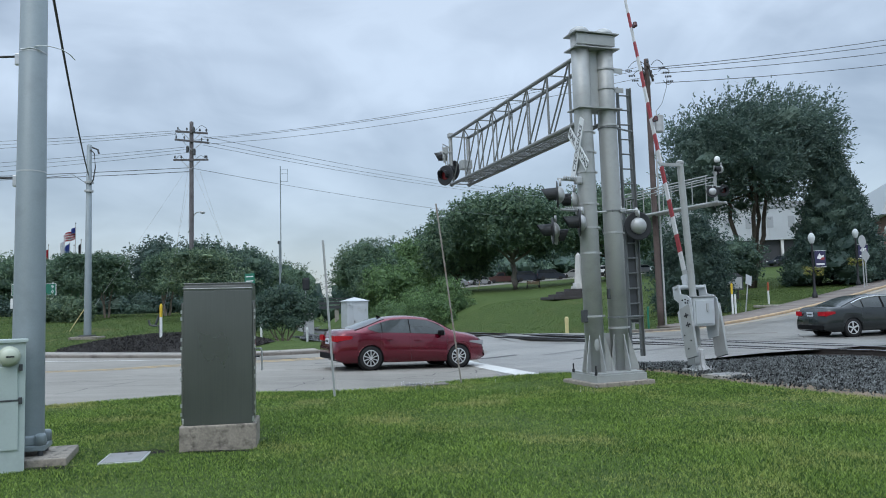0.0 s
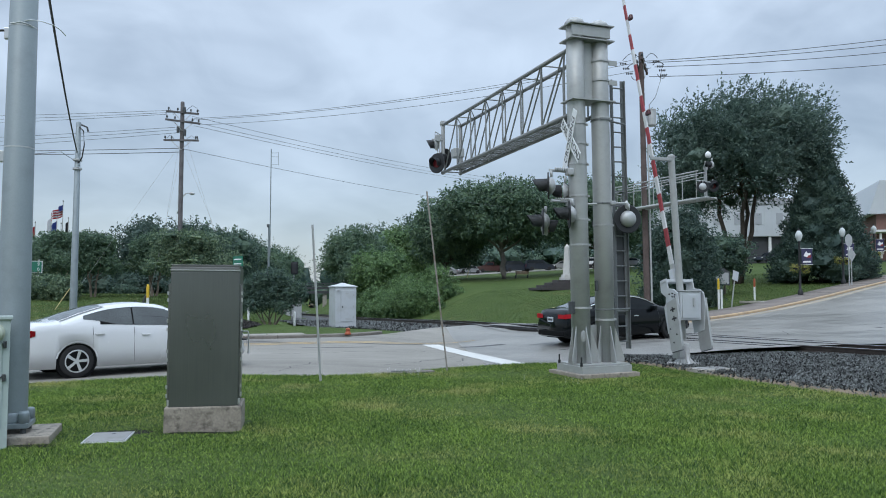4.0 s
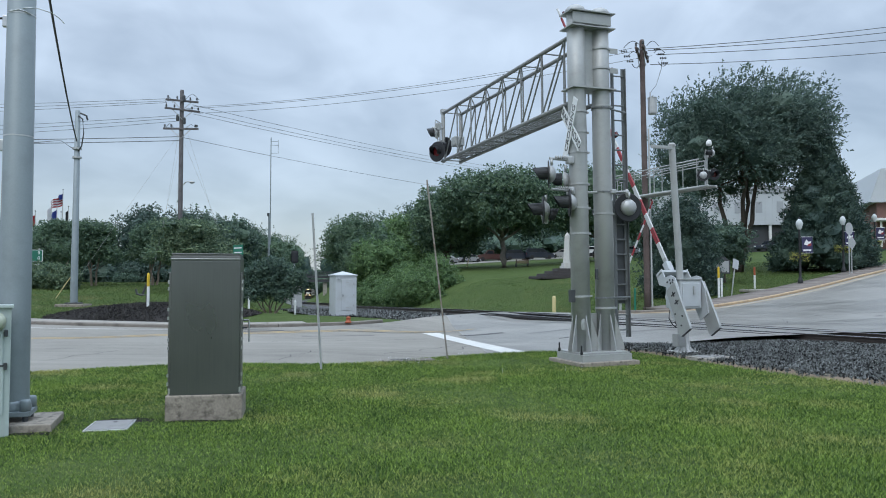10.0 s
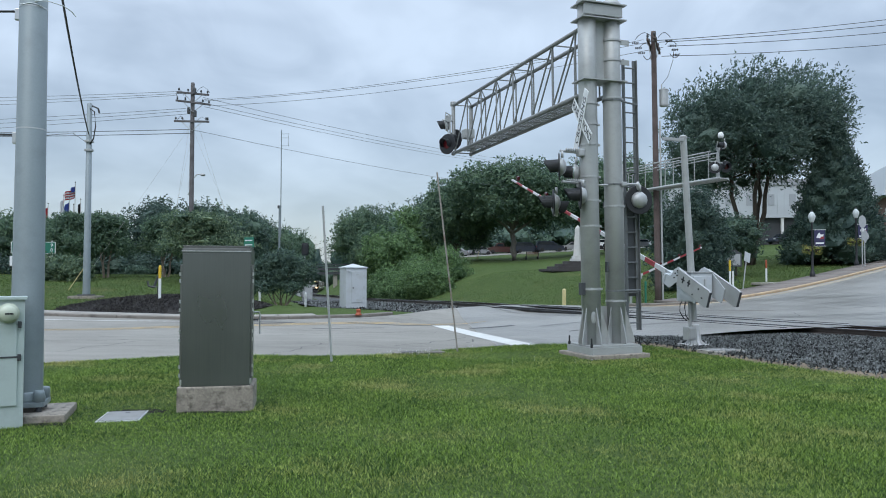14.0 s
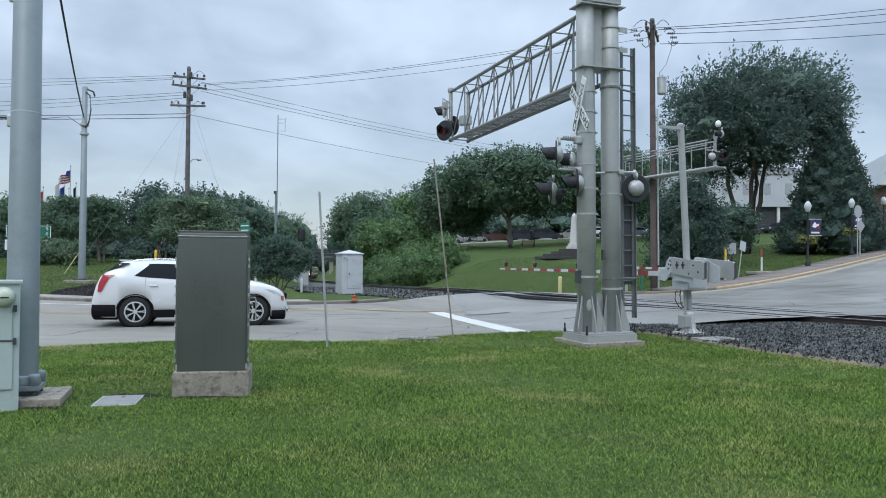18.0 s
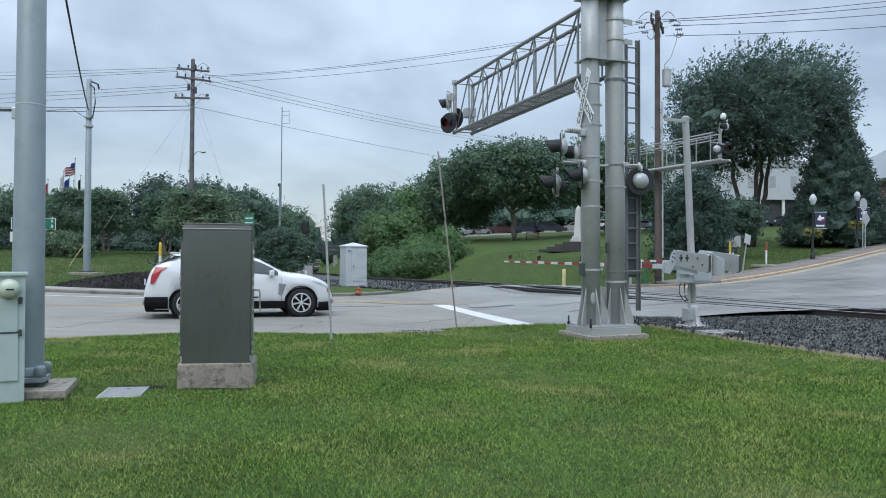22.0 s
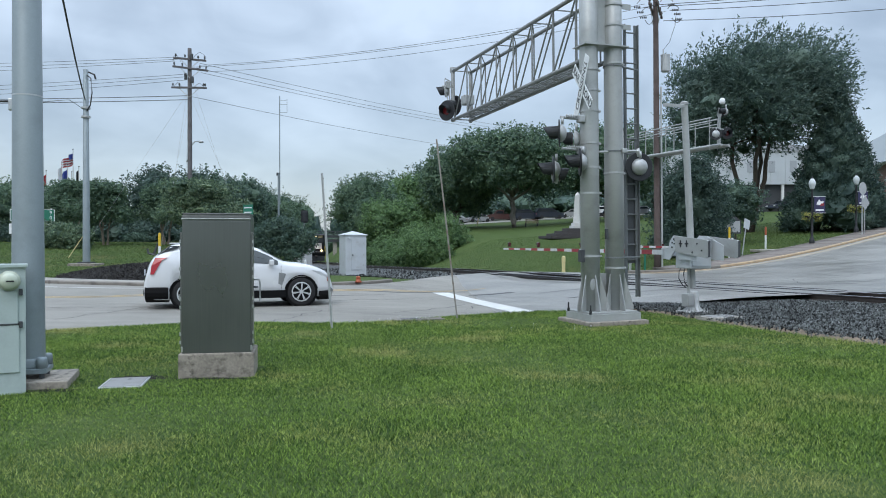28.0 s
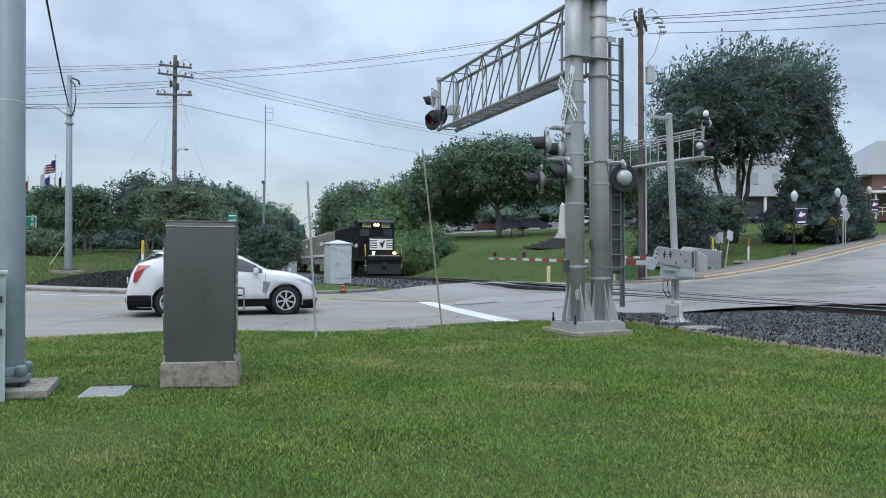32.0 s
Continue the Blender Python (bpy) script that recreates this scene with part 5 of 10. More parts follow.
    box(bm, (S + 0.12, -0.18, 3.38), (0.12, 0.1, 0.09), bevel=0.02)
    part("light_arm", bm, M_GALV, t)
    light_unit(t, Matrix.Translation((S + 0.52, -0.1, 3.08)) @ rotz(170), False, r=0.29)
    light_unit(t, Matrix.Translation((S + 0.20, 0.35, 3.02)) @ rotz(165), False, disc=False)
    bm = nb()
    lathe(bm, [(0.11, 3.55), (0.115, 3.62), (0.10, 3.66), (0.115, 3.72), (0.115, 3.95), (0.10, 4.0), (0.11, 4.08), (0.08, 4.18), (0.07, 4.2), (0.08, 4.26), (0.05, 4.33)], Matrix.Translation((S + 0.22, 0.30, 0)), 14)
    part("warning_bell", bm, M_SILVER, t, "grey cylindrical crossing bell", smooth=True)
    # small boxes on the columns
    for p, s in (((-S - 0.2, -0.02, 1.33), (0.1, 0.12, 0.24)), ((0.0, -0.15, 1.75), (0.05, 0.06, 0.2))):
        bm = nb()
        box(bm, p, s, bevel=0.01)
        part("terminal_box", bm, M_DARKGREY, t)
    # crossbuck
    xb = new("crossbuck")
    xb.parent = t
    xb.matrix_basis = Matrix.Translation((-S - 0.22, -0.12, 4.60)) @ rotz(-99) @ Matrix.Rotation(radians(-7), 4, "Y")
    tagged(xb, "white crossbuck sign with worn black lettering")
    for ang, txt, dy in ((52, "RAIL", -0.0), (-52, "CROSSING", -0.012)):
        q = Matrix.Rotation(radians(ang), 4, "Y") @ Matrix.Translation((0, dy, 0))
        bm = nb()
        prism(bm, [(-0.61, -0.115), (0.61, -0.115), (0.61, 0.115), (-0.61, 0.115)], 0.008, q)
        bd = part("board", bm, M_WHITE, xb, "white sign board")
        up = Matrix.Rotation(radians(90), 4, "X")
        if txt == "RAIL":
            text_mesh("lettering", "RAIL", 0.2, M_BLACK, bd, q @ Matrix.Translation((-0.38, -0.006, 0)) @ up)
            text_mesh("lettering", "ROAD", 0.2, M_BLACK, bd, q @ Matrix.Translation((0.36, -0.006, 0)) @ up)
        else:
            text_mesh("lettering", "CROSSING", 0.2, M_BLACK, bd, q @ Matrix.Translation((0, -0.006, 0)) @ up)
    # ladder beside the column, of two channel rails
    for sx in (-1, 1):
        bm = nb()
        box(bm, (S + 0.53 + sx * 0.125, 0.20, 3.22), (0.065, 0.03, 5.5), bevel=0.004)
        box(bm, (S + 0.53 + sx * 0.155, 0.165, 3.22), (0.012, 0.08, 5.5), bevel=0.003)
        part("ladder_rail", bm, M_LADDER, t)
    for k in range(18):
        bm = nb()
        tube(bm, (S + 0.41, 0.17, 0.62 + 0.305 * k), (S + 0.65, 0.17, 0.62 + 0.305 * k), 0.016, n=6)
        part("ladder_rung", bm, M_LADDER, t)
    for z in (1.28, 3.38, 5.05):
        bm = nb()
        tube(bm, (S - 0.1, -0.17, z), (S + 0.66, 0.12, z), 0.02, n=6)
        lathe(bm, [(0.186, z - 0.012), (0.198, z - 0.012), (0.198, z + 0.012), (0.186, z + 0.012)], Matrix.Translation((S, 0, 0)), 24)
        part("ladder_bracket", bm, M_LADDER, t)
    bm = nb()
    box(bm, (S + 0.53, 0.23, 2.1), (0.27, 0.012, 1.9))
    part("climbing_guard", bm, M_DARKGREY, t)


build_cantilever()


def striped_beam(parent, y0, y1, h0, h1, th, step=0.42):
    """A gate beam in alternating red and white lengths."""
    y, k = y0, 0
    while y < y1 - 0.01:
        e = min(y + step, y1)
        a, b = lerp(h0, h1, (y - y0) / (y1 - y0)), lerp(h0, h1, (e - y0) / (y1 - y0))
        bm = nb()
        vs = [bm.verts.new(v) for v in ((-th / 2, y, -a / 2), (th / 2, y, -a / 2), (th / 2, y, a / 2), (-th / 2, y, a / 2), (-th / 2, e, -b / 2), (th / 2, e, -b / 2), (th / 2, e, b / 2), (-th / 2, e, b / 2))]
        for f in ((0, 1, 2, 3), (7, 6, 5, 4), (0, 4, 5, 1), (1, 5, 6, 2), (2, 6, 7, 3), (3, 7, 4, 0)):
            bm.faces.new([vs[i] for i in f])
        bmesh.ops.recalc_face_normals(bm, faces=bm.faces[:])
        part("stripe", bm, M_ARMWHITE if k % 2 == 0 else M_RED, parent, "red reflective stripe" if k % 2 else "white stripe")
        y, k = e, k + 1


def build_gate():
    t = thing("crossing_gate", "silver-white railway crossing gate mechanism with striped arm", "crossing gate", pose(5.46, 16.5, 0.0, 0, 0, 20))
    bm = nb()
    lathe(bm, [(0.34, -0.02), (0.34, 0.05), (0.30, 0.07)], n=20)
    part("base_slab", bm, M_CONC, t)
    bm = nb()
    box(bm, (-0.15, -0.06, 0.33), (0.19, 0.2, 0.28), bevel=0.015)
    box(bm, (-0.15, -0.17, 0.33), (0.15, 0.02, 0.22), bevel=0.008)
    tube(bm, (-0.1, -0.02, 0.46), (-0.1, -0.02, 1.05), 0.035, n=10)
    part("junction_box", bm, M_SILVER, t)
    bm = nb()
    box(bm, (0.0, 0, 0.075), (0.50, 0.44, 0.035), bevel=0.005)
    lathe(bm, [(0.125, 0.09), (0.10, 0.16), (0.088, 0.30), (0.10, 0.31), (0.10, 0.50), (0.085, 0.52)], Matrix.Translation((0.04, 0, 0)), 16)
    for a in range(6):
        prism(bm, [(0.07, 0.08), (0.22, 0.08), (0.21, 0.11), (0.13, 0.18), (0.105, 0.50), (0.07, 0.50)], 0.022, Matrix.Translation((0.04, 0, 0)) @ rotz(15 + 60 * a))
    part("pedestal", bm, M_ARMWHITE, t)
    for sx in (-1, 1):
        for sy in (-1, 1):
            bm = nb()
            tube(bm, (sx * 0.2, sy * 0.17, 0.08), (sx * 0.2, sy * 0.17, 0.16), 0.02, n=6)
            part("anchor_bolt", bm, M_SILVER, t)
    bm = nb()
    tube(bm, (0.03, 0, 0.6), (0.0, 0, 1.0), 0.065, 0.065, n=14)
    tube(bm, (-0.0, 0.0, 1.0), (-0.17, 0.06, 4.62), 0.077, 0.072, n=18)
    part("mast", bm, M_SILVER, t, "grey round mast leaning slightly")
    bm = nb()
    lathe(bm, [(0.085, 0), (0.085, 0.05), (0.05, 0.075)], Matrix.Translation((-0.17, 0.06, 4.6)), 16)
    part("mast_cap", bm, M_SILVER, t)
    bm = nb()
    box(bm, (-0.47, 0.02, 4.56), (0.55, 0.05, 0.07), bevel=0.008)
    part("mast_arm", bm, M_SILVER, t)
    bm = nb()
    box(bm, (0.0, -0.05, 1.33), (0.56, 0.5, 0.62), bevel=0.025)
    bx = part("mechanism_box", bm, M_HUT, t, "pale grey painted steel mechanism box")
    bm = nb()
    box(bm, (0.0, -0.05, 1.655), (0.60, 0.54, 0.03), bevel=0.008)
    part("lid", bm, M_SILVER, bx)
    bm = nb()
    box(bm, (0.0, -0.31, 1.32), (0.46, 0.02, 0.5), bevel=0.008)
    part("door", bm, M_HUT, bx)
    bm = nb()
    box(bm, (0.06, -0.335, 1.44), (0.05, 0.03, 0.14), bevel=0.006)
    lathe(bm, [(0.03, 0), (0.03, 0.02)], Matrix.Translation((0.06, -0.335, 1.35)) @ Matrix.Rotation(radians(90), 4, "X"), 12)
    part("latch", bm, M_GALV, bx)
    bm = nb()
    path_tube(bm, [(-0.16, 0.1, 1.1), (-0.30, 0.05, 0.95), (-0.33, 0.02, 0.8), (-0.25, 0.0, 0.66), (-0.16, 0.0, 0.6)], 0.012)
    path_tube(bm, [(-0.10, 0.1, 1.1), (-0.22, 0.0, 0.9), (-0.2, -0.02, 0.7), (-0.12, -0.02, 0.62)], 0.012)
    part("cable", bm, M_WIRE, t)
    # the swinging arm: two side plates with counterweights, cross head, striped beam
    arm = new("gate_arm")
    arm.parent = t
    tagged(arm, "red and white striped gate arm with counterweights")
    for sx in (-1, 1):
        x = sx * 0.345
        bm = nb()
        q = Matrix.Translation((x, 0, 0)) @ rotz(90)
        prism(bm, [(0.56, 0.10), (0.56, -0.13), (0.30, -0.16), (0.10, 0.06), (-0.02, -0.14), (-0.62, -0.16), (-0.62, 0.16), (-0.10, 0.36), (0.16, 0.38), (0.27, 0.28), (0.34, 0.10)], 0.022, q)
        sp = part("side_plate", bm, M_HUT, arm, "pale steel side plate")
        bm = nb()
        prism(bm, [(0.06, 0.37), (0.02, 0.02), (-0.98, -0.10), (-1.04, -0.06), (-1.04, 0.25), (-0.98, 0.28)], 0.05, Matrix.Translation((x + sx * 0.038, 0, 0)) @ rotz(90))
        part("counterweight", bm, M_SILVER, sp, "grey counterweight slab")
        bm = nb()
        prism(bm, [(-1.04, -0.07), (-1.04, 0.26), (-1.052, 0.26), (-1.052, -0.07)], 0.052, Matrix.Translation((x + sx * 0.038, 0, 0)) @ rotz(90))
        part("slab_edge", bm, M_DARKGREY, sp)
        for yy, zz in ((0.14, 0.30), (0.19, 0.22), (0.12, 0.20), (0.20, 0.12), (0.10, 0.27), (-0.85, 0.06), (-0.7, 0.20), (-0.55, 0.02)):
            bm = nb()
            lathe(bm, [(0.018, 0), (0.018, 0.015)], Matrix.Translation((x + sx * (0.063 if yy < 0.05 else 0.012), yy, zz)) @ Matrix.Rotation(radians(90 * sx), 4, "Y"), 6)
            part("bolt", bm, M_BLACK, sp)
        for yy in (-0.36, -0.16):
            bm = nb()
            box(bm, (x + sx * 0.066, yy, 0.20), (0.012, 0.03, 0.15))
            box(bm, (x + sx * 0.066, yy, 0.20), (0.012, 0.11, 0.03))
            part("adjusting_slot", bm, M_BLACK, sp)
    bm = nb()
    box(bm, (0, 0.52, 0), (0.75, 0.06, 0.17), bevel=0.01)
    box(bm, (-0.05, 0.66, 0), (0.14, 0.28, 0.15), bevel=0.01)
    part("cross_head", bm, M_HUT, arm)
    beam = new("beam")
    beam.parent = arm
    beam.matrix_basis = Matrix.Translation((-0.05, 0, 0))
    bm = nb()
    box(bm, (0, 0.82, 0), (0.045, 0.2, 0.118), bevel=0.006)
    part("beam_root", bm, M_SILVER, beam, "plain grey-white arm root")
    striped_beam(beam, 0.92, 9.75, 0.115, 0.05, 0.04)
    for y in (4.6, 7.2, 9.3):
        bm = nb()
        box(bm, (-0.05, y, 0.115), (0.07, 0.1, 0.09), bevel=0.02)
        lathe(bm, [(0.05, -0.05), (0.05, 0.05)], Matrix.Translation((-0.05, y, 0.17)) @ Matrix.Rotation(radians(90), 4, "X"), 12)
        part("arm_light", bm, M_LENS, arm, "small red arm light")
    arm.matrix_basis = pose(0, 0.02, 1.36, 77)
    return arm


gate_arm = build_gate()
hh = thing("handhole", "pale concrete handhole lid beside the gate base", "handhole", pose(5.62, 15.3, 0.02, 0, 0, 24))
bm = nb()
box(bm, (0, 0, 0.03), (0.78, 0.5, 0.08), bevel=0.012)
part("rim", bm, M_CONC, hh)
for hx in (-0.17, 0.17):
    bm = nb()
    box(bm, (hx, 0, 0.072), (0.30, 0.38, 0.014), bevel=0.004)
    part("lid", bm, M_VAULT, hh)


def build_far_gate():
    t = thing("crossing_gate", "grey crossing gate with striped arm across the tracks", "crossing gate", pose(9.35, 37.6, road_land(9.35, 37.6), 0, 0, 209))
    bm = nb()
    tube(bm, (0, 0, 0), (0, 0, 1.0), 0.07, n=12)
    tube(bm, (0, 0, 1.0), (0, 0, 3.6), 0.055, n=12)
    part("mast", bm, M_SILVER, t)
    bm = nb()
    box(bm, (0, 0, 1.15), (0.42, 0.4, 0.5), bevel=0.02)
    part("mechanism_box", bm, M_SILVER, t)
    arm = new("gate_arm")
    arm.parent = t
    for sx in (-1, 1):
        bm = nb()
        prism(bm, [(0.5, 0.09), (0.5, -0.09), (-0.9, -0.2), (-0.9, 0.2)], 0.03, Matrix.Translation((sx * 0.28, 0, 0)) @ rotz(90))
        part("side_plate", bm, M_SILVER, arm)
    beam = new("beam")
    beam.parent = arm
    striped_beam(beam, 0.5, 4.75, 0.11, 0.06, 0.04)
    for y in (2.2, 3.4, 4.7):
        bm = nb()
        box(bm, (0, y, 0.1), (0.06, 0.1, 0.1), bevel=0.02)
        part("arm_light", bm, M_LENS, arm)
    arm.matrix_basis = pose(0, 0, 1.2, 77)
    return arm


far_arm = build_far_gate()


def build_far_cantilever():
    g = road_land(9.0, 38.3)
    t = thing("signal_cantilever", "older grey walkway cantilever with crossing lights beyond the tracks", "railway signal", pose(9.15, 38.3, g, 0, 0, 215))
    L = 5.9
    bm = nb()
    lathe(bm, [(0.16, 0), (0.15, 7.0), (0.05, 7.1)], n=16)
    part("column", bm, M_SILVER, t, smooth=True)
    bm = nb()
    tube(bm, (-0.3, 0, 5.55), (-0.3, L, 5.75), 0.06, n=10)
    tube(bm, (0.3, 0, 5.55), (0.3, L, 5.75), 0.06, n=10)
    part("chord", bm, M_SILVER, t)
    for x in (-0.3, 0.3):
        bm = nb()
        tube(bm, (x, 0.2, 6.75), (x, L - 0.5, 7.0), 0.03, n=8)
        tube(bm, (x, 0.2, 6.5), (x, L - 0.5, 6.78), 0.022, n=8)
        part("handrail", bm, M_SILVER, t)
        for k in range(5):
            y = lerp(0.5, L - 0.6, k / 4)
            bm = nb()
            tube(bm, (x, y, 5.6), (x, y, lerp(6.75, 7.0, k / 4)), 0.022, n=6)
            part("baluster", bm, M_SILVER, t)
    bm = nb()
    box(bm, (0, L / 2, 5.66), (0.55, L, 0.03), rot=Matrix.Rotation(radians(1.9), 3, "X"))
    part("walkway", bm, M_GALV, t)
    bm = nb()
    tube(bm, (0.0, L - 0.3, 5.7), (0.0, L - 0.3, 7.3), 0.05, n=10)
    tube(bm, (-0.3, L - 0.6, 7.2), (0.9, L + 0.3, 7.25), 0.03, n=8)
    tube(bm, (-0.3, L - 0.3, 6.5), (0.7, L - 0.3, 6.5), 0.03, n=8)
    part("light_post", bm, M_SILVER, t)
    light_unit(t, Matrix.Translation((0.55, L - 0.1, 6.2)) @ rotz(-40), False)
    light_unit(t, Matrix.Translation((-0.55, L - 0.3, 6.35)) @ rotz(150), False)
    light_unit(t, Matrix.Translation((0.2, L + 0.1, 7.2)) @ rotz(60), False, disc=False)
    light_unit(t, Matrix.Translation((-0.35, L - 0.5, 7.2)) @ rotz(-120), False, disc=False)
    bm = nb()
    lathe(bm, [(0.10, 0), (0.13, 0.08), (0.11, 0.2), (0.05, 0.26)], Matrix.Translation((0.45, L + 0.15, 7.5)), 14)
    part("camera_dome", bm, M_WHITE, t, smooth=True)
    bm = nb()
    tube(bm, (-0.25, 0.15, 0.4), (-0.25, 0.15, 6.6), 0.02, n=6)
    tube(bm, (-0.55, 0.15, 0.4), (-0.55, 0.15, 6.6), 0.02, n=6)
    part("ladder_rail", bm, M_GALV, t)
    for k in range(20):
        bm = nb()
        tube(bm, (-0.25, 0.15, 0.5 + 0.31 * k), (-0.55, 0.15, 0.5 + 0.31 * k), 0.012, n=5)
        part("ladder_rung", bm, M_GALV, t)


build_far_cantilever()


def build_hut():
    z0 = -0.14
    t = thing("signal_hut", "white metal railway equipment hut with a pyramid roof", "equipment hut", pose(-4.46, 37.1, z0, 0, 0, 24))
    w = 1.06
    bm = nb()
    box(bm, (0, 0, 1.09), (w, w, 1.96), bevel=0.012)
    part("body", bm, M_HUT, t)
    bm = nb()
    e = w / 2 + 0.05
    vs = [bm.verts.new(v) for v in ((-e, -e, 2.04), (e, -e, 2.04), (e, e, 2.04), (-e, e, 2.04), (0, 0, 2.26), (-e, -e, 2.08), (e, -e, 2.08), (e, e, 2.08), (-e, e, 2.08))]
    for f in ((3, 2, 1, 0), (0, 1, 6, 5), (1, 2, 7, 6), (2, 3, 8, 7), (3, 0, 5, 8), (5, 6, 4), (6, 7, 4), (7, 8, 4), (8, 5, 4)):
        bm.faces.new([vs[i] for i in f])
    part("roof", bm, M_HUT, t, "low white pyramid roof")
    bm = nb()
    box(bm, (0.06, -w / 2 - 0.012, 1.12), (0.62, 0.03, 1.5), bevel=0.01)
    dr = part("door", bm, M_HUT, t)
    bm = nb()
    box(bm, (-0.17, -w / 2 - 0.045, 1.08), (0.03, 0.05, 0.10), bevel=0.01)
    part("door_handle", bm, M_DARKGREY, dr)
    for z in (0.6, 1.1, 1.65):
        bm = nb()
        box(bm, (0.38, -w / 2 - 0.03, z), (0.04, 0.03, 0.10), bevel=0.006)
        part("hinge", bm, M_GALV, dr)
    for z in (0.5, 1.72):
        bm = nb()
        box(bm, (0.06, -w / 2 - 0.03, z), (0.16, 0.012, 0.05))
        part("door_vent", bm, M_GALV, dr)
    bm = nb()
    box(bm, (-0.38, -w / 2 - 0.06, 1.9), (0.09, 0.12, 0.09), bevel=0.02)
    part("flood_lamp", bm, M_HUT, t)
    for sx in (-1, 1):
        for sy in (-1, 1):
            bm = nb()
            box(bm, (sx * 0.45, sy * 0.45, -0.02), (0.1, 0.1, 0.34))
            part("leg", bm, M_DARKGREY, t)
    for k in range(6):
        bm = nb()
        tube(bm, (-0.2 + 0.11 * k, -0.42, -0.15), (-0.2 + 0.11 * k, -0.42, 0.14), 0.03, n=8)
        part("conduit", bm, M_DARKGREY, t)


build_hut()


# ---- trees and shrubs ----
def leaf_cloud(name, blobs, n, size, mat, parent, seed, core=0.74, flat=0.0, label=""):
    """A crown of small leaf clumps over uneven lobes, with darker dense hearts inside."""
    n, size, core = int(n * 3.2), size * 0.58, core * 0.80
    rs = np.random.RandomState(seed)
    vol = np.array([b[3] * b[4] + b[4] * b[5] + b[3] * b[5] for b in blobs])
    counts = np.maximum(20, (n * vol / vol.sum())).astype(int)
    P, N = [], []
    per = 9
    for (cx, cy, cz, rx, ry, rz), k in zip(blobs, counts):
        m = max(4, k // per)
        d = rs.normal(size=(m, 3))
        d /= np.linalg.norm(d, axis=1, keepdims=True)
        lump = 1 + 0.16 * np.sin(d[:, 0] * 5 + cx) * np.sin(d[:, 1] * 6 + cy) + 0.12 * np.sin(d[:, 2] * 9 + cz)
        r = (0.52 + 0.46 * rs.rand(m) ** 0.6) * lump
        o = np.stack([cx + d[:, 0] * rx * r, cy + d[:, 1] * ry * r, cz + d[:, 2] * rz * r], 1)
        way = d + rs.normal(size=(m, 3)) * 0.55 + np.array([0, 0, 0.25])
        way /= np.linalg.norm(way, axis=1, keepdims=True)
        o, way, d = (np.repeat(v, per, axis=0) for v in (o, way, d))
        run = rs.rand(len(o))[:, None]
        P.append(o + way * run * size * 3.4 + rs.normal(size=o.shape) * size * (0.55 + 0.5 * (1 - run)))
        N.append(d)
    P, N = np.concatenate(P), np.concatenate(N)
    k = len(P)
    nrm = N * 0.6 + rs.normal(size=(k, 3)) * 0.6 + np.array([0, 0, 0.45])
    nrm /= np.linalg.norm(nrm, axis=1, keepdims=True)
    ref = rs.normal(size=(k, 3))
    u = np.cross(nrm, ref)
    u /= np.linalg.norm(u, axis=1, keepdims=True)
    v = np.cross(nrm, u)
    s = size * rs.uniform(0.5, 1.25, k)[:, None]
    bend = nrm * s * 0.25
    q = np.stack([P - u * s * 0.75 - v * s * 0.52, P - u * s * 0.75 + v * s * 0.52, P + u * s * 1.05 - bend], 1).reshape(-1, 3)
    faces = [tuple(range(3 * i, 3 * i + 3)) for i in range(k)]
    verts = q.tolist()
    if core > 0:
        off = len(verts)
        bm = nb()
        bmesh.ops.create_icosphere(bm, subdivisions=2, radius=1.0)
        bv = [tuple(x.co) for x in bm.verts]
        bf = [[y.index for y in x.verts] for x in bm.faces]
        bm.free()
        for cx, cy, cz, rx, ry, rz in blobs:
            for x, y, z in bv:
                w = core * (1 + 0.55 * noise.noise((x * 2.6 + cx, y * 2.6 + cy, z * 2.6 + cz)))
                verts.append((cx + x * rx * w, cy + y * ry * w, cz + z * rz * w))
            faces += [tuple(i + off for i in f) for f in bf]
            off += len(bv)
    return mesh_ob(name, verts, faces, mat, parent, label)


def limb(bm, p0, p1, r0, r1, rnd, n=5, wob=0.08):
    p0, p1 = Vector(p0), Vector(p1)
    L = (p1 - p0).length
    pts = [p0.lerp(p1, k / n) + Vector((rnd.uniform(-1, 1), rnd.uniform(-1, 1), rnd.uniform(-0.4, 0.4))) * wob * L * (0 < k < n) for k in range(n + 1)]
    path_tube(bm, pts, [lerp(r0, r1, k / n) for k in range(n + 1)], 8)
    return pts


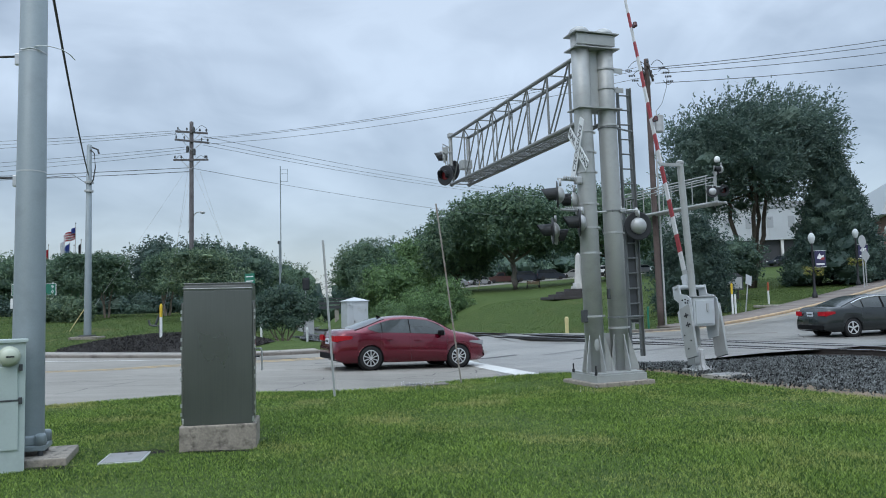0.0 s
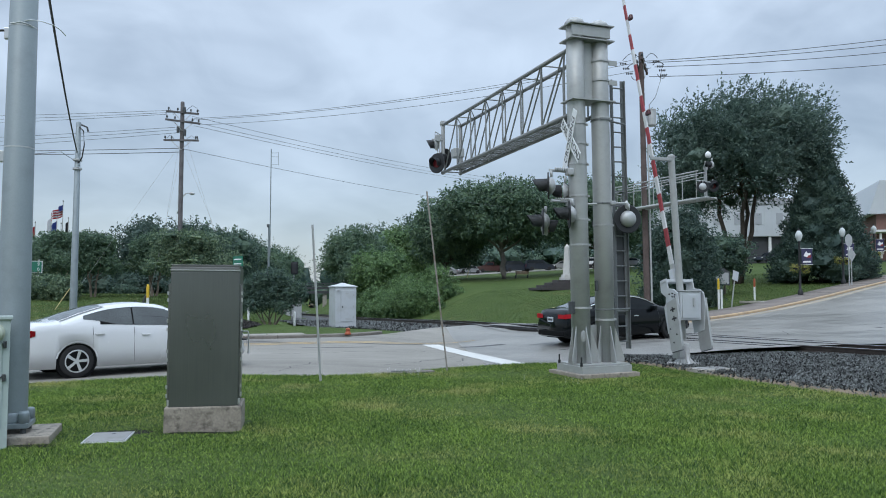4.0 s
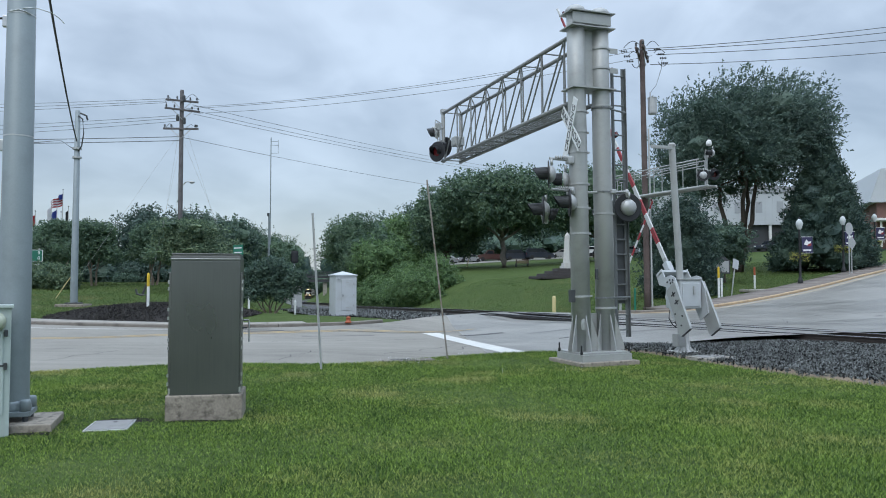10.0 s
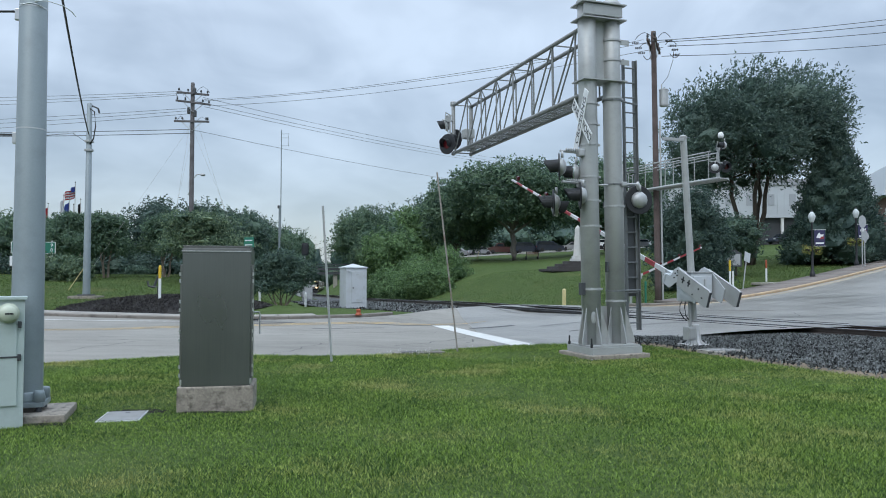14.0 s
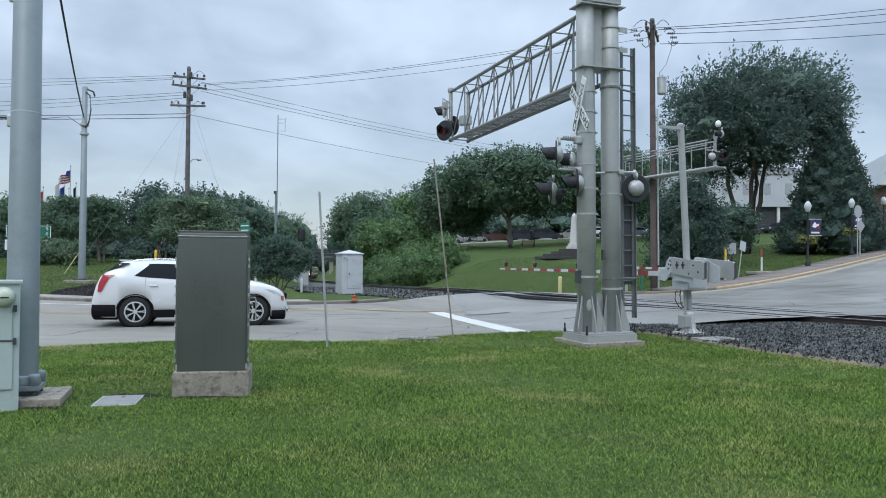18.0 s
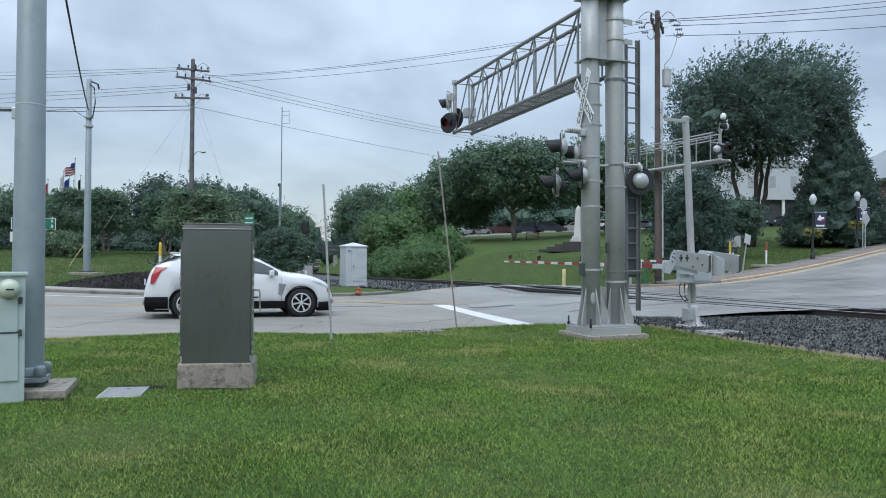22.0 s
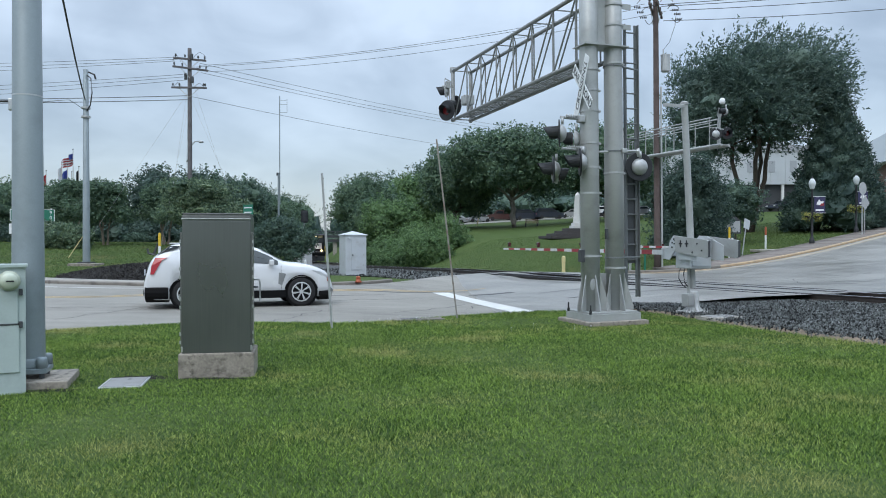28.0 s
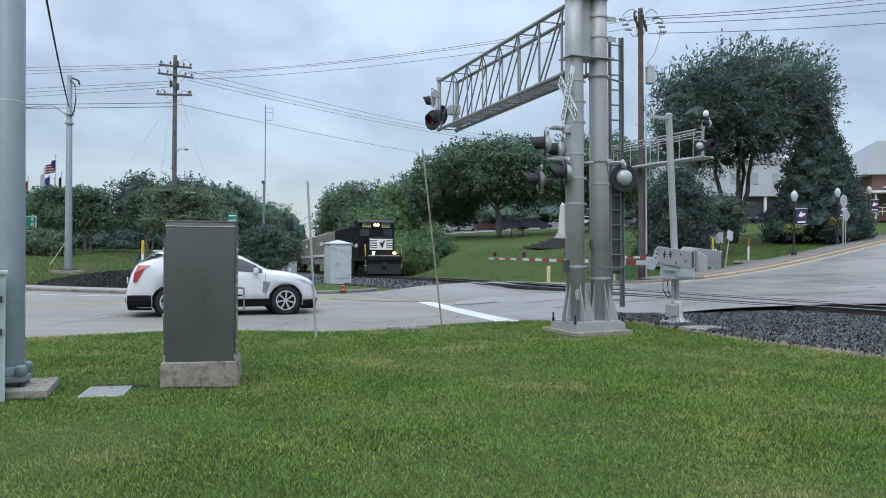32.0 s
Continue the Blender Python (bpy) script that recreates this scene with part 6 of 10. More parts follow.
def tree(x, y, height, crown, radius, base, seed, mat, label, leaves=5000, size=0.3, lobes=14, trunk=0.3, stems=1, bark=None, lean=0.0, name="tree", z=None, core=0.74, spread=0.62, category="tree"):
    """A tree of the given height: crown = (dx, dz of its middle), radius = half sizes, base = height of the lowest leaves."""
    rnd = random.Random(seed)
    z0 = land(x, y) if z is None else z
    t = thing(name, label, category, Matrix.Translation((x, y, z0)))
    rx, ry, rz = radius
    cx, cz = crown
    blobs = [(cx, 0, cz, rx * 0.62, ry * 0.62, rz * 0.62)]
    for k in range(lobes):
        a = 2.39996 * k + rnd.uniform(-0.4, 0.4)
        h = -0.72 + 1.55 * (k + 0.5) / lobes
        w = math.sqrt(max(0.05, 1 - min(0.98, abs(h)) ** 2))
        f = rnd.uniform(0.52, 0.72)
        g = rnd.uniform(0.34, 0.5)
        blobs.append((cx + math.cos(a) * rx * f * w, math.sin(a) * ry * f * w, cz + h * rz * 0.68, rx * g, ry * g, rz * g * 0.95))
    tb = nb()
    fork = max(0.4, (cz - rz) * 0.95)
    for s in range(stems):
        a = 6.283 * s / stems + 0.6
        o = trunk * 0.9 * (stems > 1)
        p0 = (math.cos(a) * o, math.sin(a) * o, -0.15)
        tip = (cx * 0.6 + math.cos(a) * rx * 0.30 * (stems > 1), math.sin(a) * ry * 0.30 * (stems > 1), fork + rz * 0.5)
        pts = limb(tb, p0, tip, trunk, trunk * 0.55, rnd, 7, 0.025)
    tr = part("trunk", tb, bark or M_BARK, t, smooth=True)
    for k in range(max(5, lobes // 2)):
        b = blobs[1 + (k * 2) % (len(blobs) - 1)]
        bm = nb()
        s0 = (cx * 0.5 + rnd.uniform(-0.2, 0.2), rnd.uniform(-0.2, 0.2), fork + rz * rnd.uniform(0.0, 0.45))
        limb(bm, s0, (b[0], b[1], b[2]), trunk * 0.42, trunk * 0.12, rnd, 5, 0.06)
        part("limb", bm, bark or M_BARK, t, smooth=True)
    leaf_cloud("crown", blobs, leaves, size, mat, t, seed, core)
    return t


def shrub(x, y, blobs, seed, mat, label, leaves=1500, size=0.14, name="shrub", core=0.78, z=None, stems=0):
    z0 = land(x, y) if z is None else z
    t = thing(name, label, "shrub", Matrix.Translation((x, y, z0)))
    rnd = random.Random(seed)
    for k in range(stems or 3):
        bm = nb()
        a = 6.283 * k / (stems or 3)
        b = blobs[k % len(blobs)]
        limb(bm, (math.cos(a) * 0.12, math.sin(a) * 0.12, -0.08), (b[0] + math.cos(a) * b[3] * 0.45, b[1] + math.sin(a) * b[4] * 0.45, b[2]), 0.035 if stems else 0.05, 0.015, rnd, 4, 0.05)
        part("stem", bm, M_BARKLIGHT if stems else M_BARK, t)
    leaf_cloud("foliage", blobs, leaves, size, mat, t, seed, core)
    return t


# the big maple on the hill and its neighbours
# the maple's blue, lifted green carries the distance haze in its colour
M_MAPLE = leaf_material("maple_leaves", (0.064, 0.108, 0.096), (0.142, 0.206, 0.160), 0.35)


def twig_crown(name, blobs, twigs, per, size, reach, wind, mat, parent, seed, core):
    """A crown of long leafy twigs that sweep with the wind, so that its edge is feathered."""
    rs = np.random.RandomState(seed)
    area = np.array([b[3] * b[5] for b in blobs])
    P, D = [], []
    for (cx, cy, cz, rx, ry, rz), m in zip(blobs, np.maximum(10, twigs * area / area.sum()).astype(int)):
        d = rs.normal(size=(m, 3))
        d /= np.linalg.norm(d, axis=1, keepdims=True)
        r = 0.45 + 0.5 * rs.rand(m) ** 0.6
        P.append(np.stack([cx + d[:, 0] * rx * r, cy + d[:, 1] * ry * r, cz + d[:, 2] * rz * r], 1))
        w = d * 0.8 + np.array(wind) + rs.normal(size=(m, 3)) * 0.30
        D.append(w / np.linalg.norm(w, axis=1, keepdims=True))
    P, D = np.repeat(np.concatenate(P), per, axis=0), np.repeat(np.concatenate(D), per, axis=0)
    k = len(P)
    f = rs.rand(k)[:, None]
    P = P + D * f * reach * rs.uniform(0.6, 1.2, k)[:, None] + rs.normal(size=(k, 3)) * 0.16 * (1.15 - f)
    u = D + rs.normal(size=(k, 3)) * 0.5
    u /= np.linalg.norm(u, axis=1, keepdims=True)
    v = np.cross(u, rs.normal(size=(k, 3)))
    v /= np.linalg.norm(v, axis=1, keepdims=True)
    s = size * rs.uniform(0.55, 1.3, k)[:, None]
    q = np.stack([P - u * s * 0.8 - v * s * 0.5, P - u * s * 0.8 + v * s * 0.5, P + u * s * 1.15], 1).reshape(-1, 3)
    verts, faces = q.tolist(), [tuple(range(3 * i, 3 * i + 3)) for i in range(k)]
    bm = nb()
    bmesh.ops.create_icosphere(bm, subdivisions=2, radius=1.0)
    bv, bf = [tuple(x.co) for x in bm.verts], [[y.index for y in x.verts] for x in bm.faces]
    bm.free()
    for cx, cy, cz, rx, ry, rz in blobs:
        off = len(verts)
        for x, y, z in bv:
            w = core * (1 + 0.5 * noise.noise((x * 2.2 + cx, y * 2.2 + cy, z * 2.2 + cz)))
            verts.append((cx + x * rx * w, cy + y * ry * w, cz + z * rz * w))
        faces += [tuple(i + off for i in g) for g in bf]
    return mesh_ob(name, verts, faces, mat, parent)


def maple(x, y, seed):
    """The big multi-stemmed tree: a broad crown, flat on top, that leans with the wind."""
    rnd = random.Random(seed)
    z0 = land(x, y)
    t = thing("tree", "tall spreading maple with several stems and dark green crown", "tree", Matrix.Translation((x, y, z0)))
    mid = 13.5 - z0
    blobs = [(0.6, 0, mid - 0.2, 4.6, 4.4, 3.6)]
    for k in range(30):
        a = 2.39996 * k + rnd.uniform(-0.3, 0.3)
        h = -0.62 + 1.46 * (k + 0.5) / 30
        w = (1 - min(1.0, abs(h)) ** 3.2) ** 0.5
        g = rnd.uniform(1.4, 2.2)
        blobs.append((0.6 + math.cos(a) * 5.1 * w, math.sin(a) * 4.6 * w, mid + h * 3.9 + (0.9 if math.cos(a) > 0.3 else -0.8 if math.cos(a) < -0.5 else 0) * (h < 0), g * 1.15, g * 1.1, g * 0.85))
    for bx, by, bz, g in ((-4.6, 0.5, -3.0, 1.6), (-3.2, -1.0, -3.6, 1.5), (-5.4, -0.6, -1.8, 1.7), (-1.2, 1.5, -3.4, 1.3), (1.6, 1.8, -3.2, 1.4), (3.2, 0.8, -2.9, 1.5), (-2.6, 1.6, -4.3, 1.1), (0.4, 2.2, -4.0, 1.0)):
        blobs.append((bx, by, mid + bz, g * 1.1, g, g * 0.8))
    stems = []
    for k, (ax, ay) in enumerate(((-1.6, 0.4), (0.1, -0.5), (0.9, 0.2), (1.5, -0.1))):
        bm = nb()
        stems.append(limb(bm, (-0.2 + 0.16 * k, 0.12 * (k % 2), -0.15), (ax * 1.5 + 0.3, ay * 2.2, mid + 0.6), 0.24, 0.09, rnd, 8, 0.02))
        part("trunk", bm, M_BARK, t, smooth=True)
    for k in range(22):
        p = stems[k % 4][5 + k % 3]
        b = blobs[1 + (k * 7) % 30]
        bm = nb()
        limb(bm, p, (b[0], b[1], b[2]), 0.09, 0.025, rnd, 5, 0.06)
        part("limb", bm, M_BARK, t, smooth=True)
    twig_crown("crown", blobs, 5600, 15, 0.125, 1.6, (0.55, 0.0, 0.34), M_MAPLE, t, seed, 0.50)


maple(25.2, 62, 21)


def cedar(x, y, h, r, seed):
    z0 = land(x, y)
    t = thing("conifer", "dense dark green cedar shaped like a broad cone", "tree", Matrix.Translation((x, y, z0)))
    rnd = random.Random(seed)
    bm = nb()
    limb(bm, (0, 0, -0.1), (0.2, 0, h * 0.9), 0.3, 0.05, rnd, 6, 0.01)
    part("trunk", bm, M_BARK, t)
    blobs = []
    for k in range(60):
        f = (k + 0.5) / 60
        rr = r * (1 - f) ** 0.72
        a = 2.39996 * k
        g = max(0.42, rr * 0.42)
        blobs.append((math.cos(a) * rr * 0.66 + 0.15 * f, math.sin(a) * rr * 0.66, 0.4 + f * (h - 1.1), g, g, 0.95 - 0.35 * f))
    twig_crown("crown", blobs, 5200, 12, 0.11, 0.62, (0.12, 0, 0.5), M_LEAF_D, t, seed, 0.85)


cedar(30.2, 58, 10.9, 3.9, 22)
shrub(14.45, 44, [(0, 0, 2.8, 2.0, 1.8, 2.6), (-0.9, 0.2, 1.7, 1.5, 1.5, 1.8), (1.0, 0, 1.9, 1.5, 1.5, 1.9), (0.3, 0, 4.7, 1.35, 1.3, 1.5), (-0.7, 0, 4.0, 1.35, 1.2, 1.5), (1.0, 0.1, 3.7, 1.3, 1.2, 1.4), (0.1, 0, 5.3, 0.9, 0.9, 0.9), (1.2, -0.3, 0.9, 1.2, 1.0, 1.0), (-1.2, -0.2, 0.9, 1.1, 1.0, 1.0)], 31, M_LEAF_D, "tall dense dark evergreen shrub", 10000, 0.15, name="evergreen_shrub")
tree(20.2, 52, 4.6, (0, 2.7), (1.9, 1.7, 1.7), 1, 23, M_LEAF_B, "small rounded dark green tree on the slope", 2500, 0.18, 9, 0.09)
tree(18.2, 51, 4.0, (0, 2.3), (1.4, 1.4, 1.5), 1, 24, M_LEAF_B, "small rounded dark green tree on the slope", 1800, 0.18, 8, 0.08)
# park trees across the tracks
tree(9.4, 100, 12.6, (-0.6, 8.6), (8.6, 7.5, 4.9), 3, 25, M_LEAF_A, "large oak with broad green crown and bare trunk", 13000, 0.42, 30, 0.46, core=0.58, bark=M_BARKOAK)
tree(1.8, 108, 12, (0.5, 6.6), (5.6, 5.5, 5.6), 2, 26, M_LEAF_A, "oak in full leaf in the park", 7000, 0.42, 18, 0.3, core=0.7)
tree(22.5, 104, 13, (0.5, 8.0), (7.5, 6.5, 6.0), 3, 27, M_LEAF_A, "broad park oak with green crown", 9000, 0.42, 20, 0.36, core=0.66)
tree(33, 118, 12, (0, 7.5), (7.0, 6.0, 6.0), 3, 28, M_LEAF_B, "dark park tree behind the lawn", 6000, 0.45, 16, 0.33)
tree(15, 152, 12, (0, 6.5), (9.0, 6.0, 6.0), 2, 29, M_LEAF_B, "dark tree at the back of the car park", 6000, 0.55, 18, 0.35)
tree(0, 150, 13, (0, 6.0), (8.0, 6.0, 6.5), 2, 30, M_LEAF_B, "dark tree at the back of the car park", 6000, 0.55, 18, 0.35)
tree(30, 158, 13, (0, 6.5), (9.0, 6.0, 6.5), 2, 32, M_LEAF_B, "dark tree at the back of the car park", 6000, 0.55, 18, 0.35)
tree(-16.2, 150, 15, (0, 9.0), (6.6, 6.0, 6.2), 3, 33, M_LEAF_A, "rounded oak standing above the cutting", 8000, 0.45, 20, 0.35, z=0.2)
tree(-4.5, 118, 11, (0, 6.6), (4.6, 4.5, 5.2), 2, 34, M_LEAF_C, "lighter green tree above the cutting", 6000, 0.36, 16, 0.25, z=1.0)
tree(-9.5, 112, 8, (0, 4.6), (4.4, 4.0, 4.2), 1, 35, M_LEAF_A, "leafy tree on the cutting bank", 5000, 0.36, 14, 0.2, z=0.6)
tree(-6.4, 95, 6.5, (0, 3.6), (3.8, 3.5, 3.4), 1, 36, M_LEAF_C, "leafy tree on the cutting bank", 5000, 0.3, 14, 0.16, z=0.4)
for i, (bx, by, r, h) in enumerate(((-4.8, 79, 1.9, 2.3), (-2.9, 75, 2.1, 2.6), (-1.2, 74, 1.8, 2.4), (-6.6, 86, 2.2, 2.8), (-3.3, 83, 2.4, 3.4), (0.2, 80, 2.3, 3.2), (-9.0, 97, 2.4, 3.0))):
    shrub(bx, by, [(0, 0, h * 0.55, r, r, h * 0.62), (r * 0.6, -0.3, h * 0.4, r * 0.7, r * 0.7, h * 0.5), (-r * 0.6, 0.2, h * 0.35, r * 0.7, r * 0.7, h * 0.45), (0.2, 0, h * 0.95, r * 0.6, r * 0.6, h * 0.4)], 60 + i, M_LEAF_C, "thick green bush on the railway bank", 3600, 0.17, name="bush", core=0.6)
# left of the street
DOGWOODS = []
for i, (tx, ty, rx, h, m) in enumerate(((-23.4, 52, 2.1, 5.0, M_LEAF_A), (-19.6, 53, 2.0, 4.9, M_LEAF_A), (-15.4, 47.5, 2.9, 4.9, M_LEAF_E), (-27.0, 55, 2.2, 5.2, M_LEAF_A))):
    DOGWOODS.append((tx, ty, h * 0.82, rx, 40 + i, m))
for i, (tx, ty, rx, h, m) in enumerate(((-26.6, 74, 4.0, 7.2, M_LEAF_D), (-21.8, 76, 3.8, 6.6, M_LEAF_B), (-33.5, 70, 3.6, 6.2, M_LEAF_A), (-39.5, 72, 4.0, 6.4, M_LEAF_A), (-46, 76, 4.2, 6.6, M_LEAF_B), (-30, 100, 5.0, 9.0, M_LEAF_B), (-24.5, 112, 4.6, 9.2, M_LEAF_A), (-27.8, 108, 4.6, 8.6, M_LEAF_B), (-23.4, 104, 3.4, 7.9, M_LEAF_A), (-26, 95, 4.2, 7.3, M_LEAF_B), (-36, 105, 5.5, 9.0, M_LEAF_A), (-48, 100, 6.0, 8.6, M_LEAF_A), (-60, 98, 6.0, 9.0, M_LEAF_A), (-33, 130, 5.0, 7.4, M_LEAF_B), (-29.5, 142, 4.0, 6.2, M_LEAF_B), (-55, 74, 4.2, 6.6, M_LEAF_A))):
    h *= 0.80 if tx < -29 and ty < 120 else 0.94
    tree(tx, ty, h * 1.14, (0, h * 0.60), (rx * 1.08, rx * 1.05, h * 0.55), 0.8, 70 + i, m, "dark leafy tree at the edge of the park", 5200, 0.3, 18, 0.16, core=0.74)
shrub(-7.65, 35.6, [(0, 0, 1.7, 0.9, 0.9, 0.6), (-0.9, 0.1, 1.55, 0.7, 0.7, 0.5), (0.95, 0, 1.6, 0.7, 0.7, 0.5), (0.1, -0.2, 2.35, 0.6, 0.6, 0.42), (-0.6, 0, 2.15, 0.55, 0.6, 0.4), (0.65, 0, 2.1, 0.6, 0.5, 0.4), (-1.25, 0, 1.9, 0.4, 0.4, 0.3), (1.25, 0, 1.85, 0.4, 0.4, 0.3), (-0.5, -0.5, 1.15, 0.6, 0.5, 0.35), (0.6, -0.5, 1.1, 0.6, 0.5, 0.35)], 90, M_LEAF_B, "multi-stemmed crape myrtle with dark green leaves", 6500, 0.1, name="crape_myrtle", core=0.4, stems=8)
for i, (sx, sy, r, h) in enumerate(((-26.3, 49, 1.15, 1.6), (-24.9, 48.6, 1.15, 1.5), (-23.6, 48.2, 1.0, 1.4), (-26.9, 66, 1.0, 0.6), (-20, 66, 1.6, 0.8), (-17, 64, 1.4, 0.8))):
    shrub(sx, sy, [(0, 0, h * 0.5, r, r, h * 0.55), (0.4 * r, 0.1, h * 0.45, r * 0.7, r * 0.7, h * 0.5)], 95 + i, M_LEAF_E if h > 1 else M_LEAF_B, "clipped mound of ornamental grass", 1600, 0.14, name="ornamental_grass")


def dogwood(x, y, h, r, seed, mat):
    """A low tree of flat leafy tiers on spreading limbs, clear of the ground."""
    rnd = random.Random(seed)
    t = thing("tree", "low spreading dogwood with layered green leaves", "tree", Matrix.Translation((x, y, land(x, y))))
    bm = nb()
    for a in (0.3, 2.6, 4.6):
        limb(bm, (math.cos(a) * 0.16, math.sin(a) * 0.1, -0.1), (math.cos(a) * 0.55, math.sin(a) * 0.4, h * 0.7), 0.085, 0.045, rnd, 6, 0.03)
    part("trunk", bm, M_BARKLIGHT, t)
    blobs = []
    for k in range(34):
        f = (k + 0.5) / 34
        a = 2.39996 * k
        rr = r * (1.05 - 0.95 * abs(f - 0.30) ** 1.2) * rnd.uniform(0.35, 0.9)
        z = h * lerp(0.44, 1.02, f)
        g = r * rnd.uniform(0.24, 0.42)
        blobs.append((math.cos(a) * rr, math.sin(a) * rr, z, g, g, h * rnd.uniform(0.05, 0.085)))
        if k % 3 == 0:
            bm = nb()
            limb(bm, (0, 0, max(0.6, z - h * 0.2)), (math.cos(a) * rr, math.sin(a) * rr, z - 0.05), 0.035, 0.012, rnd, 4, 0.05)
            part("limb", bm, M_BARK, t)
    leaf_cloud("crown", blobs, 6000, 0.15, mat, t, seed, 0.5)


def far_woods(name, pts, h, seed, label, rad=(4.5, 7), step=6.0, leaf=0.75, each=260, mat=M_LEAF_B):
    """A far belt of wood: many joined crowns."""
    rnd = random.Random(seed)
    blobs = []
    for a, b in zip(pts, pts[1:]):
        n = int(math.dist(a, b) / step) + 1
        for k in range(n):
            x, y = lerp(a[0], b[0], k / n) + rnd.uniform(-2, 2), lerp(a[1], b[1], k / n) + rnd.uniform(-0.8, 0.8) * rad[1]
            hh = h * rnd.uniform(0.75, 1.1)
            blobs.append((x, y, land(x, y) + hh * 0.5, rnd.uniform(*rad), rnd.uniform(*rad), hh * 0.55))
    tagged(leaf_cloud(name, blobs, each * len(blobs), leaf, mat, None, seed, 0.85), label, "woods", kind="stuff")


for dw in DOGWOODS:
    dogwood(*dw)
# the first belt is part hedge, part stand-in for shadow under the crowns
far_woods("far_woods", [(-48, 66), (-34, 68), (-24, 67), (-15.5, 68)], 1.7, 107, "dark hedge that also stands for the shade beneath the park trees", (1.4, 2.6), 2.0, 0.28, 500, M_LEAF_D)
far_woods("far_woods", [(-110, 96), (-80, 92), (-58, 90), (-42, 92), (-31, 96)], 4.2, 104, "dark belt of shrubs and low trees behind the park", leaf=0.45, each=420)
far_woods("far_woods", [(-30, 118), (-34, 135), (-39, 155), (-46, 180)], 4.5, 105, "scrub along the left edge of the railway cutting", (2.5, 4.5), 4.0)
far_woods("far_woods", [(-3, 140), (10, 143), (26, 146), (45, 140)], 5.0, 106, "dark hedge and low trees behind the car park")
far_woods("far_woods", [(-240, 190), (-150, 170), (-80, 160), (-52, 175), (-44, 210)], 9, 101, "distant belt of dark green woods")
far_woods("far_woods", [(-22, 215), (-5, 190), (20, 190), (60, 185), (110, 180), (200, 150)], 12, 102, "distant belt of dark green woods")
far_woods("far_woods", [(-92, 420), (-80, 430), (-72, 425)], 25, 103, "hazy distant trees beyond the bridge", (8, 13), 5.0)
far_woods("far_woods", [(-66, 430), (-45, 430), (-20, 400)], 17, 108, "hazy distant trees beyond the bridge", (6, 10), 6.0)


# ---- poles and wires ----
def build_utility_pole(x, y, h, lean, name_label, arms, z=None, wood=None):
    z0 = land(x, y) if z is None else z
    t = thing("utility_pole", name_label, "utility pole", pose(x, y, z0, 0, lean, 0))
    bm = nb()
    lathe(bm, [(0.17, -0.2), (0.165, 1.0), (0.125, h - 0.1), (0.11, h)], n=12)
    part("pole", bm, wood or M_WOODPOLE, t, smooth=True)
    for az, half, rot, pins in arms:
        arm = new("crossarm")
        arm.parent = t
        arm.matrix_basis = Matrix.Translation((0, 0, az)) @ rotz(rot)
        bm = nb()
        box(bm, (0, -0.16, 0), (half * 2, 0.10, 0.12), bevel=0.01)
        part("timber", bm, wood or M_WOODPOLE, arm)
        for sx in (-1, 1):
            bm = nb()
            tube(bm, (sx * half * 0.55, -0.16, -0.05), (0, -0.14, -0.62), 0.018, n=6)
            part("brace", bm, M_GALV, arm)
        for px in pins:
            bm = nb()
            lathe(bm, [(0.02, 0.05), (0.02, 0.12), (0.06, 0.13), (0.065, 0.17), (0.04, 0.2), (0.06, 0.23), (0.03, 0.28)], Matrix.Translation((px, -0.16, 0)), 10)
            part("insulator", bm, M_DARKGREY, arm, "ribbed insulator")
    return t


P1, P2 = Vector((-16.15, 48, 0)), Vector((10.55, 37, 0))
pole_a = build_utility_pole(P1.x, P1.y, 13.53, 0, "tall grey-brown wooden utility pole with three crossarms", [(12.8, 1.0, 24, (-0.85, -0.3, 0.5, 0.9)), (12.22, 1.1, 34, (-1.0, -0.5, 0.6, 1.0)), (11.0, 1.1, 4, (-1.0, -0.6, 0.9, 1.0))], z=0.37)
for dz, dx in ((12.75, 0.18), (11.5, -0.2), (11.3, 0.22)):
    bm = nb()
    lathe(bm, [(0.09, 0), (0.10, 0.05), (0.10, 0.36), (0.05, 0.42)], Matrix.Translation((dx, -0.15, dz)), 10)
    part("fuse_cutout", bm, M_DARKGREY, pole_a)
for jx, jz, jw in ((0.3, 12.85, 0.85), (-1.0, 12.65, 0.5), (-0.95, 10.95, 0.55), (0.3, 10.9, 0.75)):
    bm = nb()
    path_tube(bm, [(jx + jw * q / 6, -0.22, jz + 0.38 * math.sin(math.pi * q / 6) * (1 if q % 2 else 0.9)) for q in range(7)], 0.014, 5)
    part("jumper_wire", bm, M_WIREGREY, pole_a)
bm = nb()
path_tube(bm, [(0.1, 0, 7.35), (0.35, -0.05, 7.6), (0.65, -0.08, 7.62)], 0.03)
lathe(bm, [(0.10, 0.0), (0.17, 0.06), (0.15, 0.12), (0.05, 0.16)], Matrix.Translation((0.75, -0.1, 7.5)), 14)
part("street_light", bm, M_GALV, pole_a, "small grey street light on a curved bracket")
pole_b = build_utility_pole(P2.x, P2.y, 13.5, -0.6, "wooden utility pole with a transformer beside the crossing", [(12.78, 1.45, 69, (-1.3, -0.5, 0.5, 1.3)), (12.72, 1.45, 249, (-1.3, -0.5, 0.5, 1.3))], wood=M_WOODBROWN)
bm = nb()
lathe(bm, [(0.19, 0), (0.22, 0.05), (0.22, 0.78), (0.235, 0.79), (0.235, 0.83), (0.05, 0.88)], Matrix.Translation((0.46, 0.0, 9.75)), 16)
tube(bm, (0.36, 0, 10.6), (0.36, 0, 10.86), 0.03, n=8)
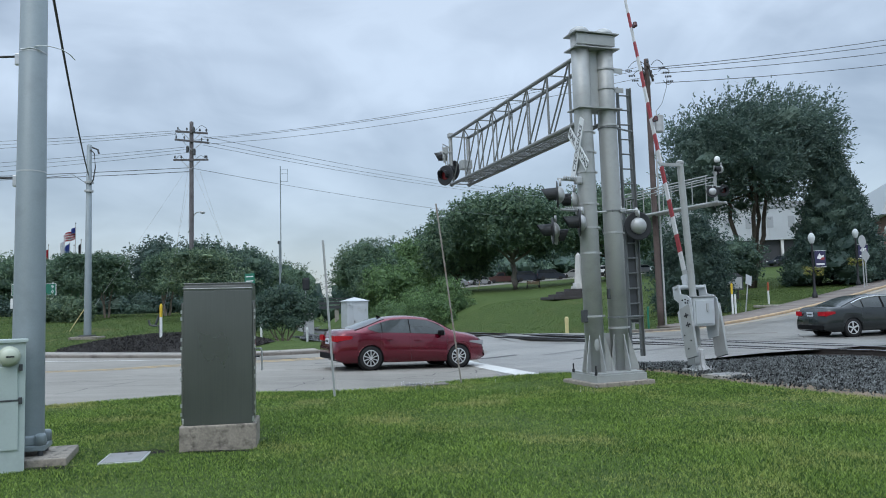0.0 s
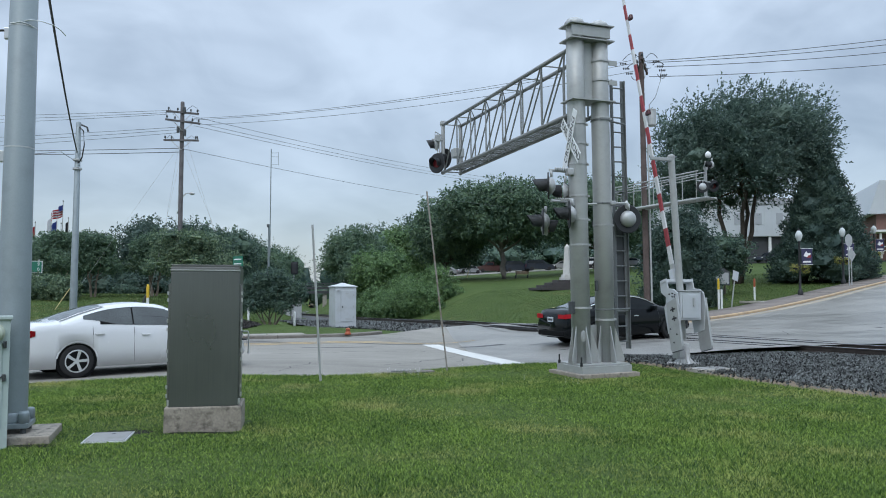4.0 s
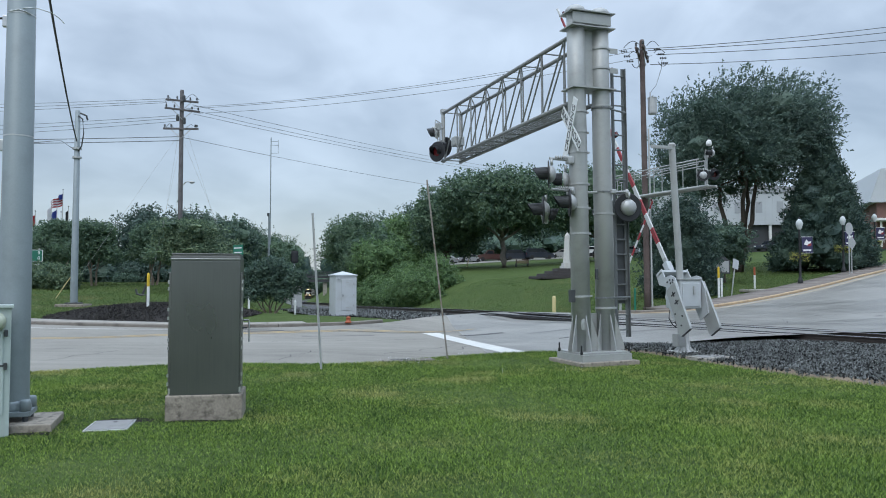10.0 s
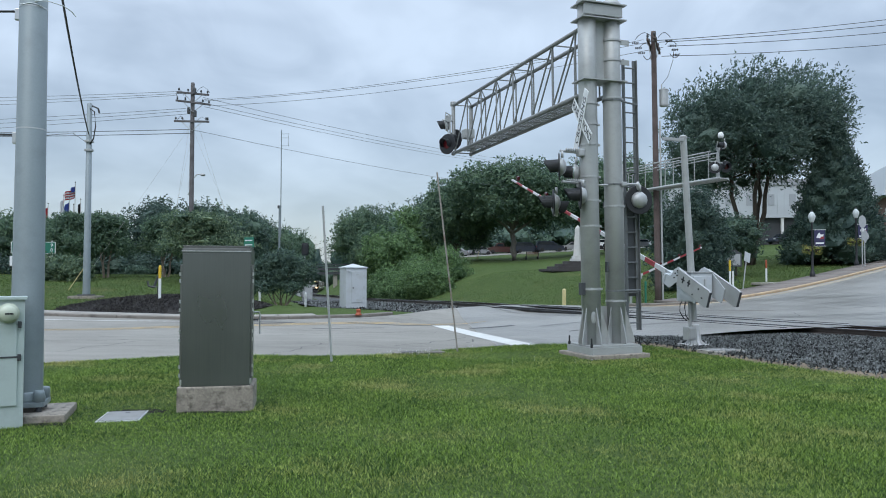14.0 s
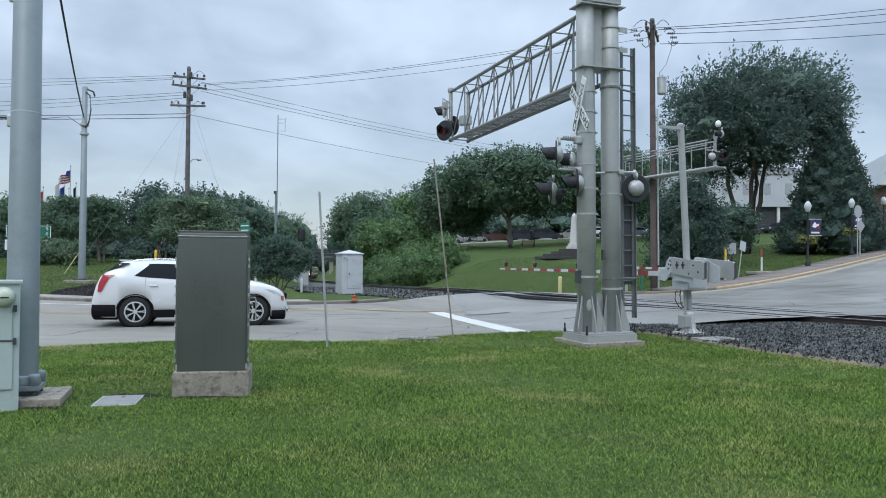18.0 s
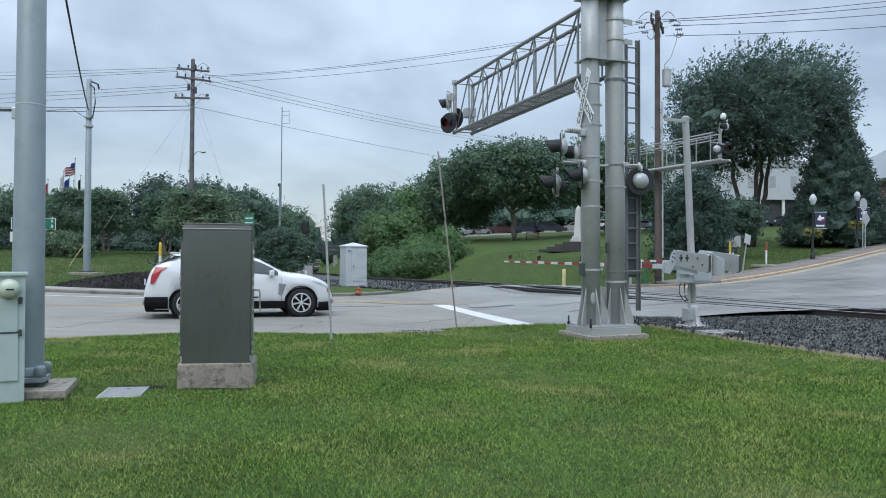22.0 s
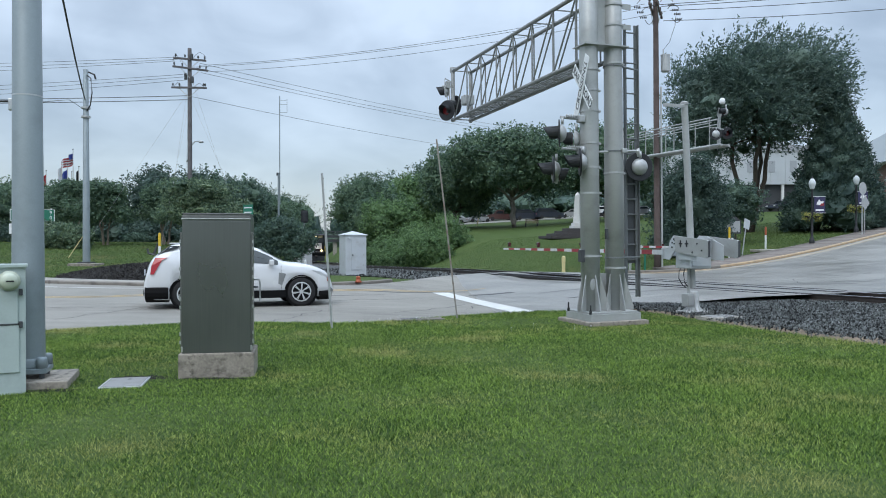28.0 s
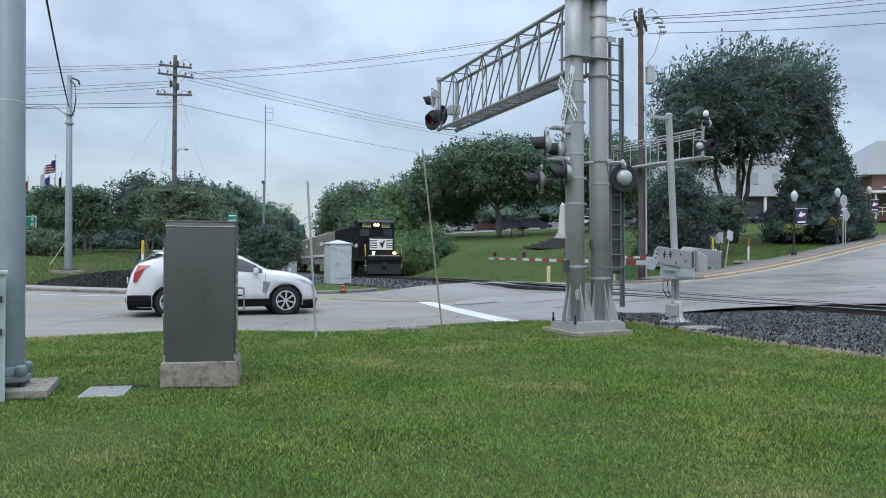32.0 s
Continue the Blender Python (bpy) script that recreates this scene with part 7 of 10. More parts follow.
part("transformer", bm, M_GALV, pole_b, "grey cylindrical pole transformer")
for jx, jz, jw, jh in ((-1.0, 13.0, 0.95, 0.35), (-0.8, 12.6, 0.6, 0.22), (0.15, 13.1, 0.6, 0.25), (0.5, 12.75, 0.55, 0.2), (-0.6, 12.2, 0.4, -0.2), (0.7, 12.3, 0.5, -0.22)):
    bm = nb()
    path_tube(bm, [(jx + jw * q / 6, -0.3, jz + jh * math.sin(math.pi * q / 6)) for q in range(7)], 0.016, 5)
    part("jumper_wire", bm, M_WIRE, pole_b)
for ix, iz in ((-1.1, 12.85), (-0.95, 12.6), (-0.8, 12.35), (0.55, 12.95), (0.75, 12.7), (0.85, 12.5), (0.9, 12.25)):
    bm = nb()
    for q in range(4):
        lathe(bm, [(0.02, -0.03), (0.055, -0.02), (0.055, 0.02), (0.02, 0.03)], Matrix.Translation((ix + 0.085 * q, -0.25, iz)) @ Matrix.Rotation(radians(90), 4, "Y"), 8)
    part("insulator_string", bm, M_DARKGREY, pole_b, "dark string of disc insulators")
bm = nb()
path_tube(bm, [(0.95, -0.2, 12.6), (0.9, -0.15, 12.0), (0.65, -0.1, 11.2), (0.38, 0, 10.85)], 0.012, 5)
part("drop_wire", bm, M_WIREGREY, pole_b)
bm = nb()
tube(bm, (0.2, -0.12, 0.0), (0.2, -0.12, 9.0), 0.045, n=8)
part("riser_conduit", bm, M_GALV, pole_b)

bm = nb()
zl = land(-17.55, 37)
lathe(bm, [(0.21, -0.1), (0.20, 0.3), (0.135, 10.9), (0.06, 10.95)], n=18)
post_l = thing("steel_pole", "bare grey tapered steel pole in the mulch bed", "pole", Matrix.Translation((-17.55, 37, zl)) @ Matrix.Scale(0.88, 4))
part("shaft", bm, M_GREYPOLE, post_l, smooth=True)
bm = nb()
box(bm, (0, 0, 0.15), (0.7, 0.7, 0.07), bevel=0.01)
part("base_plate", bm, M_DARKGREY, post_l)
bm = nb()
box(bm, (0.1, -0.25, -0.02), (1.55, 1.1, 0.26), bevel=0.03)
part("concrete_footing", bm, M_CONC_OLD, post_l)
for sx_ in (-0.24, 0.24):
    for sy_ in (-0.24, 0.24):
        bm = nb()
        tube(bm, (sx_, sy_, 0.09), (sx_, sy_, 0.2), 0.035, n=8)
        part("anchor_bolt", bm, M_DARKGREY, post_l)
bm = nb()
path_tube(bm, [(0.1, -0.1, 10.6), (0.35, -0.15, 10.4), (0.42, -0.15, 9.6), (0.30, -0.12, 8.9), (0.1, -0.1, 8.6)], 0.035)
path_tube(bm, [(0.2, -0.1, 10.75), (0.55, -0.15, 10.6), (0.62, -0.15, 10.35)], 0.05)
part("cable_loop", bm, M_WIRE, post_l)
for z in (8.2, 8.7):
    bm = nb()
    lathe(bm, [(0.16, z), (0.24, z + 0.02), (0.24, z + 0.12), (0.16, z + 0.14)], n=14)
    part("clamp_ring", bm, M_GALV, post_l)


def wire(a, b, sag, r, mat, label, n=14, name="overhead_wire"):
    a, b = Vector(a), Vector(b)
    pts = [a.lerp(b, k / n) - Vector((0, 0, sag * 4 * (k / n) * (1 - k / n))) for k in range(n + 1)]
    bm = nb()
    path_tube(bm, pts, r, 5)
    return tagged(part(name, bm, mat), label, "wire", group="overhead wires")


zp1, zp2 = 0.37, land(P2.x, P2.y)
LW = "thin dark overhead power line"
# from the first pole to the left, out of the place
for i, (dz, dx) in enumerate(((12.95, -0.7), (12.85, 0.0), (12.7, -0.9), (11.85, -0.4), (11.7, -0.2), (11.5, -0.2))):
    wire((P1.x + dx, P1.y - 0.1, zp1 + dz), (-70, 52 + 2 * i, zp1 + dz + 0.7), 0.5, 0.014, M_WIREGREY, LW)
for dz in (10.5, 10.25):
    wire((P1.x, P1.y - 0.1, zp1 + dz), (-70, 50, zp1 + dz + 0.9), 0.5, 0.024, M_WIREGREY, "dark telephone cable between the poles")
# between the two poles, over the street
for i, (dz1, dx, dz2, ex) in enumerate(((12.42, 0.8, 13.02, -0.7), (12.3, 0.3, 12.95, -0.2), (12.0, 1.1, 12.65, 0.3))):
    wire((P1.x + dx, P1.y - 0.15, zp1 + dz1), (P2.x + ex, P2.y - 0.2, zp2 + dz2), 0.5, 0.012, M_WIREGREY, LW)
# lower cables to the right of the first pole
for i, (dz1, x2, y2, z2) in enumerate(((12.55, 26, 124, 19.2), (12.25, 26, 124, 18.8), (11.95, 26, 124, 18.5), (10.45, 26, 124, 15.0))):
    wire((P1.x + (0.7, 0.5, 0.8, 0.1)[i], P1.y - 0.15, zp1 + dz1), (x2, y2, z2), 1.0, 0.014, M_WIREGREY, LW)
# from the second pole up the hill
for i, (dz, ex) in enumerate(((12.95, -0.5), (12.9, 0.1), (12.7, 0.5), (12.2, 0.2))):
    wire((P2.x + ex, P2.y - 0.2, zp2 + dz), (52, 44 + i, zp2 + dz + 8.4 - 0.3 * i), 0.9, 0.018, M_WIREGREY, LW)
# guy wires of the first pole
for dz, gx, gy in ((10.9, -22.5, 47), (12.0, -18.5, 50), (12.2, -17.6, 51), (11.2, -17.0, 50), (10.6, -11.8, 49), (12.0, -12.8, 50), (10.3, -17.3, 46)):
    wire((P1.x, P1.y, zp1 + dz), (gx, gy, land(gx, gy) + 0.1), 0.02, 0.006, M_GALV, "thin steel guy wire of the utility pole", 6, "guy_wire")
# a thin service wire from the near signal pole
wire((-4.82, 8.6, 3.17), (-18.07, 36.4, 8.45), 0.0, 0.01, M_WIREGREY, "thin service wire to the steel pole", 6)
wire((-18.07, 36.4, 8.45), (-17.72, 36.9, 8.15), 0.0, 0.014, M_WIREGREY, "thin service wire drop at the steel pole", 3)
# the thick cable that drops to the steel pole
wire((3.76, -11, 8.77), (-17.58, 37, zl + 8.1), 1.0, 0.028, M_WIRE, "thick black overhead cable to the steel pole", 18)
bm = nb()
tube(bm, (-20.6, 41.2, land(-20.6, 41.2) - 0.1), (-19.75, 41.2, 1.86), 0.024, n=8)
tagged(part("guy_guard", bm, M_CREAM), "pale yellow guy wire guard leaning over the park lawn", "guy guard")

mast = thing("antenna_mast", "very thin grey antenna mast behind the trees", "antenna mast", Matrix.Translation((-16.4, 75, land(-16.4, 75))))
bm = nb()
tube(bm, (0, 0, -0.2), (0, 0, 8.2), 0.11, 0.10, n=8)
part("lower_tube", bm, M_GREYPOLE, mast)
bm = nb()
tube(bm, (0.12, 0, 5.0), (0.12, 0, 15.8), 0.055, 0.045, n=8)
part("upper_tube", bm, M_GREYPOLE, mast)
bm = nb()
for z in (15.4, 15.0, 14.2):
    tube(bm, (0.1, 0, z), (0.85, 0, z), 0.02, n=5)
tube(bm, (0.85, 0, 14.2), (0.85, 0, 15.5), 0.02, n=5)
part("antenna", bm, M_GREYPOLE, mast)
bm = nb()
box(bm, (-0.1, -0.1, 8.05), (0.16, 0.16, 0.3), bevel=0.02)
part("amplifier_box", bm, M_DARKGREY, mast)


# ---- signs, posts, lamps ----
def sign_on_post(x, y, w, h, zc, mat, label, rot, post_h, bars=(), name="road_sign", round_=False, diamond=False, post_mat=None, back=None):
    t = thing(name, label, "sign", pose(x, y, land(x, y), 0, 0, rot))
    bm = nb()
    box(bm, (0, 0.03, post_h / 2), (0.06, 0.05, post_h), bevel=0.005)
    part("post", bm, post_mat or M_GALV, t)
    bm = nb()
    if round_:
        lathe(bm, [(w / 2, -0.008), (w / 2, 0.008)], Matrix.Translation((0, -0.01, zc)) @ Matrix.Rotation(radians(90), 4, "X"), 28)
    elif diamond:
        prism(bm, [(0, zc - h / 2), (w / 2, zc), (0, zc + h / 2), (-w / 2, zc)], 0.012, Matrix.Translation((0, -0.01, 0)))
    else:
        box(bm, (0, -0.01, zc), (w, 0.012, h), bevel=0.004)
    f = part("panel", bm, mat, t)
    for bx, bz, bw, bh in bars:
        bm = nb()
        box(bm, (bx, -0.02, zc + bz), (bw, 0.006, bh))
        part("lettering_bar", bm, M_WHITE if mat is M_GREENSIGN else M_BLACK, f)
    return t


gs = thing("guide_sign", "green and white highway guide sign on two posts", "sign", pose(-27.3, 50, 0.64, 0, 0, 12) @ Matrix.Scale(0.91, 4))
for sx in (-1.25, 1.25):
    bm = nb()
    box(bm, (sx, 0.04, 1.75), (0.09, 0.07, 3.5), bevel=0.006)
    part("post", bm, M_GALV, gs)
bm = nb()
box(bm, (0, 0, 2.97), (3.0, 0.02, 0.85), bevel=0.02)
part("sign_panel", bm, M_WHITE, gs)
bm = nb()
box(bm, (0, -0.014, 2.97), (2.9, 0.012, 0.78), bevel=0.01)
gp = part("green_panel", bm, M_GREENSIGN, gs)
for bx, bz, bw in ((-0.7, 0.17, 1.2), (-0.8, -0.17, 1.0)):
    bm = nb()
    box(bm, (bx, -0.024, 2.97 + bz), (bw, 0.006, 0.16))
    part("lettering_bar", bm, M_WHITE, gp)
up = Matrix.Rotation(radians(90), 4, "X")
text_mesh("number", "9", 0.34, M_WHITE, gp, Matrix.Translation((1.24, -0.024, 3.15)) @ up)
text_mesh("number", "0", 0.34, M_WHITE, gp, Matrix.Translation((1.24, -0.024, 2.79)) @ up)
for sx in (-1.25, 1.25):
    bm = nb()
    box(bm, (sx, -0.01, 1.98), (0.62, 0.012, 0.74), bevel=0.01)
    rp = part("route_panel", bm, M_WHITE, gs, "white route marker panel")
    text_mesh("number", "0", 0.5, M_BLACK, rp, Matrix.Translation((sx + 0.12, -0.02, 1.98)) @ up)

ss = thing("street_name_sign", "green street name sign on a thin post at the corner", "sign", pose(-7.75, 29.9, land(-7.75, 29.9), 0, 0, -38))
bm = nb()
tube(bm, (0, 0.0, 0), (0, 0.0, 2.5), 0.03, n=8)
part("post", bm, M_GALV, ss)
bm = nb()
box(bm, (0, 0, 2.78), (0.62, 0.012, 0.42), bevel=0.01)
sp = part("blade", bm, M_GREENSIGN, ss)
for z in (2.87, 2.69):
    bm = nb()
    box(bm, (0, -0.01, z), (0.46, 0.006, 0.04))
    part("lettering_bar", bm, M_WHITE, sp)
bm = nb()
box(bm, (0.06, 0, 2.36), (0.3, 0.012, 0.3), bevel=0.01)
part("lower_plate", bm, M_WHITE, ss)

leaning_sign = sign_on_post(14.1, 36.8, 0.62, 0.56, 2.0, M_HUT, "square white sign seen from behind on a leaning post", 12, 1.75)
leaning_sign.matrix_basis = pose(16.95, 42.6, land(16.95, 42.6) - 0.1, 0, 13, 38) @ Matrix.Scale(0.98, 4)
sign_on_post(28.2, 50.6, 0.85, 0.85, 3.25, M_GALV, "round metal sign seen from behind up the hill", 30, 3.6, round_=True)
sign_on_post(28.7, 51.2, 1.0, 1.0, 2.25, M_GALV, "diamond-shaped metal sign seen from behind", 30, 2.3, diamond=True)


def marker(x, y, h, top_mat, low_mat, label, cap=0.3, r=0.055, twin=False, name="marker_post"):
    t = thing(name, label, "marker post", Matrix.Translation((x, y, land(x, y))))
    for dx in ((0, 0.16) if twin else (0,)):
        bm = nb()
        tube(bm, (dx, 0, -0.1), (dx, 0, h * (1 - cap)), r, n=10)
        part("tube", bm, low_mat, t)
    bm = nb()
    lathe(bm, [(r * 1.1, h * (1 - cap)), (r * 1.1, h - 0.08), (r * 0.6, h)], n=10)
    part("cap", bm, top_mat, t)


marker(15.83, 41.6, 1.75, M_YELLOW, M_WHITE, "white utility marker post with a yellow cap", 0.35, twin=True)
marker(19.81, 46.2, 1.35, M_ORANGE, M_WHITE, "white utility marker post with an orange cap", 0.38)
marker(-11.8, 31.3, 1.85, M_YELLOW, M_WHITE, "white marker post with a yellow cap in the mulch", 0.3)
marker(-9.4, 38.5, 1.0, M_WHITE, M_WHITE, "short white plastic marker post")
marker(-7.0, 38.2, 0.9, M_WHITE, M_WHITE, "short white plastic marker post")
marker(6.6, 41.2, 0.95, M_CREAM, M_CREAM, "cream pedestal marker by the far grass", 0.35, 0.1)
marker(9.9, 36.9, 1.2, M_GREENSIGN, M_GREENSIGN, "green cable marker post", 0.3, 0.05)
bm = nb()
box(bm, (19.3, 44.2, land(19.3, 44.2) + 0.05), (1.9, 1.5, 0.14), rot=Matrix.Rotation(radians(30), 3, "Z"), bevel=0.02)
tagged(part("utility_pad", bm, M_CONC), "pale square concrete utility pad in the grass", "concrete pad")
bm = nb()
tube(bm, (-12.12, 31.5, 1.05), (-11.95, 31.5, 1.5), 0.05, n=8)
path_tube(bm, [(-12.35, 31.4, 1.3), (-12.3, 31.4, 1.1), (-12.1, 31.4, 1.05), (-11.9, 31.4, 1.07), (-11.85, 31.4, 0.3)], 0.045)
tagged(part("gas_valve", bm, M_DARKGREY), "bent dark pipe fitting beside the marker post", "pipe")
hyd = thing("hydrant_valve", "small orange valve cap on the kerb", "valve", Matrix.Translation((-3.05, 27.05, 0.13)) @ Matrix.Scale(0.62, 4))
bm = nb()
lathe(bm, [(0.19, 0), (0.19, 0.08), (0.13, 0.12), (0.12, 0.26), (0.15, 0.28), (0.1, 0.36), (0.02, 0.38)], n=14)
part("body", bm, M_ORANGE, hyd, smooth=True)

M_BANNER = material("printed_banner", (0.032, 0.032, 0.085), 0.7, var=0.1, scale=2, bump=0.05)
M_GLOBE = material("frosted_globe", (0.50, 0.54, 0.54), 0.3, var=0.03, bump=0)
M_FLOWER = leaf_material("yellow_flowers", (0.10, 0.15, 0.04), (0.42, 0.37, 0.10), 4.0)


def build_lamp():
    t = thing("street_lamp", "black post-top street lamp with banner and flower baskets", "street lamp", group="street lamps up the hill")
    bm = nb()
    lathe(bm, [(0.16, -0.1), (0.16, 0.35), (0.11, 0.45), (0.075, 0.6), (0.06, 3.4), (0.075, 3.45), (0.05, 3.5)], n=14)
    part("post", bm, M_BLACK, t, smooth=True)
    bm = nb()
    lathe(bm, [(0.10, 3.48), (0.13, 3.55), (0.19, 3.72), (0.215, 3.85), (0.17, 4.0), (0.09, 4.1), (0.05, 4.14)], n=16)
    part("globe", bm, M_GLOBE, t, "white acorn glass globe", smooth=True)
    bm = nb()
    lathe(bm, [(0.06, 4.12), (0.05, 4.18), (0.02, 4.28)], n=10)
    part("finial", bm, M_BLACK, t)
    for z in (3.02, 2.02):
        bm = nb()
        tube(bm, (0.0, 0, z), (0.78, 0, z), 0.014, n=6)
        part("banner_arm", bm, M_WHITE, t)
    bm = nb()
    box(bm, (0.43, 0, 2.52), (0.62, 0.008, 0.98))
    bn = part("banner", bm, M_BANNER, t, "dark blue banner with white and red emblem")
    bm = nb()
    prism(bm, [(0.24, 2.55), (0.42, 2.5), (0.62, 2.58), (0.66, 2.75), (0.5, 2.72), (0.4, 2.86), (0.3, 2.7)], 0.014)
    part("emblem", bm, M_WHITE, bn)
    bm = nb()
    prism(bm, [(0.42, 2.44), (0.66, 2.46), (0.68, 2.62), (0.52, 2.6)], 0.016)
    part("emblem", bm, M_RED, bn)
    bm = nb()
    box(bm, (0.43, 0, 2.2), (0.46, 0.014, 0.1))
    part("lettering_bar", bm, M_WHITE, bn)
    for sx in (-1, 1):
        bm = nb()
        tube(bm, (0, 0, 1.95), (sx * 0.38, 0, 1.95), 0.015, n=6)
        lathe(bm, [(0.05, 1.62), (0.15, 1.68), (0.2, 1.8), (0.2, 1.83)], Matrix.Translation((sx * 0.3, 0, 0)), 12)
        bk = part("basket", bm, M_BLACK, t)
        leaf_cloud("flower_cluster", [(sx * 0.3, 0, 1.86, 0.26, 0.24, 0.17), (sx * 0.34, -0.05, 1.7, 0.2, 0.2, 0.15)], 260, 0.06, M_FLOWER, bk, 200 + sx, 0.7, label="yellow and green hanging flowers")
    return t


lamp_posts = [(22.65, 46.2), (29.15, 53.1), (36.1, 61.0)]
lamp0 = build_lamp()
lamp0.matrix_basis = pose(22.65, 46.2, land(22.65, 46.2), 0, 0, -12)
for lx, ly in lamp_posts[1:]:
    copy_thing(lamp0, pose(lx, ly, land(lx, ly), 0, 0, -12))

# ---- monument, bench, park ----
mz = land(12.5, 70) + 0.55
M_GRANITE = material("pale_granite", (0.52, 0.51, 0.49), 0.7, var=0.08, scale=3, fine=60, bump=0.1)
M_DARKSTEP = material("dark_stone", (0.055, 0.05, 0.05), 0.8, var=0.2, scale=3, fine=40, bump=0.2)
ob_t = thing("obelisk", "pale granite obelisk on a stepped dark stone base", "monument", pose(12.5, 70, mz - 0.7, 0, 0, 12))
for k in range(4):
    bm = nb()
    box(bm, (-1.0 + 0.28 * k, 0, 0.12 + 0.24 * k), (4.4 - 0.75 * k, 3.6 - 0.7 * k, 0.24), bevel=0.02)
    part("step", bm, M_DARKSTEP, ob_t, "dark stone step")
bm = nb()
box(bm, (0, 0, 1.08), (1.15, 1.15, 0.26), bevel=0.02)
box(bm, (0, 0, 1.32), (0.9, 0.9, 0.3), bevel=0.02)
part("plinth", bm, M_GRANITE, ob_t)
bm = nb()
tube(bm, (0, 0, 1.45), (0, 0, 4.05), 0.45, 0.26, n=4)
tube(bm, (0, 0, 4.05), (0, 0, 4.35), 0.26, 0.01, n=4)
part("shaft", bm, M_GRANITE, ob_t)
bn_t = thing("park_bench", "brown wooden park bench under the oak", "bench", pose(11.6, 99, land(11.6, 99), 0, 0, 190))
M_BENCH = material("bench_wood", (0.16, 0.10, 0.07), 0.8, var=0.2, scale=3, bump=0.2)
for k in range(3):
    bm = nb()
    box(bm, (0, -0.1 + 0.16 * k, 0.46), (1.8, 0.13, 0.04), bevel=0.005)
    part("seat_slat", bm, M_BENCH, bn_t)
    bm = nb()
    box(bm, (0, 0.34, 0.6 + 0.15 * k), (1.8, 0.03, 0.11), bevel=0.005)
    part("back_slat", bm, M_BENCH, bn_t)
for sx in (-0.8, 0.8):
    bm = nb()
    box(bm, (sx, 0.1, 0.22), (0.06, 0.5, 0.46), bevel=0.01)
    box(bm, (sx, 0.36, 0.6), (0.06, 0.05, 0.8), bevel=0.01)
    part("leg", bm, M_BLACK, bn_t)

# ---- flags at the left ----
M_FLAGRED = material("flag_red", (0.42, 0.04, 0.05), 0.8, var=0.1, bump=0.1)
M_FLAGWHITE = material("flag_white", (0.7, 0.7, 0.72), 0.8, var=0.06, bump=0.1)
M_FLAGBLUE = material("flag_blue", (0.055, 0.09, 0.34), 0.8, var=0.1, bump=0.1)


def cloth(bm, w, h, x0, z0, rnd, droop=0.25, n=10, y=0.0):
    rows = []
    for i in range(n + 1):
        f = i / n
        x = x0 - w * f * 0.82
        dz = -droop * w * f - 0.12 * w * math.sin(f * 5)
        yy = y + 0.16 * w * math.sin(f * 8)
        rows.append((bm.verts.new((x, yy, z0 + dz)), bm.verts.new((x + 0.06 * w * math.sin(f * 6), yy + 0.05, z0 - h + dz * 1.05))))
    for a, b in zip(rows, rows[1:]):
        bm.faces.new((a[0], a[1], b[1], b[0]))
    bmesh.ops.solidify(bm, geom=bm.faces[:], thickness=0.01)


FZ = land(-58.5, 120)
for fx, fy, ph, kind in ((-59.0, 120, 14.2, "us"), (-61.3, 121, 12.2, "white"), (-58.9, 118, 11.6, "blue"), (-57.6, 119, 11.4, "dark"), (-63.3, 120, 10.8, "red"), (-60.7, 123, 10.9, "none")):
    lab = {"us": "tall flagpole with a red, white and blue striped flag", "white": "flagpole with a pale drooping flag", "blue": "flagpole with a dark blue flag", "dark": "flagpole with a dark drooping flag", "red": "flagpole with a red drooping flag", "none": "bare slender grey flagpole among the others"}[kind]
    ft = thing("flagpole", lab, "flagpole", Matrix.Translation((fx, fy, land(fx, fy))), group="flagpoles in the park")
    bm = nb()
    tube(bm, (0, 0, 0), (0, 0, ph), 0.10, 0.05, n=8)
    part("pole", bm, M_GALV, ft)
    bm = nb()
    lathe(bm, [(0.02, ph), (0.12, ph + 0.1), (0.02, ph + 0.22)], n=10)
    part("finial", bm, M_DARKGREY, ft)
    if kind == "us":
        fl = new("flag")
        fl.parent = ft
        for k in range(7):
            bm = nb()
            cloth(bm, 2.5, 0.19, 0, ph - 0.3 - 0.2 * k, None, 0.7)
            part("flag_stripe", bm, M_FLAGRED if k % 2 == 0 else M_FLAGWHITE, fl)
        bm = nb()
        cloth(bm, 1.0, 0.78, 0.02, ph - 0.28, None, 0.7, y=-0.03)
        part("flag_canton", bm, M_FLAGBLUE, fl)
    elif kind != "none":
        bm = nb()
        w, h = {"white": (0.9, 1.9), "blue": (1.1, 1.9), "dark": (0.6, 1.7), "red": (0.6, 1.6)}[kind]
        cloth(bm, w, h, 0, ph - 0.3, None, 1.1)
        part("flag", bm, {"white": M_FLAGWHITE, "blue": M_FLAGBLUE, "dark": M_BLACK, "red": M_FLAGRED}[kind], ft)

# ---- buildings on the hill ----
M_SIDING = material("pale_metal_siding", (0.47, 0.50, 0.52), 0.6, var=0.05, scale=0.6, fine=12, bump=0.1)
M_ROOFGREY = material("grey_roof", (0.34, 0.36, 0.38), 0.7, var=0.08, scale=0.8, bump=0.1)
M_BRICK = material("red_brick", (0.17, 0.095, 0.078), 0.85, var=0.2, scale=2, fine=14, bump=0.2)
M_GLASSDARK = material("dark_window_glass", (0.02, 0.025, 0.03), 0.08, var=0.1, bump=0)
M_TRIMWHITE = material("white_trim", (0.70, 0.70, 0.68), 0.6, var=0.05, bump=0.02)


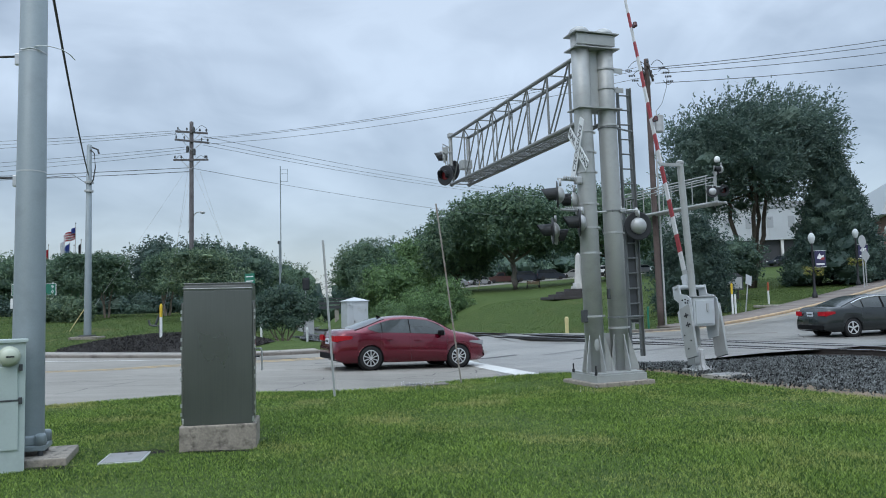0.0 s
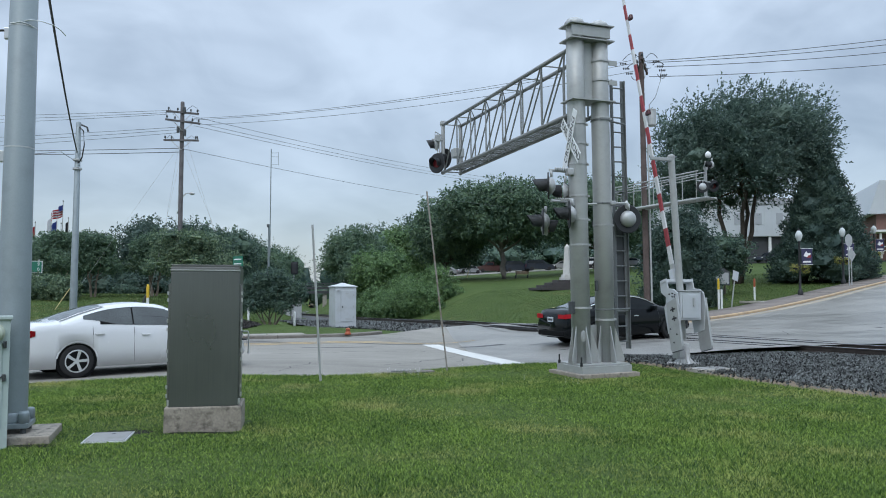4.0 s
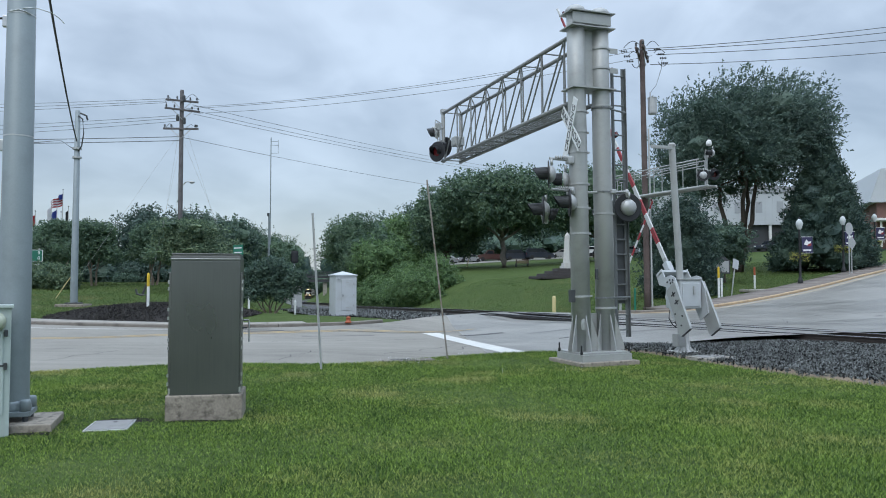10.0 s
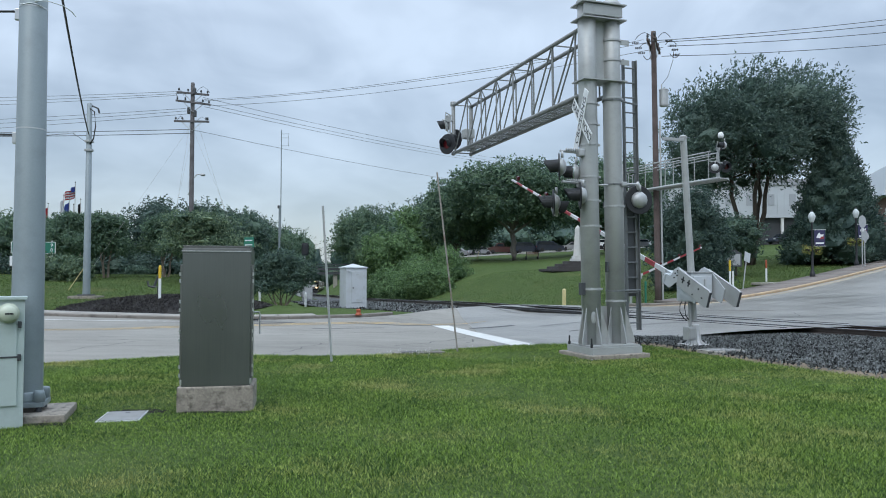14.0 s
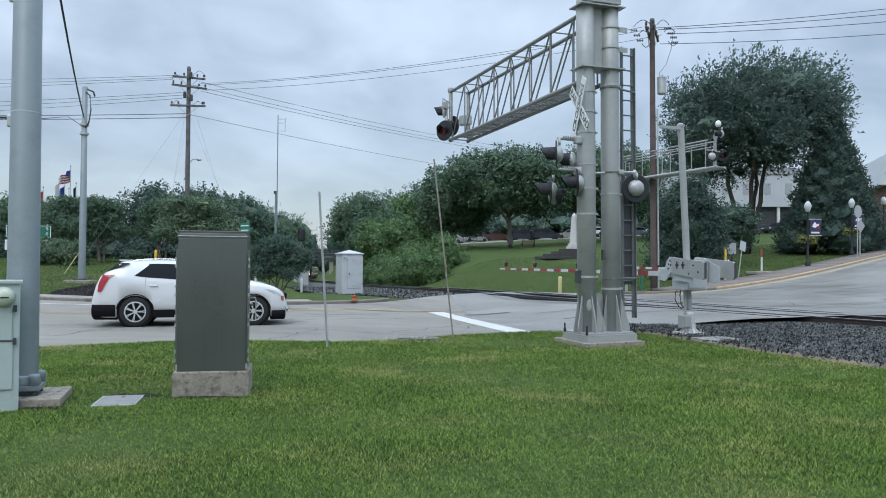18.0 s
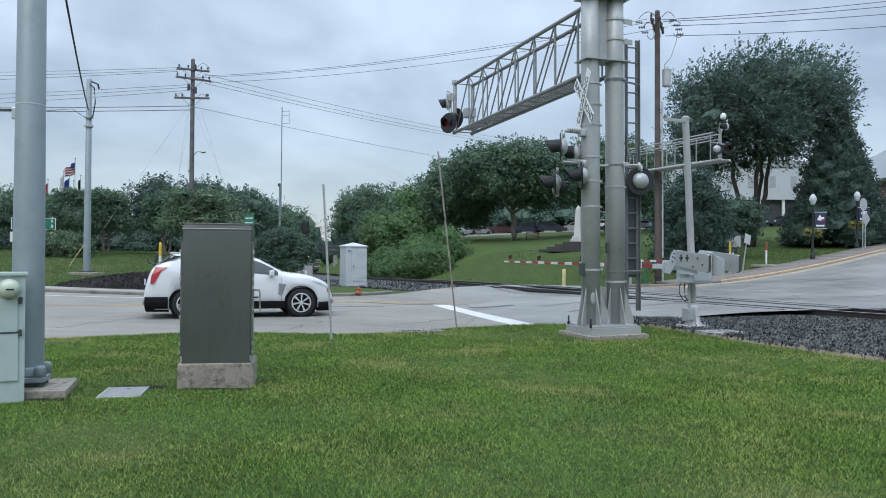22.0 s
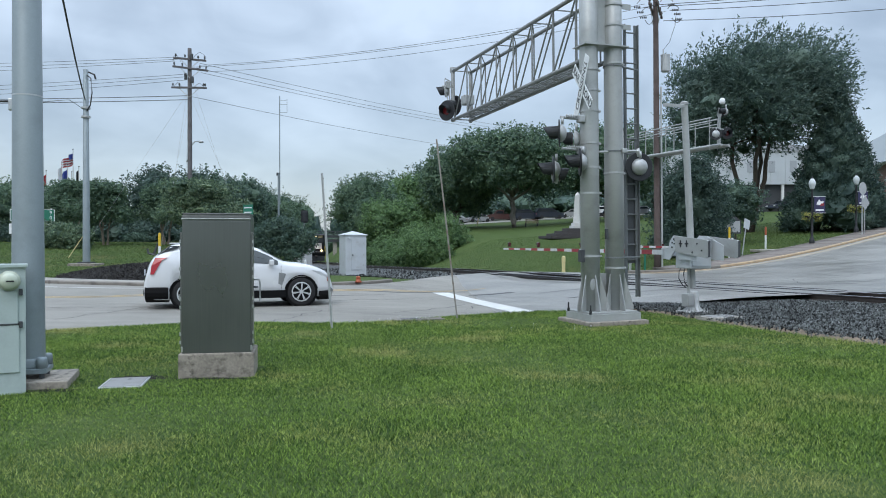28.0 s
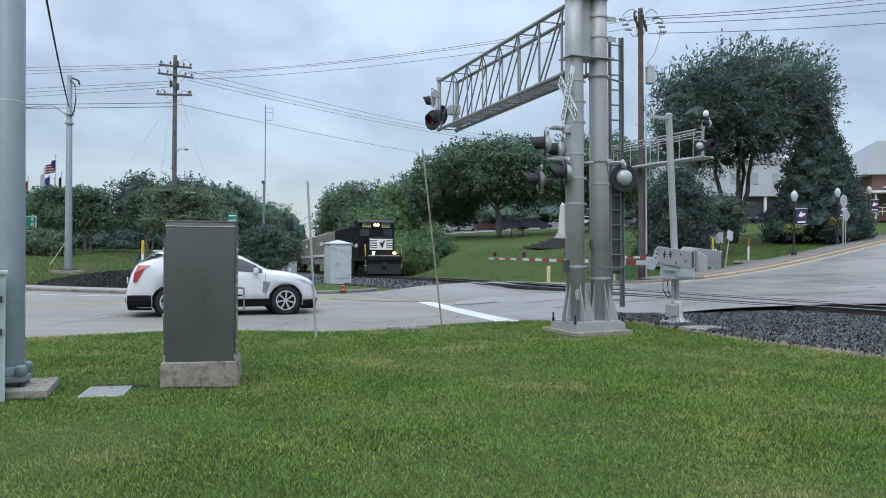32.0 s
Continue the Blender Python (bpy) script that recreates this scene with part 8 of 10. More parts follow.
def build_hall():
    g = land(44, 112)
    t = thing("warehouse_building", "long pale grey metal-sided building behind the trees", "building", pose(45.5, 114, g, 0, 0, -6))
    w, d, h = 24.0, 14.0, 8.4
    bm = nb()
    box(bm, (0, 0, 2.0 - 0.5), (w, d, 5.0))
    part("lower_wall", bm, M_DARKGREY, t, "dark recessed lower storey")
    bm = nb()
    box(bm, (0, 0, 6.0), (w + 1.2, d + 1.6, 4.6))
    up_ = part("upper_wall", bm, M_SIDING, t)
    for k in range(24):
        bm = nb()
        box(bm, (-w / 2 + 0.5 + k, -d / 2 - 0.82, 6.0), (0.06, 0.05, 4.5))
        part("siding_rib", bm, M_SIDING, up_)
    for k in range(8):
        bm = nb()
        box(bm, (-w / 2 + 2 + k * 2.9, -d / 2 - 0.84, 6.2), (0.9, 0.05, 1.6))
        part("louvre", bm, M_ROOFGREY, up_)
    bm = nb()
    prism(bm, [(-w / 2 - 1, 8.3), (w / 2 + 1, 8.3), (w / 2 + 1, 8.55), (0, 9.5), (-w / 2 - 1, 8.55)], d + 2)
    part("roof", bm, M_ROOFGREY, t)
    for k in range(7):
        bm = nb()
        box(bm, (-w / 2 + 2 + k * 3.3, -d / 2 - 0.45, 1.8), (0.35, 0.35, 4.2))
        part("column", bm, M_TRIMWHITE, t)


def build_brick_house():
    g = land(58, 88)
    t = thing("brick_building", "red brick building with a pale roof and white porch", "building", pose(58.5, 88, g, 0, 0, -18))
    bm = nb()
    box(bm, (0, 0, 2.4), (13, 10, 5.4))
    bd = part("wall", bm, M_BRICK, t)
    bm = nb()
    prism(bm, [(-7.4, 5.0), (7.4, 5.0), (6.2, 8.8), (-6.2, 8.8)], 11.6)
    part("roof", bm, M_SIDING, t, "steep pale grey metal roof")
    for k in range(4):
        bm = nb()
        box(bm, (-4.6 + 3.0 * k, -5.02, 2.6), (1.2, 0.1, 1.8))
        wn_ = part("window", bm, M_GLASSDARK, t)
        bm = nb()
        box(bm, (-4.6 + 3.0 * k, -5.05, 3.58), (1.5, 0.12, 0.14))
        box(bm, (-4.6 + 3.0 * k, -5.06, 1.64), (1.5, 0.14, 0.1))
        part("window_frame", bm, M_TRIMWHITE, wn_)
    for k in range(4):
        bm = nb()
        box(bm, (-6.6 + 1.7 * k, -7.2, 1.3), (0.2, 0.2, 2.9))
        part("porch_post", bm, M_TRIMWHITE, t)
    bm = nb()
    box(bm, (-4.0, -6.4, 2.9), (6.4, 2.6, 0.25))
    part("porch_roof", bm, M_TRIMWHITE, t)
    bm = nb()
    for z in (0.7, 1.15):
        box(bm, (-4.0, -7.25, z), (6.0, 0.06, 0.08))
    for k in range(14):
        box(bm, (-6.8 + 0.43 * k, -7.25, 0.75), (0.05, 0.05, 0.9))
    part("porch_railing", bm, M_TRIMWHITE, t)


build_hall()
build_brick_house()

# ---- road bridge over the cutting ----
bt = thing("road_bridge", "dark steel and concrete road bridge over the railway", "bridge", pose(-38.5, 222, 1.5, 0, 0, 8))
bm = nb()
box(bm, (0, 0, 1.6), (64, 7, 0.7))
part("deck", bm, M_DARKGREY, bt)
for sy in (-3.4, 3.4):
    for z in (0.4, 2.35, 3.0):
        bm = nb()
        box(bm, (0, sy, z), (64, 0.25, 0.8 if z < 1 else 0.18))
        part("girder" if z < 1 else "railing", bm, M_DARKGREY, bt)
    for k in range(20):
        bm = nb()
        box(bm, (-30 + 3.1 * k, sy, 2.4), (0.16, 0.2, 1.4))
        part("railing_post", bm, M_DARKGREY, bt)
for px in (-9.5, 6.5):
    bm = nb()
    box(bm, (px, 0, -3.0), (1.2, 6, 8.0))
    part("pier", bm, M_CONC, bt)
# pale concrete signal base left of the track
sb = thing("relay_box", "pale concrete and steel relay boxes beside the track", "equipment box", pose(-13.8, 76, land(-13.8, 76), 0, 0, 20))
bm = nb()
box(bm, (0, 0, 0.9), (1.0, 0.8, 2.2), bevel=0.03)
part("tall_box", bm, M_GALV, sb)
bm = nb()
box(bm, (-1.1, 0.1, 0.5), (1.0, 0.8, 1.3), bevel=0.03)
part("low_box", bm, M_GALV, sb)
bm = nb()
tube(bm, (-0.2, 0.2, 1.9), (-0.2, 0.2, 4.4), 0.07, n=8)
part("mast", bm, M_GALV, sb)
bm = nb()
box(bm, (-0.2, 0.0, 4.95), (0.7, 0.25, 1.3), bevel=0.2)
part("signal_head", bm, M_BLACK, sb, "black railway signal head")


# ---- car park behind the park lawn ----
bm = nb()
vs_ = [bm.verts.new((x, y, land(x, y) + 0.05)) for y in (124, 128, 132, 136) for x in (-8, 0, 10, 20, 30, 40)]
for j in range(3):
    for i in range(5):
        bm.faces.new((vs_[j * 6 + i], vs_[j * 6 + i + 1], vs_[(j + 1) * 6 + i + 1], vs_[(j + 1) * 6 + i]))
tagged(part("car_park", bm, M_ROAD), "grey asphalt car park behind the park lawn", "car park", kind="structure")


def parked(kind, paint, label, x, y, rot):
    """A parked car seen far off: shaped body, glass band, wheels, lamps."""
    t = thing("parked_car", label, "car", pose(x, y, land(x, y) + 0.05, 0, 0, rot), group="cars in the car park")
    h = {"car": 1.45, "suv": 1.8, "pickup": 1.85}[kind]
    L = {"car": 4.6, "suv": 4.9, "pickup": 5.6}[kind]
    low = [(-L / 2, 0.4), (-L / 2 + 0.05, h * 0.62), (-L / 2 + 0.5, h * 0.66), (L / 2 - 1.2, h * 0.64), (L / 2 - 0.2, h * 0.54), (L / 2, 0.4), (L / 2 - 0.1, 0.25), (-L / 2 + 0.1, 0.25)]
    cab = {"car": [(-L * 0.36, h * 0.64), (-L * 0.2, h), (L * 0.08, h), (L * 0.26, h * 0.63)], "suv": [(-L * 0.48, h * 0.64), (-L * 0.44, h), (L * 0.1, h), (L * 0.26, h * 0.63)], "pickup": [(-L * 0.08, h * 0.64), (-L * 0.05, h), (L * 0.14, h), (L * 0.26, h * 0.63)]}[kind]
    bm = nb()
    prism(bm, low, 1.85)
    bmesh.ops.bevel(bm, geom=bm.edges[:], offset=0.06, segments=2, affect="EDGES")
    part("body", bm, paint, t)
    bm = nb()
    prism(bm, cab, 1.6)
    bmesh.ops.bevel(bm, geom=bm.edges[:], offset=0.05, segments=2, affect="EDGES")
    cb = part("cabin", bm, paint, t)
    bm = nb()
    c0, c1, c2, c3 = cab
    prism(bm, [(lerp(c0[0], c1[0], 0.2) + 0.15, h * 0.68), (c1[0] + 0.1, h * 0.93), (c2[0] - 0.05, h * 0.93), (lerp(c3[0], c2[0], 0.2) - 0.15, h * 0.68)], 1.64)
    part("side_window", bm, M_GLASSDARK, cb)
    bm = nb()
    prism(bm, [(lerp(c3[0], c2[0], 0.12) + 0.02, lerp(c3[1], c2[1], 0.12)), (lerp(c3[0], c2[0], 0.88) + 0.02, lerp(c3[1], c2[1], 0.88)), (lerp(c3[0], c2[0], 0.88) - 0.02, lerp(c3[1], c2[1], 0.88)), (lerp(c3[0], c2[0], 0.12) - 0.02, lerp(c3[1], c2[1], 0.12))], 1.4)
    part("windscreen", bm, M_GLASSDARK, cb)
    for wx in (-L * 0.3, L * 0.31):
        for sy in (-0.84, 0.84):
            bm = nb()
            lathe(bm, [(0.34, -0.1), (0.34, 0.1), (0.2, 0.11)], Matrix.Translation((wx, sy, 0.33)) @ Matrix.Rotation(radians(-90 if sy > 0 else 90), 4, "X"), 16)
            part("wheel", bm, M_RUBBER, t)
    for sy in (-0.7, 0.7):
        bm = nb()
        box(bm, (L / 2 - 0.06, sy, h * 0.46), (0.1, 0.3, 0.14), bevel=0.02)
        part("head_lamp", bm, M_WHITE, t)
        bm = nb()
        box(bm, (-L / 2 + 0.02, sy, h * 0.5), (0.06, 0.26, 0.18), bevel=0.02)
        part("tail_lamp", bm, M_RED, t)


# real silver, and also white cars darkened to stand for tree shade
M_CARSILVERSHADE = material("silver_and_shaded_white_paint", (0.36, 0.37, 0.38), 0.35, 0.5, var=0.03, bump=0, coat=0.5)
M_CARBLUE = material("dark_blue_car_paint", (0.02, 0.028, 0.045), 0.35, 0.2, var=0.03, bump=0, coat=0.4)
M_CARRED = material("dark_red_brown_car_paint", (0.07, 0.03, 0.025), 0.4, 0.1, var=0.05, bump=0, coat=0.4)
for k_, (kd, pm, lb, px_, py_, rz_) in enumerate((("car", M_CARSILVERSHADE, "white parked car, its tree shade put in as silver", 2.2, 131, 160), ("car", M_CARSILVERSHADE, "white parked car, its tree shade put in as silver", 6.2, 132, 200), ("pickup", M_CARRED, "red and brown pickup truck in the car park", 10.2, 133, 190), ("suv", M_CARBLUE, "dark blue parked pickup in the car park", 14.2, 128, 10), ("suv", M_CARBLUE, "dark parked car beside the oak", 18.0, 127.5, 5), ("car", M_CARSILVERSHADE, "silver parked car in the car park", 22.3, 129, 170), ("suv", M_WHITE, "white parked car in the car park", 25.8, 130, 165), ("car", M_CARBLUE, "dark parked car in the car park", 29.5, 129, 175), ("car", M_CARSILVERSHADE, "silver parked car in the car park", 33.5, 128, 185), ("suv", M_WHITE, "white parked van in the car park", 37.2, 127, 180))):
    parked(kd, pm, lb, px_, py_, rz_)
parked("car", M_CARBLUE, "dark car parked on the hill by the buildings", 47.0, 104, 200)
parked("suv", M_WHITE, "white car parked on the hill by the buildings", 53.5, 100, 160)
# historical marker plaque and yard lamp by the dark shrub
hm = thing("plaque_sign", "dark cast plaque with a curved top on a post", "sign", pose(16.95, 44.1, land(16.95, 44.1), 0, 0, 8))
bm = nb()
tube(bm, (0, 0, 0), (0, 0, 1.3), 0.04, n=8)
part("post", bm, M_DARKGREY, hm)
bm = nb()
prism(bm, [(-0.55, 1.2), (0.55, 1.2), (0.55, 2.0), (0.38, 2.05), (0.22, 2.2), (-0.22, 2.2), (-0.38, 2.05), (-0.55, 2.0)], 0.05)
part("plaque", bm, M_DARKGREY, hm)
bm = nb()
prism(bm, [(-0.46, 1.28), (0.46, 1.28), (0.46, 1.94), (-0.46, 1.94)], 0.06)
part("plaque_face", bm, M_GALV, hm)
# young trees tied to stakes and a litter bin far off
for sx_, sy_ in ((21.5, 96), (5.0, 112)):
    st = thing("stake", "pale leaning stake in the park lawn", "stake", pose(sx_, sy_, land(sx_, sy_), 0, 12, 0))
    bm = nb()
    tube(bm, (0, 0, -0.1), (0, 0, 4.5), 0.06, n=6)
    part("rod", bm, M_CREAM, st)


# ---- motor cars ----
M_GLASS = material("tinted_car_glass", (0.010, 0.013, 0.015), 0.04, var=0.05, bump=0, rvar=0.02, spec=0.1)
# uneven grey base stands for sky reflections and the cabin seen through
M_GLASSLIGHT = material("car_glass", (0.055, 0.064, 0.066), 0.04, var=0.35, scale=1.5, bump=0, rvar=0.02, spec=0.45)
M_TYRE = material("tyre_rubber", (0.012, 0.012, 0.013), 0.8, var=0.2, scale=8, fine=60, bump=0.1)
M_RIM = material("alloy_rim", (0.62, 0.63, 0.64), 0.35, 0.6, var=0.05, scale=8, bump=0.0)
# near-black, so the shade between the wheel spokes sits in the colour
M_BRAKESHADE = material("shaded_brake_metal", (0.035, 0.034, 0.033), 0.7, 0.3, var=0.2, scale=10, bump=0.0)
M_RIMBLACK = material("black_rim", (0.02, 0.02, 0.022), 0.3, 0.5, var=0.05, scale=8, bump=0.0)
M_CHROME = material("chrome", (0.85, 0.86, 0.88), 0.2, 1.0, var=0.03, bump=0, rvar=0.04)
M_TAIL = material("tail_lamp", (0.34, 0.006, 0.014), 0.15, var=0.05, bump=0, coat=0.5)
M_TAIL_LIT = glow("lit_tail_lamp", (0.40, 0.012, 0.022), 0.18)
M_HEAD = material("head_lamp", (0.60, 0.62, 0.64), 0.1, 0.3, var=0.1, bump=0)
M_PLATE = material("number_plate", (0.55, 0.58, 0.62), 0.5, var=0.04, bump=0)
M_PLASTIC = material("black_trim_plastic", (0.006, 0.0062, 0.0066), 0.7, var=0.1, bump=0.05, spec=0.12)
PAINT_RED = material("metallic_red_paint", (0.135, 0.004, 0.018), 0.18, 0.5, var=0.04, scale=1, bump=0.0, coat=0.8)
PAINT_BLACK = material("black_car_paint", (0.0035, 0.005, 0.006), 0.10, 0.0, var=0.05, scale=1, bump=0.0, coat=0.12, spec=0.2, rvar=0.03)
PAINT_DARK = material("dark_green_black_paint", (0.013, 0.018, 0.019), 0.25, 0.2, var=0.05, scale=1, bump=0.0, coat=0.5)
PAINT_WHITE = material("white_car_paint", (0.60, 0.61, 0.62), 0.25, 0.0, var=0.02, scale=1, bump=0.0, coat=1.0)


def wheel_mesh_parts(r, width, rim_mat, spokes, twin):
    """Meshes of a tyre and of a spoked rim, about the y axis."""
    q = Matrix.Rotation(radians(90), 4, "X")
    bm = nb()
    w = width / 2
    rr = r * 0.69
    lathe(bm, [(rr, -w * 0.9), (r * 0.9, -w), (r * 0.97, -w * 0.85), (r, -w * 0.55), (r, w * 0.55), (r * 0.97, w * 0.85), (r * 0.9, w), (rr, w * 0.9)], q, 36, False)
    tyre = bpy.data.meshes.new("tyre")
    bm.to_mesh(tyre)
    bm.free()
    tyre.materials.append(M_TYRE)
    tyre.shade_smooth()
    bm = nb()
    for side in (1, -1):
        for k in range(spokes):
            a = 2 * math.pi * k / spokes
            for off in ((-0.075, 0.075) if twin else (0.0,)):
                aa = a + off
                m = Matrix.Rotation(aa, 4, "Y") @ Matrix.Translation((0, -side * w * 0.74, 0))
                wd = rr * (0.30 / spokes if twin else 0.65 / spokes)
                prism(bm, [(-wd * 0.8, rr * 0.12), (wd * 0.8, rr * 0.12), (wd, rr * 0.96), (-wd, rr * 0.96)], w * 0.22, m)
    for side in (1, -1):
        lathe(bm, [(rr * 1.0, w * 0.9), (rr * 0.9, w * 0.94), (rr * 0.88, w * 0.8), (rr * 0.98, w * 0.7)], q if side > 0 else q.inverted(), 36, False)
        lathe(bm, [(rr * 0.24, w * 0.62), (rr * 0.2, w * 0.86), (0.01, w * 0.88)], q if side > 0 else q.inverted(), 14)
    rim = bpy.data.meshes.new("rim")
    bm.to_mesh(rim)
    bm.free()
    rim.materials.append(rim_mat)
    # disc and rim barrel, coloured dark as the shaded depth behind the spokes
    bm = nb()
    for side in (1, -1):
        lathe(bm, [(rr * 1.005, w * 0.86), (rr * 0.97, w * 0.3), (rr * 0.75, w * 0.28), (rr * 0.72, w * 0.34), (0.01, w * 0.36)], q if side > 0 else q.inverted(), 30, False)
    disc = bpy.data.meshes.new("shaded_brake_disc")
    bm.to_mesh(disc)
    bm.free()
    disc.materials.append(M_BRAKESHADE)
    return tyre, rim, disc


def build_car(name, label, cfg):
    t = thing(name, label, "car")
    L, W = cfg["L"], cfg["W"]
    top, belt = cfg["top"], cfg["belt"]
    xr, xf, R = cfg["rear"], cfg["front"], cfg["wheel"]
    x0, x1 = -L / 2, L / 2
    arch = R * 1.17
    sill = cfg.get("sill", 0.20)
    xs = sorted(set([x0 + (x1 - x0) * k / 46 for k in range(47)] + [xr + arch * math.sin(radians(a)) for a in range(-90, 91, 12)] + [xf + arch * math.sin(radians(a)) for a in range(-90, 91, 12)]))
    xs = [x for x in xs if x0 <= x <= x1]

    def halfw(x):
        e = max(0.0, abs(x) - (L / 2 - 0.95)) / 0.95
        return W / 2 * (1 - (0.19 if x > 0 else 0.12) * e ** 2.2)

    def section(x):
        w, tz, bz = halfw(x), catmull(top, x), catmull(belt, x)
        e = max(0.0, abs(x) - (L / 2 - 0.25)) / 0.25
        low = sill + 0.10 * e
        za = low
        for xc in (xr, xf):
            if abs(x - xc) < arch:
                za = max(za, R + math.sqrt(arch * arch - (x - xc) ** 2))
        bz = min(bz, tz - 0.03)
        cab = tz - bz
        mid = lerp(max(za, low), bz, 0.5)
        pts = [(0, low + 0.02), (w - 0.26, low + 0.02), (w - 0.025, za), (w, max(za + 0.01, lerp(low, bz, 0.42))), (w * 0.992, max(za + 0.015, bz - 0.12)), (w * 0.955, bz)]
        if cab > 0.10:
            g = w * 0.955 - 0.02 - cab * 0.40
            pts += [(lerp(w * 0.955, g, 0.5) + 0.012, lerp(bz, tz - 0.05, 0.5)), (g, tz - 0.055), (g - 0.10, tz - 0.008), (0, tz + 0.012)]
        else:
            pts += [(w * 0.93, lerp(bz, tz, 0.4)), (w * 0.86, tz - 0.008), (w * 0.6, tz + 0.006), (0, tz + 0.018)]
        return pts

    def on_flank(outline, side, proud):
        """A thin plate on the car's flank; outline: (metres from the tail, height)."""
        bm, ring = nb(), []
        for dx, z in outline:
            sec = section(x0 + dx)
            lo, hi = max((p for p in sec[2:9] if p[1] <= z), key=lambda p: p[1]), min((p for p in sec[2:9] if p[1] > z), key=lambda p: p[1], default=sec[5])
            f = 0 if hi[1] == lo[1] else max(0.0, min(1.0, (z - lo[1]) / (hi[1] - lo[1])))
            ring.append(Vector((x0 + dx, side * (lerp(lo[0], hi[0], f) + proud), z)))
        a_ = [bm.verts.new(v) for v in ring]
        b_ = [bm.verts.new(v - Vector((0, side * 0.09, 0))) for v in ring]
        bm.faces.new(a_)
        for k in range(len(a_)):
            bm.faces.new((a_[k], b_[k], b_[(k + 1) % len(a_)], a_[(k + 1) % len(a_)]))
        return bm

    bm = nb()
    rows = []
    for x in xs:
        half = section(x)
        ring = [(y, z) for y, z in half] + [(-y, z) for y, z in half[::-1] if y > 1e-6]
        rows.append([bm.verts.new((x, y, z)) for y, z in ring])
    n = len(rows[0])
    for a, b in zip(rows, rows[1:]):
        for k in range(n):
            bm.faces.new((a[k], a[(k + 1) % n], b[(k + 1) % n], b[k]))
    bm.faces.new(rows[0])
    bm.faces.new(rows[-1][::-1])
    bmesh.ops.recalc_face_normals(bm, faces=bm.faces[:])
    body = part("body", bm, cfg["paint"], t, smooth=False)
    for p in body.data.polygons:
        p.use_smooth = True
    bm = nb()
    box(bm, (0, 0, sill + 0.16), (L - 0.5, W - 0.44, 0.3))
    box(bm, ((xr + xf) / 2, 0, sill + 0.05), (xf - xr - arch * 2, W - 0.06, 0.08), bevel=0.01)
    part("underbody", bm, M_PLASTIC, t)

    # side glass
    for side in (1, -1):
        for a, b in cfg["glass"]:
            bm = nb()
            up_, dn = [], []
            m = 10
            for k in range(m + 1):
                x = lerp(a, b, k / m)
                p5, p6, p7 = section(x)[5:8]
                f0, f1 = 0.10, 0.93
                if (a, b) == cfg["glass"][0]:
                    f0 += cfg.get("kick", 0.5) * max(0.0, 1 - k / m * 1.25) ** 1.6
                    f1 -= cfg.get("cut", 0.0) * max(0.0, 1 - k / m * 1.1)
                if (a, b) == cfg["glass"][-1]:
                    f1 -= 0.12 * max(0.0, k / m - 0.6) / 0.4
                def on(f):
                    if f < 0.5:
                        return lerp(p5[0], p6[0], f * 2), lerp(p5[1], p6[1], f * 2)
                    return lerp(p6[0], p7[0], f * 2 - 1), lerp(p6[1], p7[1], f * 2 - 1)
                col = [on(lerp(f0, f1, j / 3)) for j in range(4)]
                up_.append([bm.verts.new((x, side * (y + 0.007), z + 0.002)) for y, z in col])
            for c, d in zip(up_, up_[1:]):
                for j in range(3):
                    bm.faces.new((c[j], d[j], d[j + 1], c[j + 1]) if side < 0 else (c[j], c[j + 1], d[j + 1], d[j]))
            part("side_window", bm, M_GLASSLIGHT if (a, b) == cfg["glass"][-1] and cfg.get("cladding") else cfg.get("tint", M_GLASS), t, smooth=True)
        bm = nb()
        a, b = cfg["glass"][0][0] + 0.32, cfg["glass"][-1][1] - 0.12
        cols = []
        for k in range(17):
            p5, p6, p7 = section(lerp(a, b, k / 16))[5:8]
            col = [(lerp(p5[0], p6[0], 0.22), lerp(p5[1], p6[1], 0.22)), p6, (lerp(p6[0], p7[0], 0.84), lerp(p6[1], p7[1], 0.84))]
            cols.append([bm.verts.new((lerp(a, b, k / 16), side * (y + 0.004), z + 0.001)) for y, z in col])
        for c, d in zip(cols, cols[1:]):
            for j in range(2):
                bm.faces.new((c[j], d[j], d[j + 1], c[j + 1]) if side < 0 else (c[j], c[j + 1], d[j + 1], d[j]))
        part("pillar_trim", bm, M_PLASTIC, t, "black window pillar trim", smooth=True)
        # chrome line over the windows, door gaps, handles, mirror
        if cfg.get("chrome"):
            bm = nb()
            a, b = cfg["glass"][0][0], cfg["glass"][-1][1]
            path_tube(bm, [(lerp(a, b, k / 14), side * (section(lerp(a, b, k / 14))[7][0] + 0.012), section(lerp(a, b, k / 14))[7][1] - 0.005) for k in range(15)], 0.019, 5)
            part("chrome_trim", bm, M_CHROME, t)
        for gx in cfg["gaps"]:
            bm = nb()
            sec = section(gx)
            path_tube(bm, [(gx + 0.02, side * (sec[2][0] + 0.012), sec[2][1] + 0.08), (gx, side * (sec[3][0] + 0.0005), sec[3][1]), (gx, side * (sec[4][0] + 0.0005), sec[4][1]), (gx, side * (sec[5][0] + 0.001), sec[5][1])], 0.004, 4)
            part("door_gap", bm, M_BLACK, t)
        for hx in cfg["handles"]:
            bm = nb()
            sec = section(hx)
            box(bm, (hx, side * (sec[4][0] + 0.018), sec[4][1] - 0.03), (0.19, 0.03, 0.03), bevel=0.008)
            part("door_handle", bm, cfg.get("handle_mat", cfg["paint"]), t)
        mx = cfg["mirror"]
        sec = section(mx)
        bm = nb()
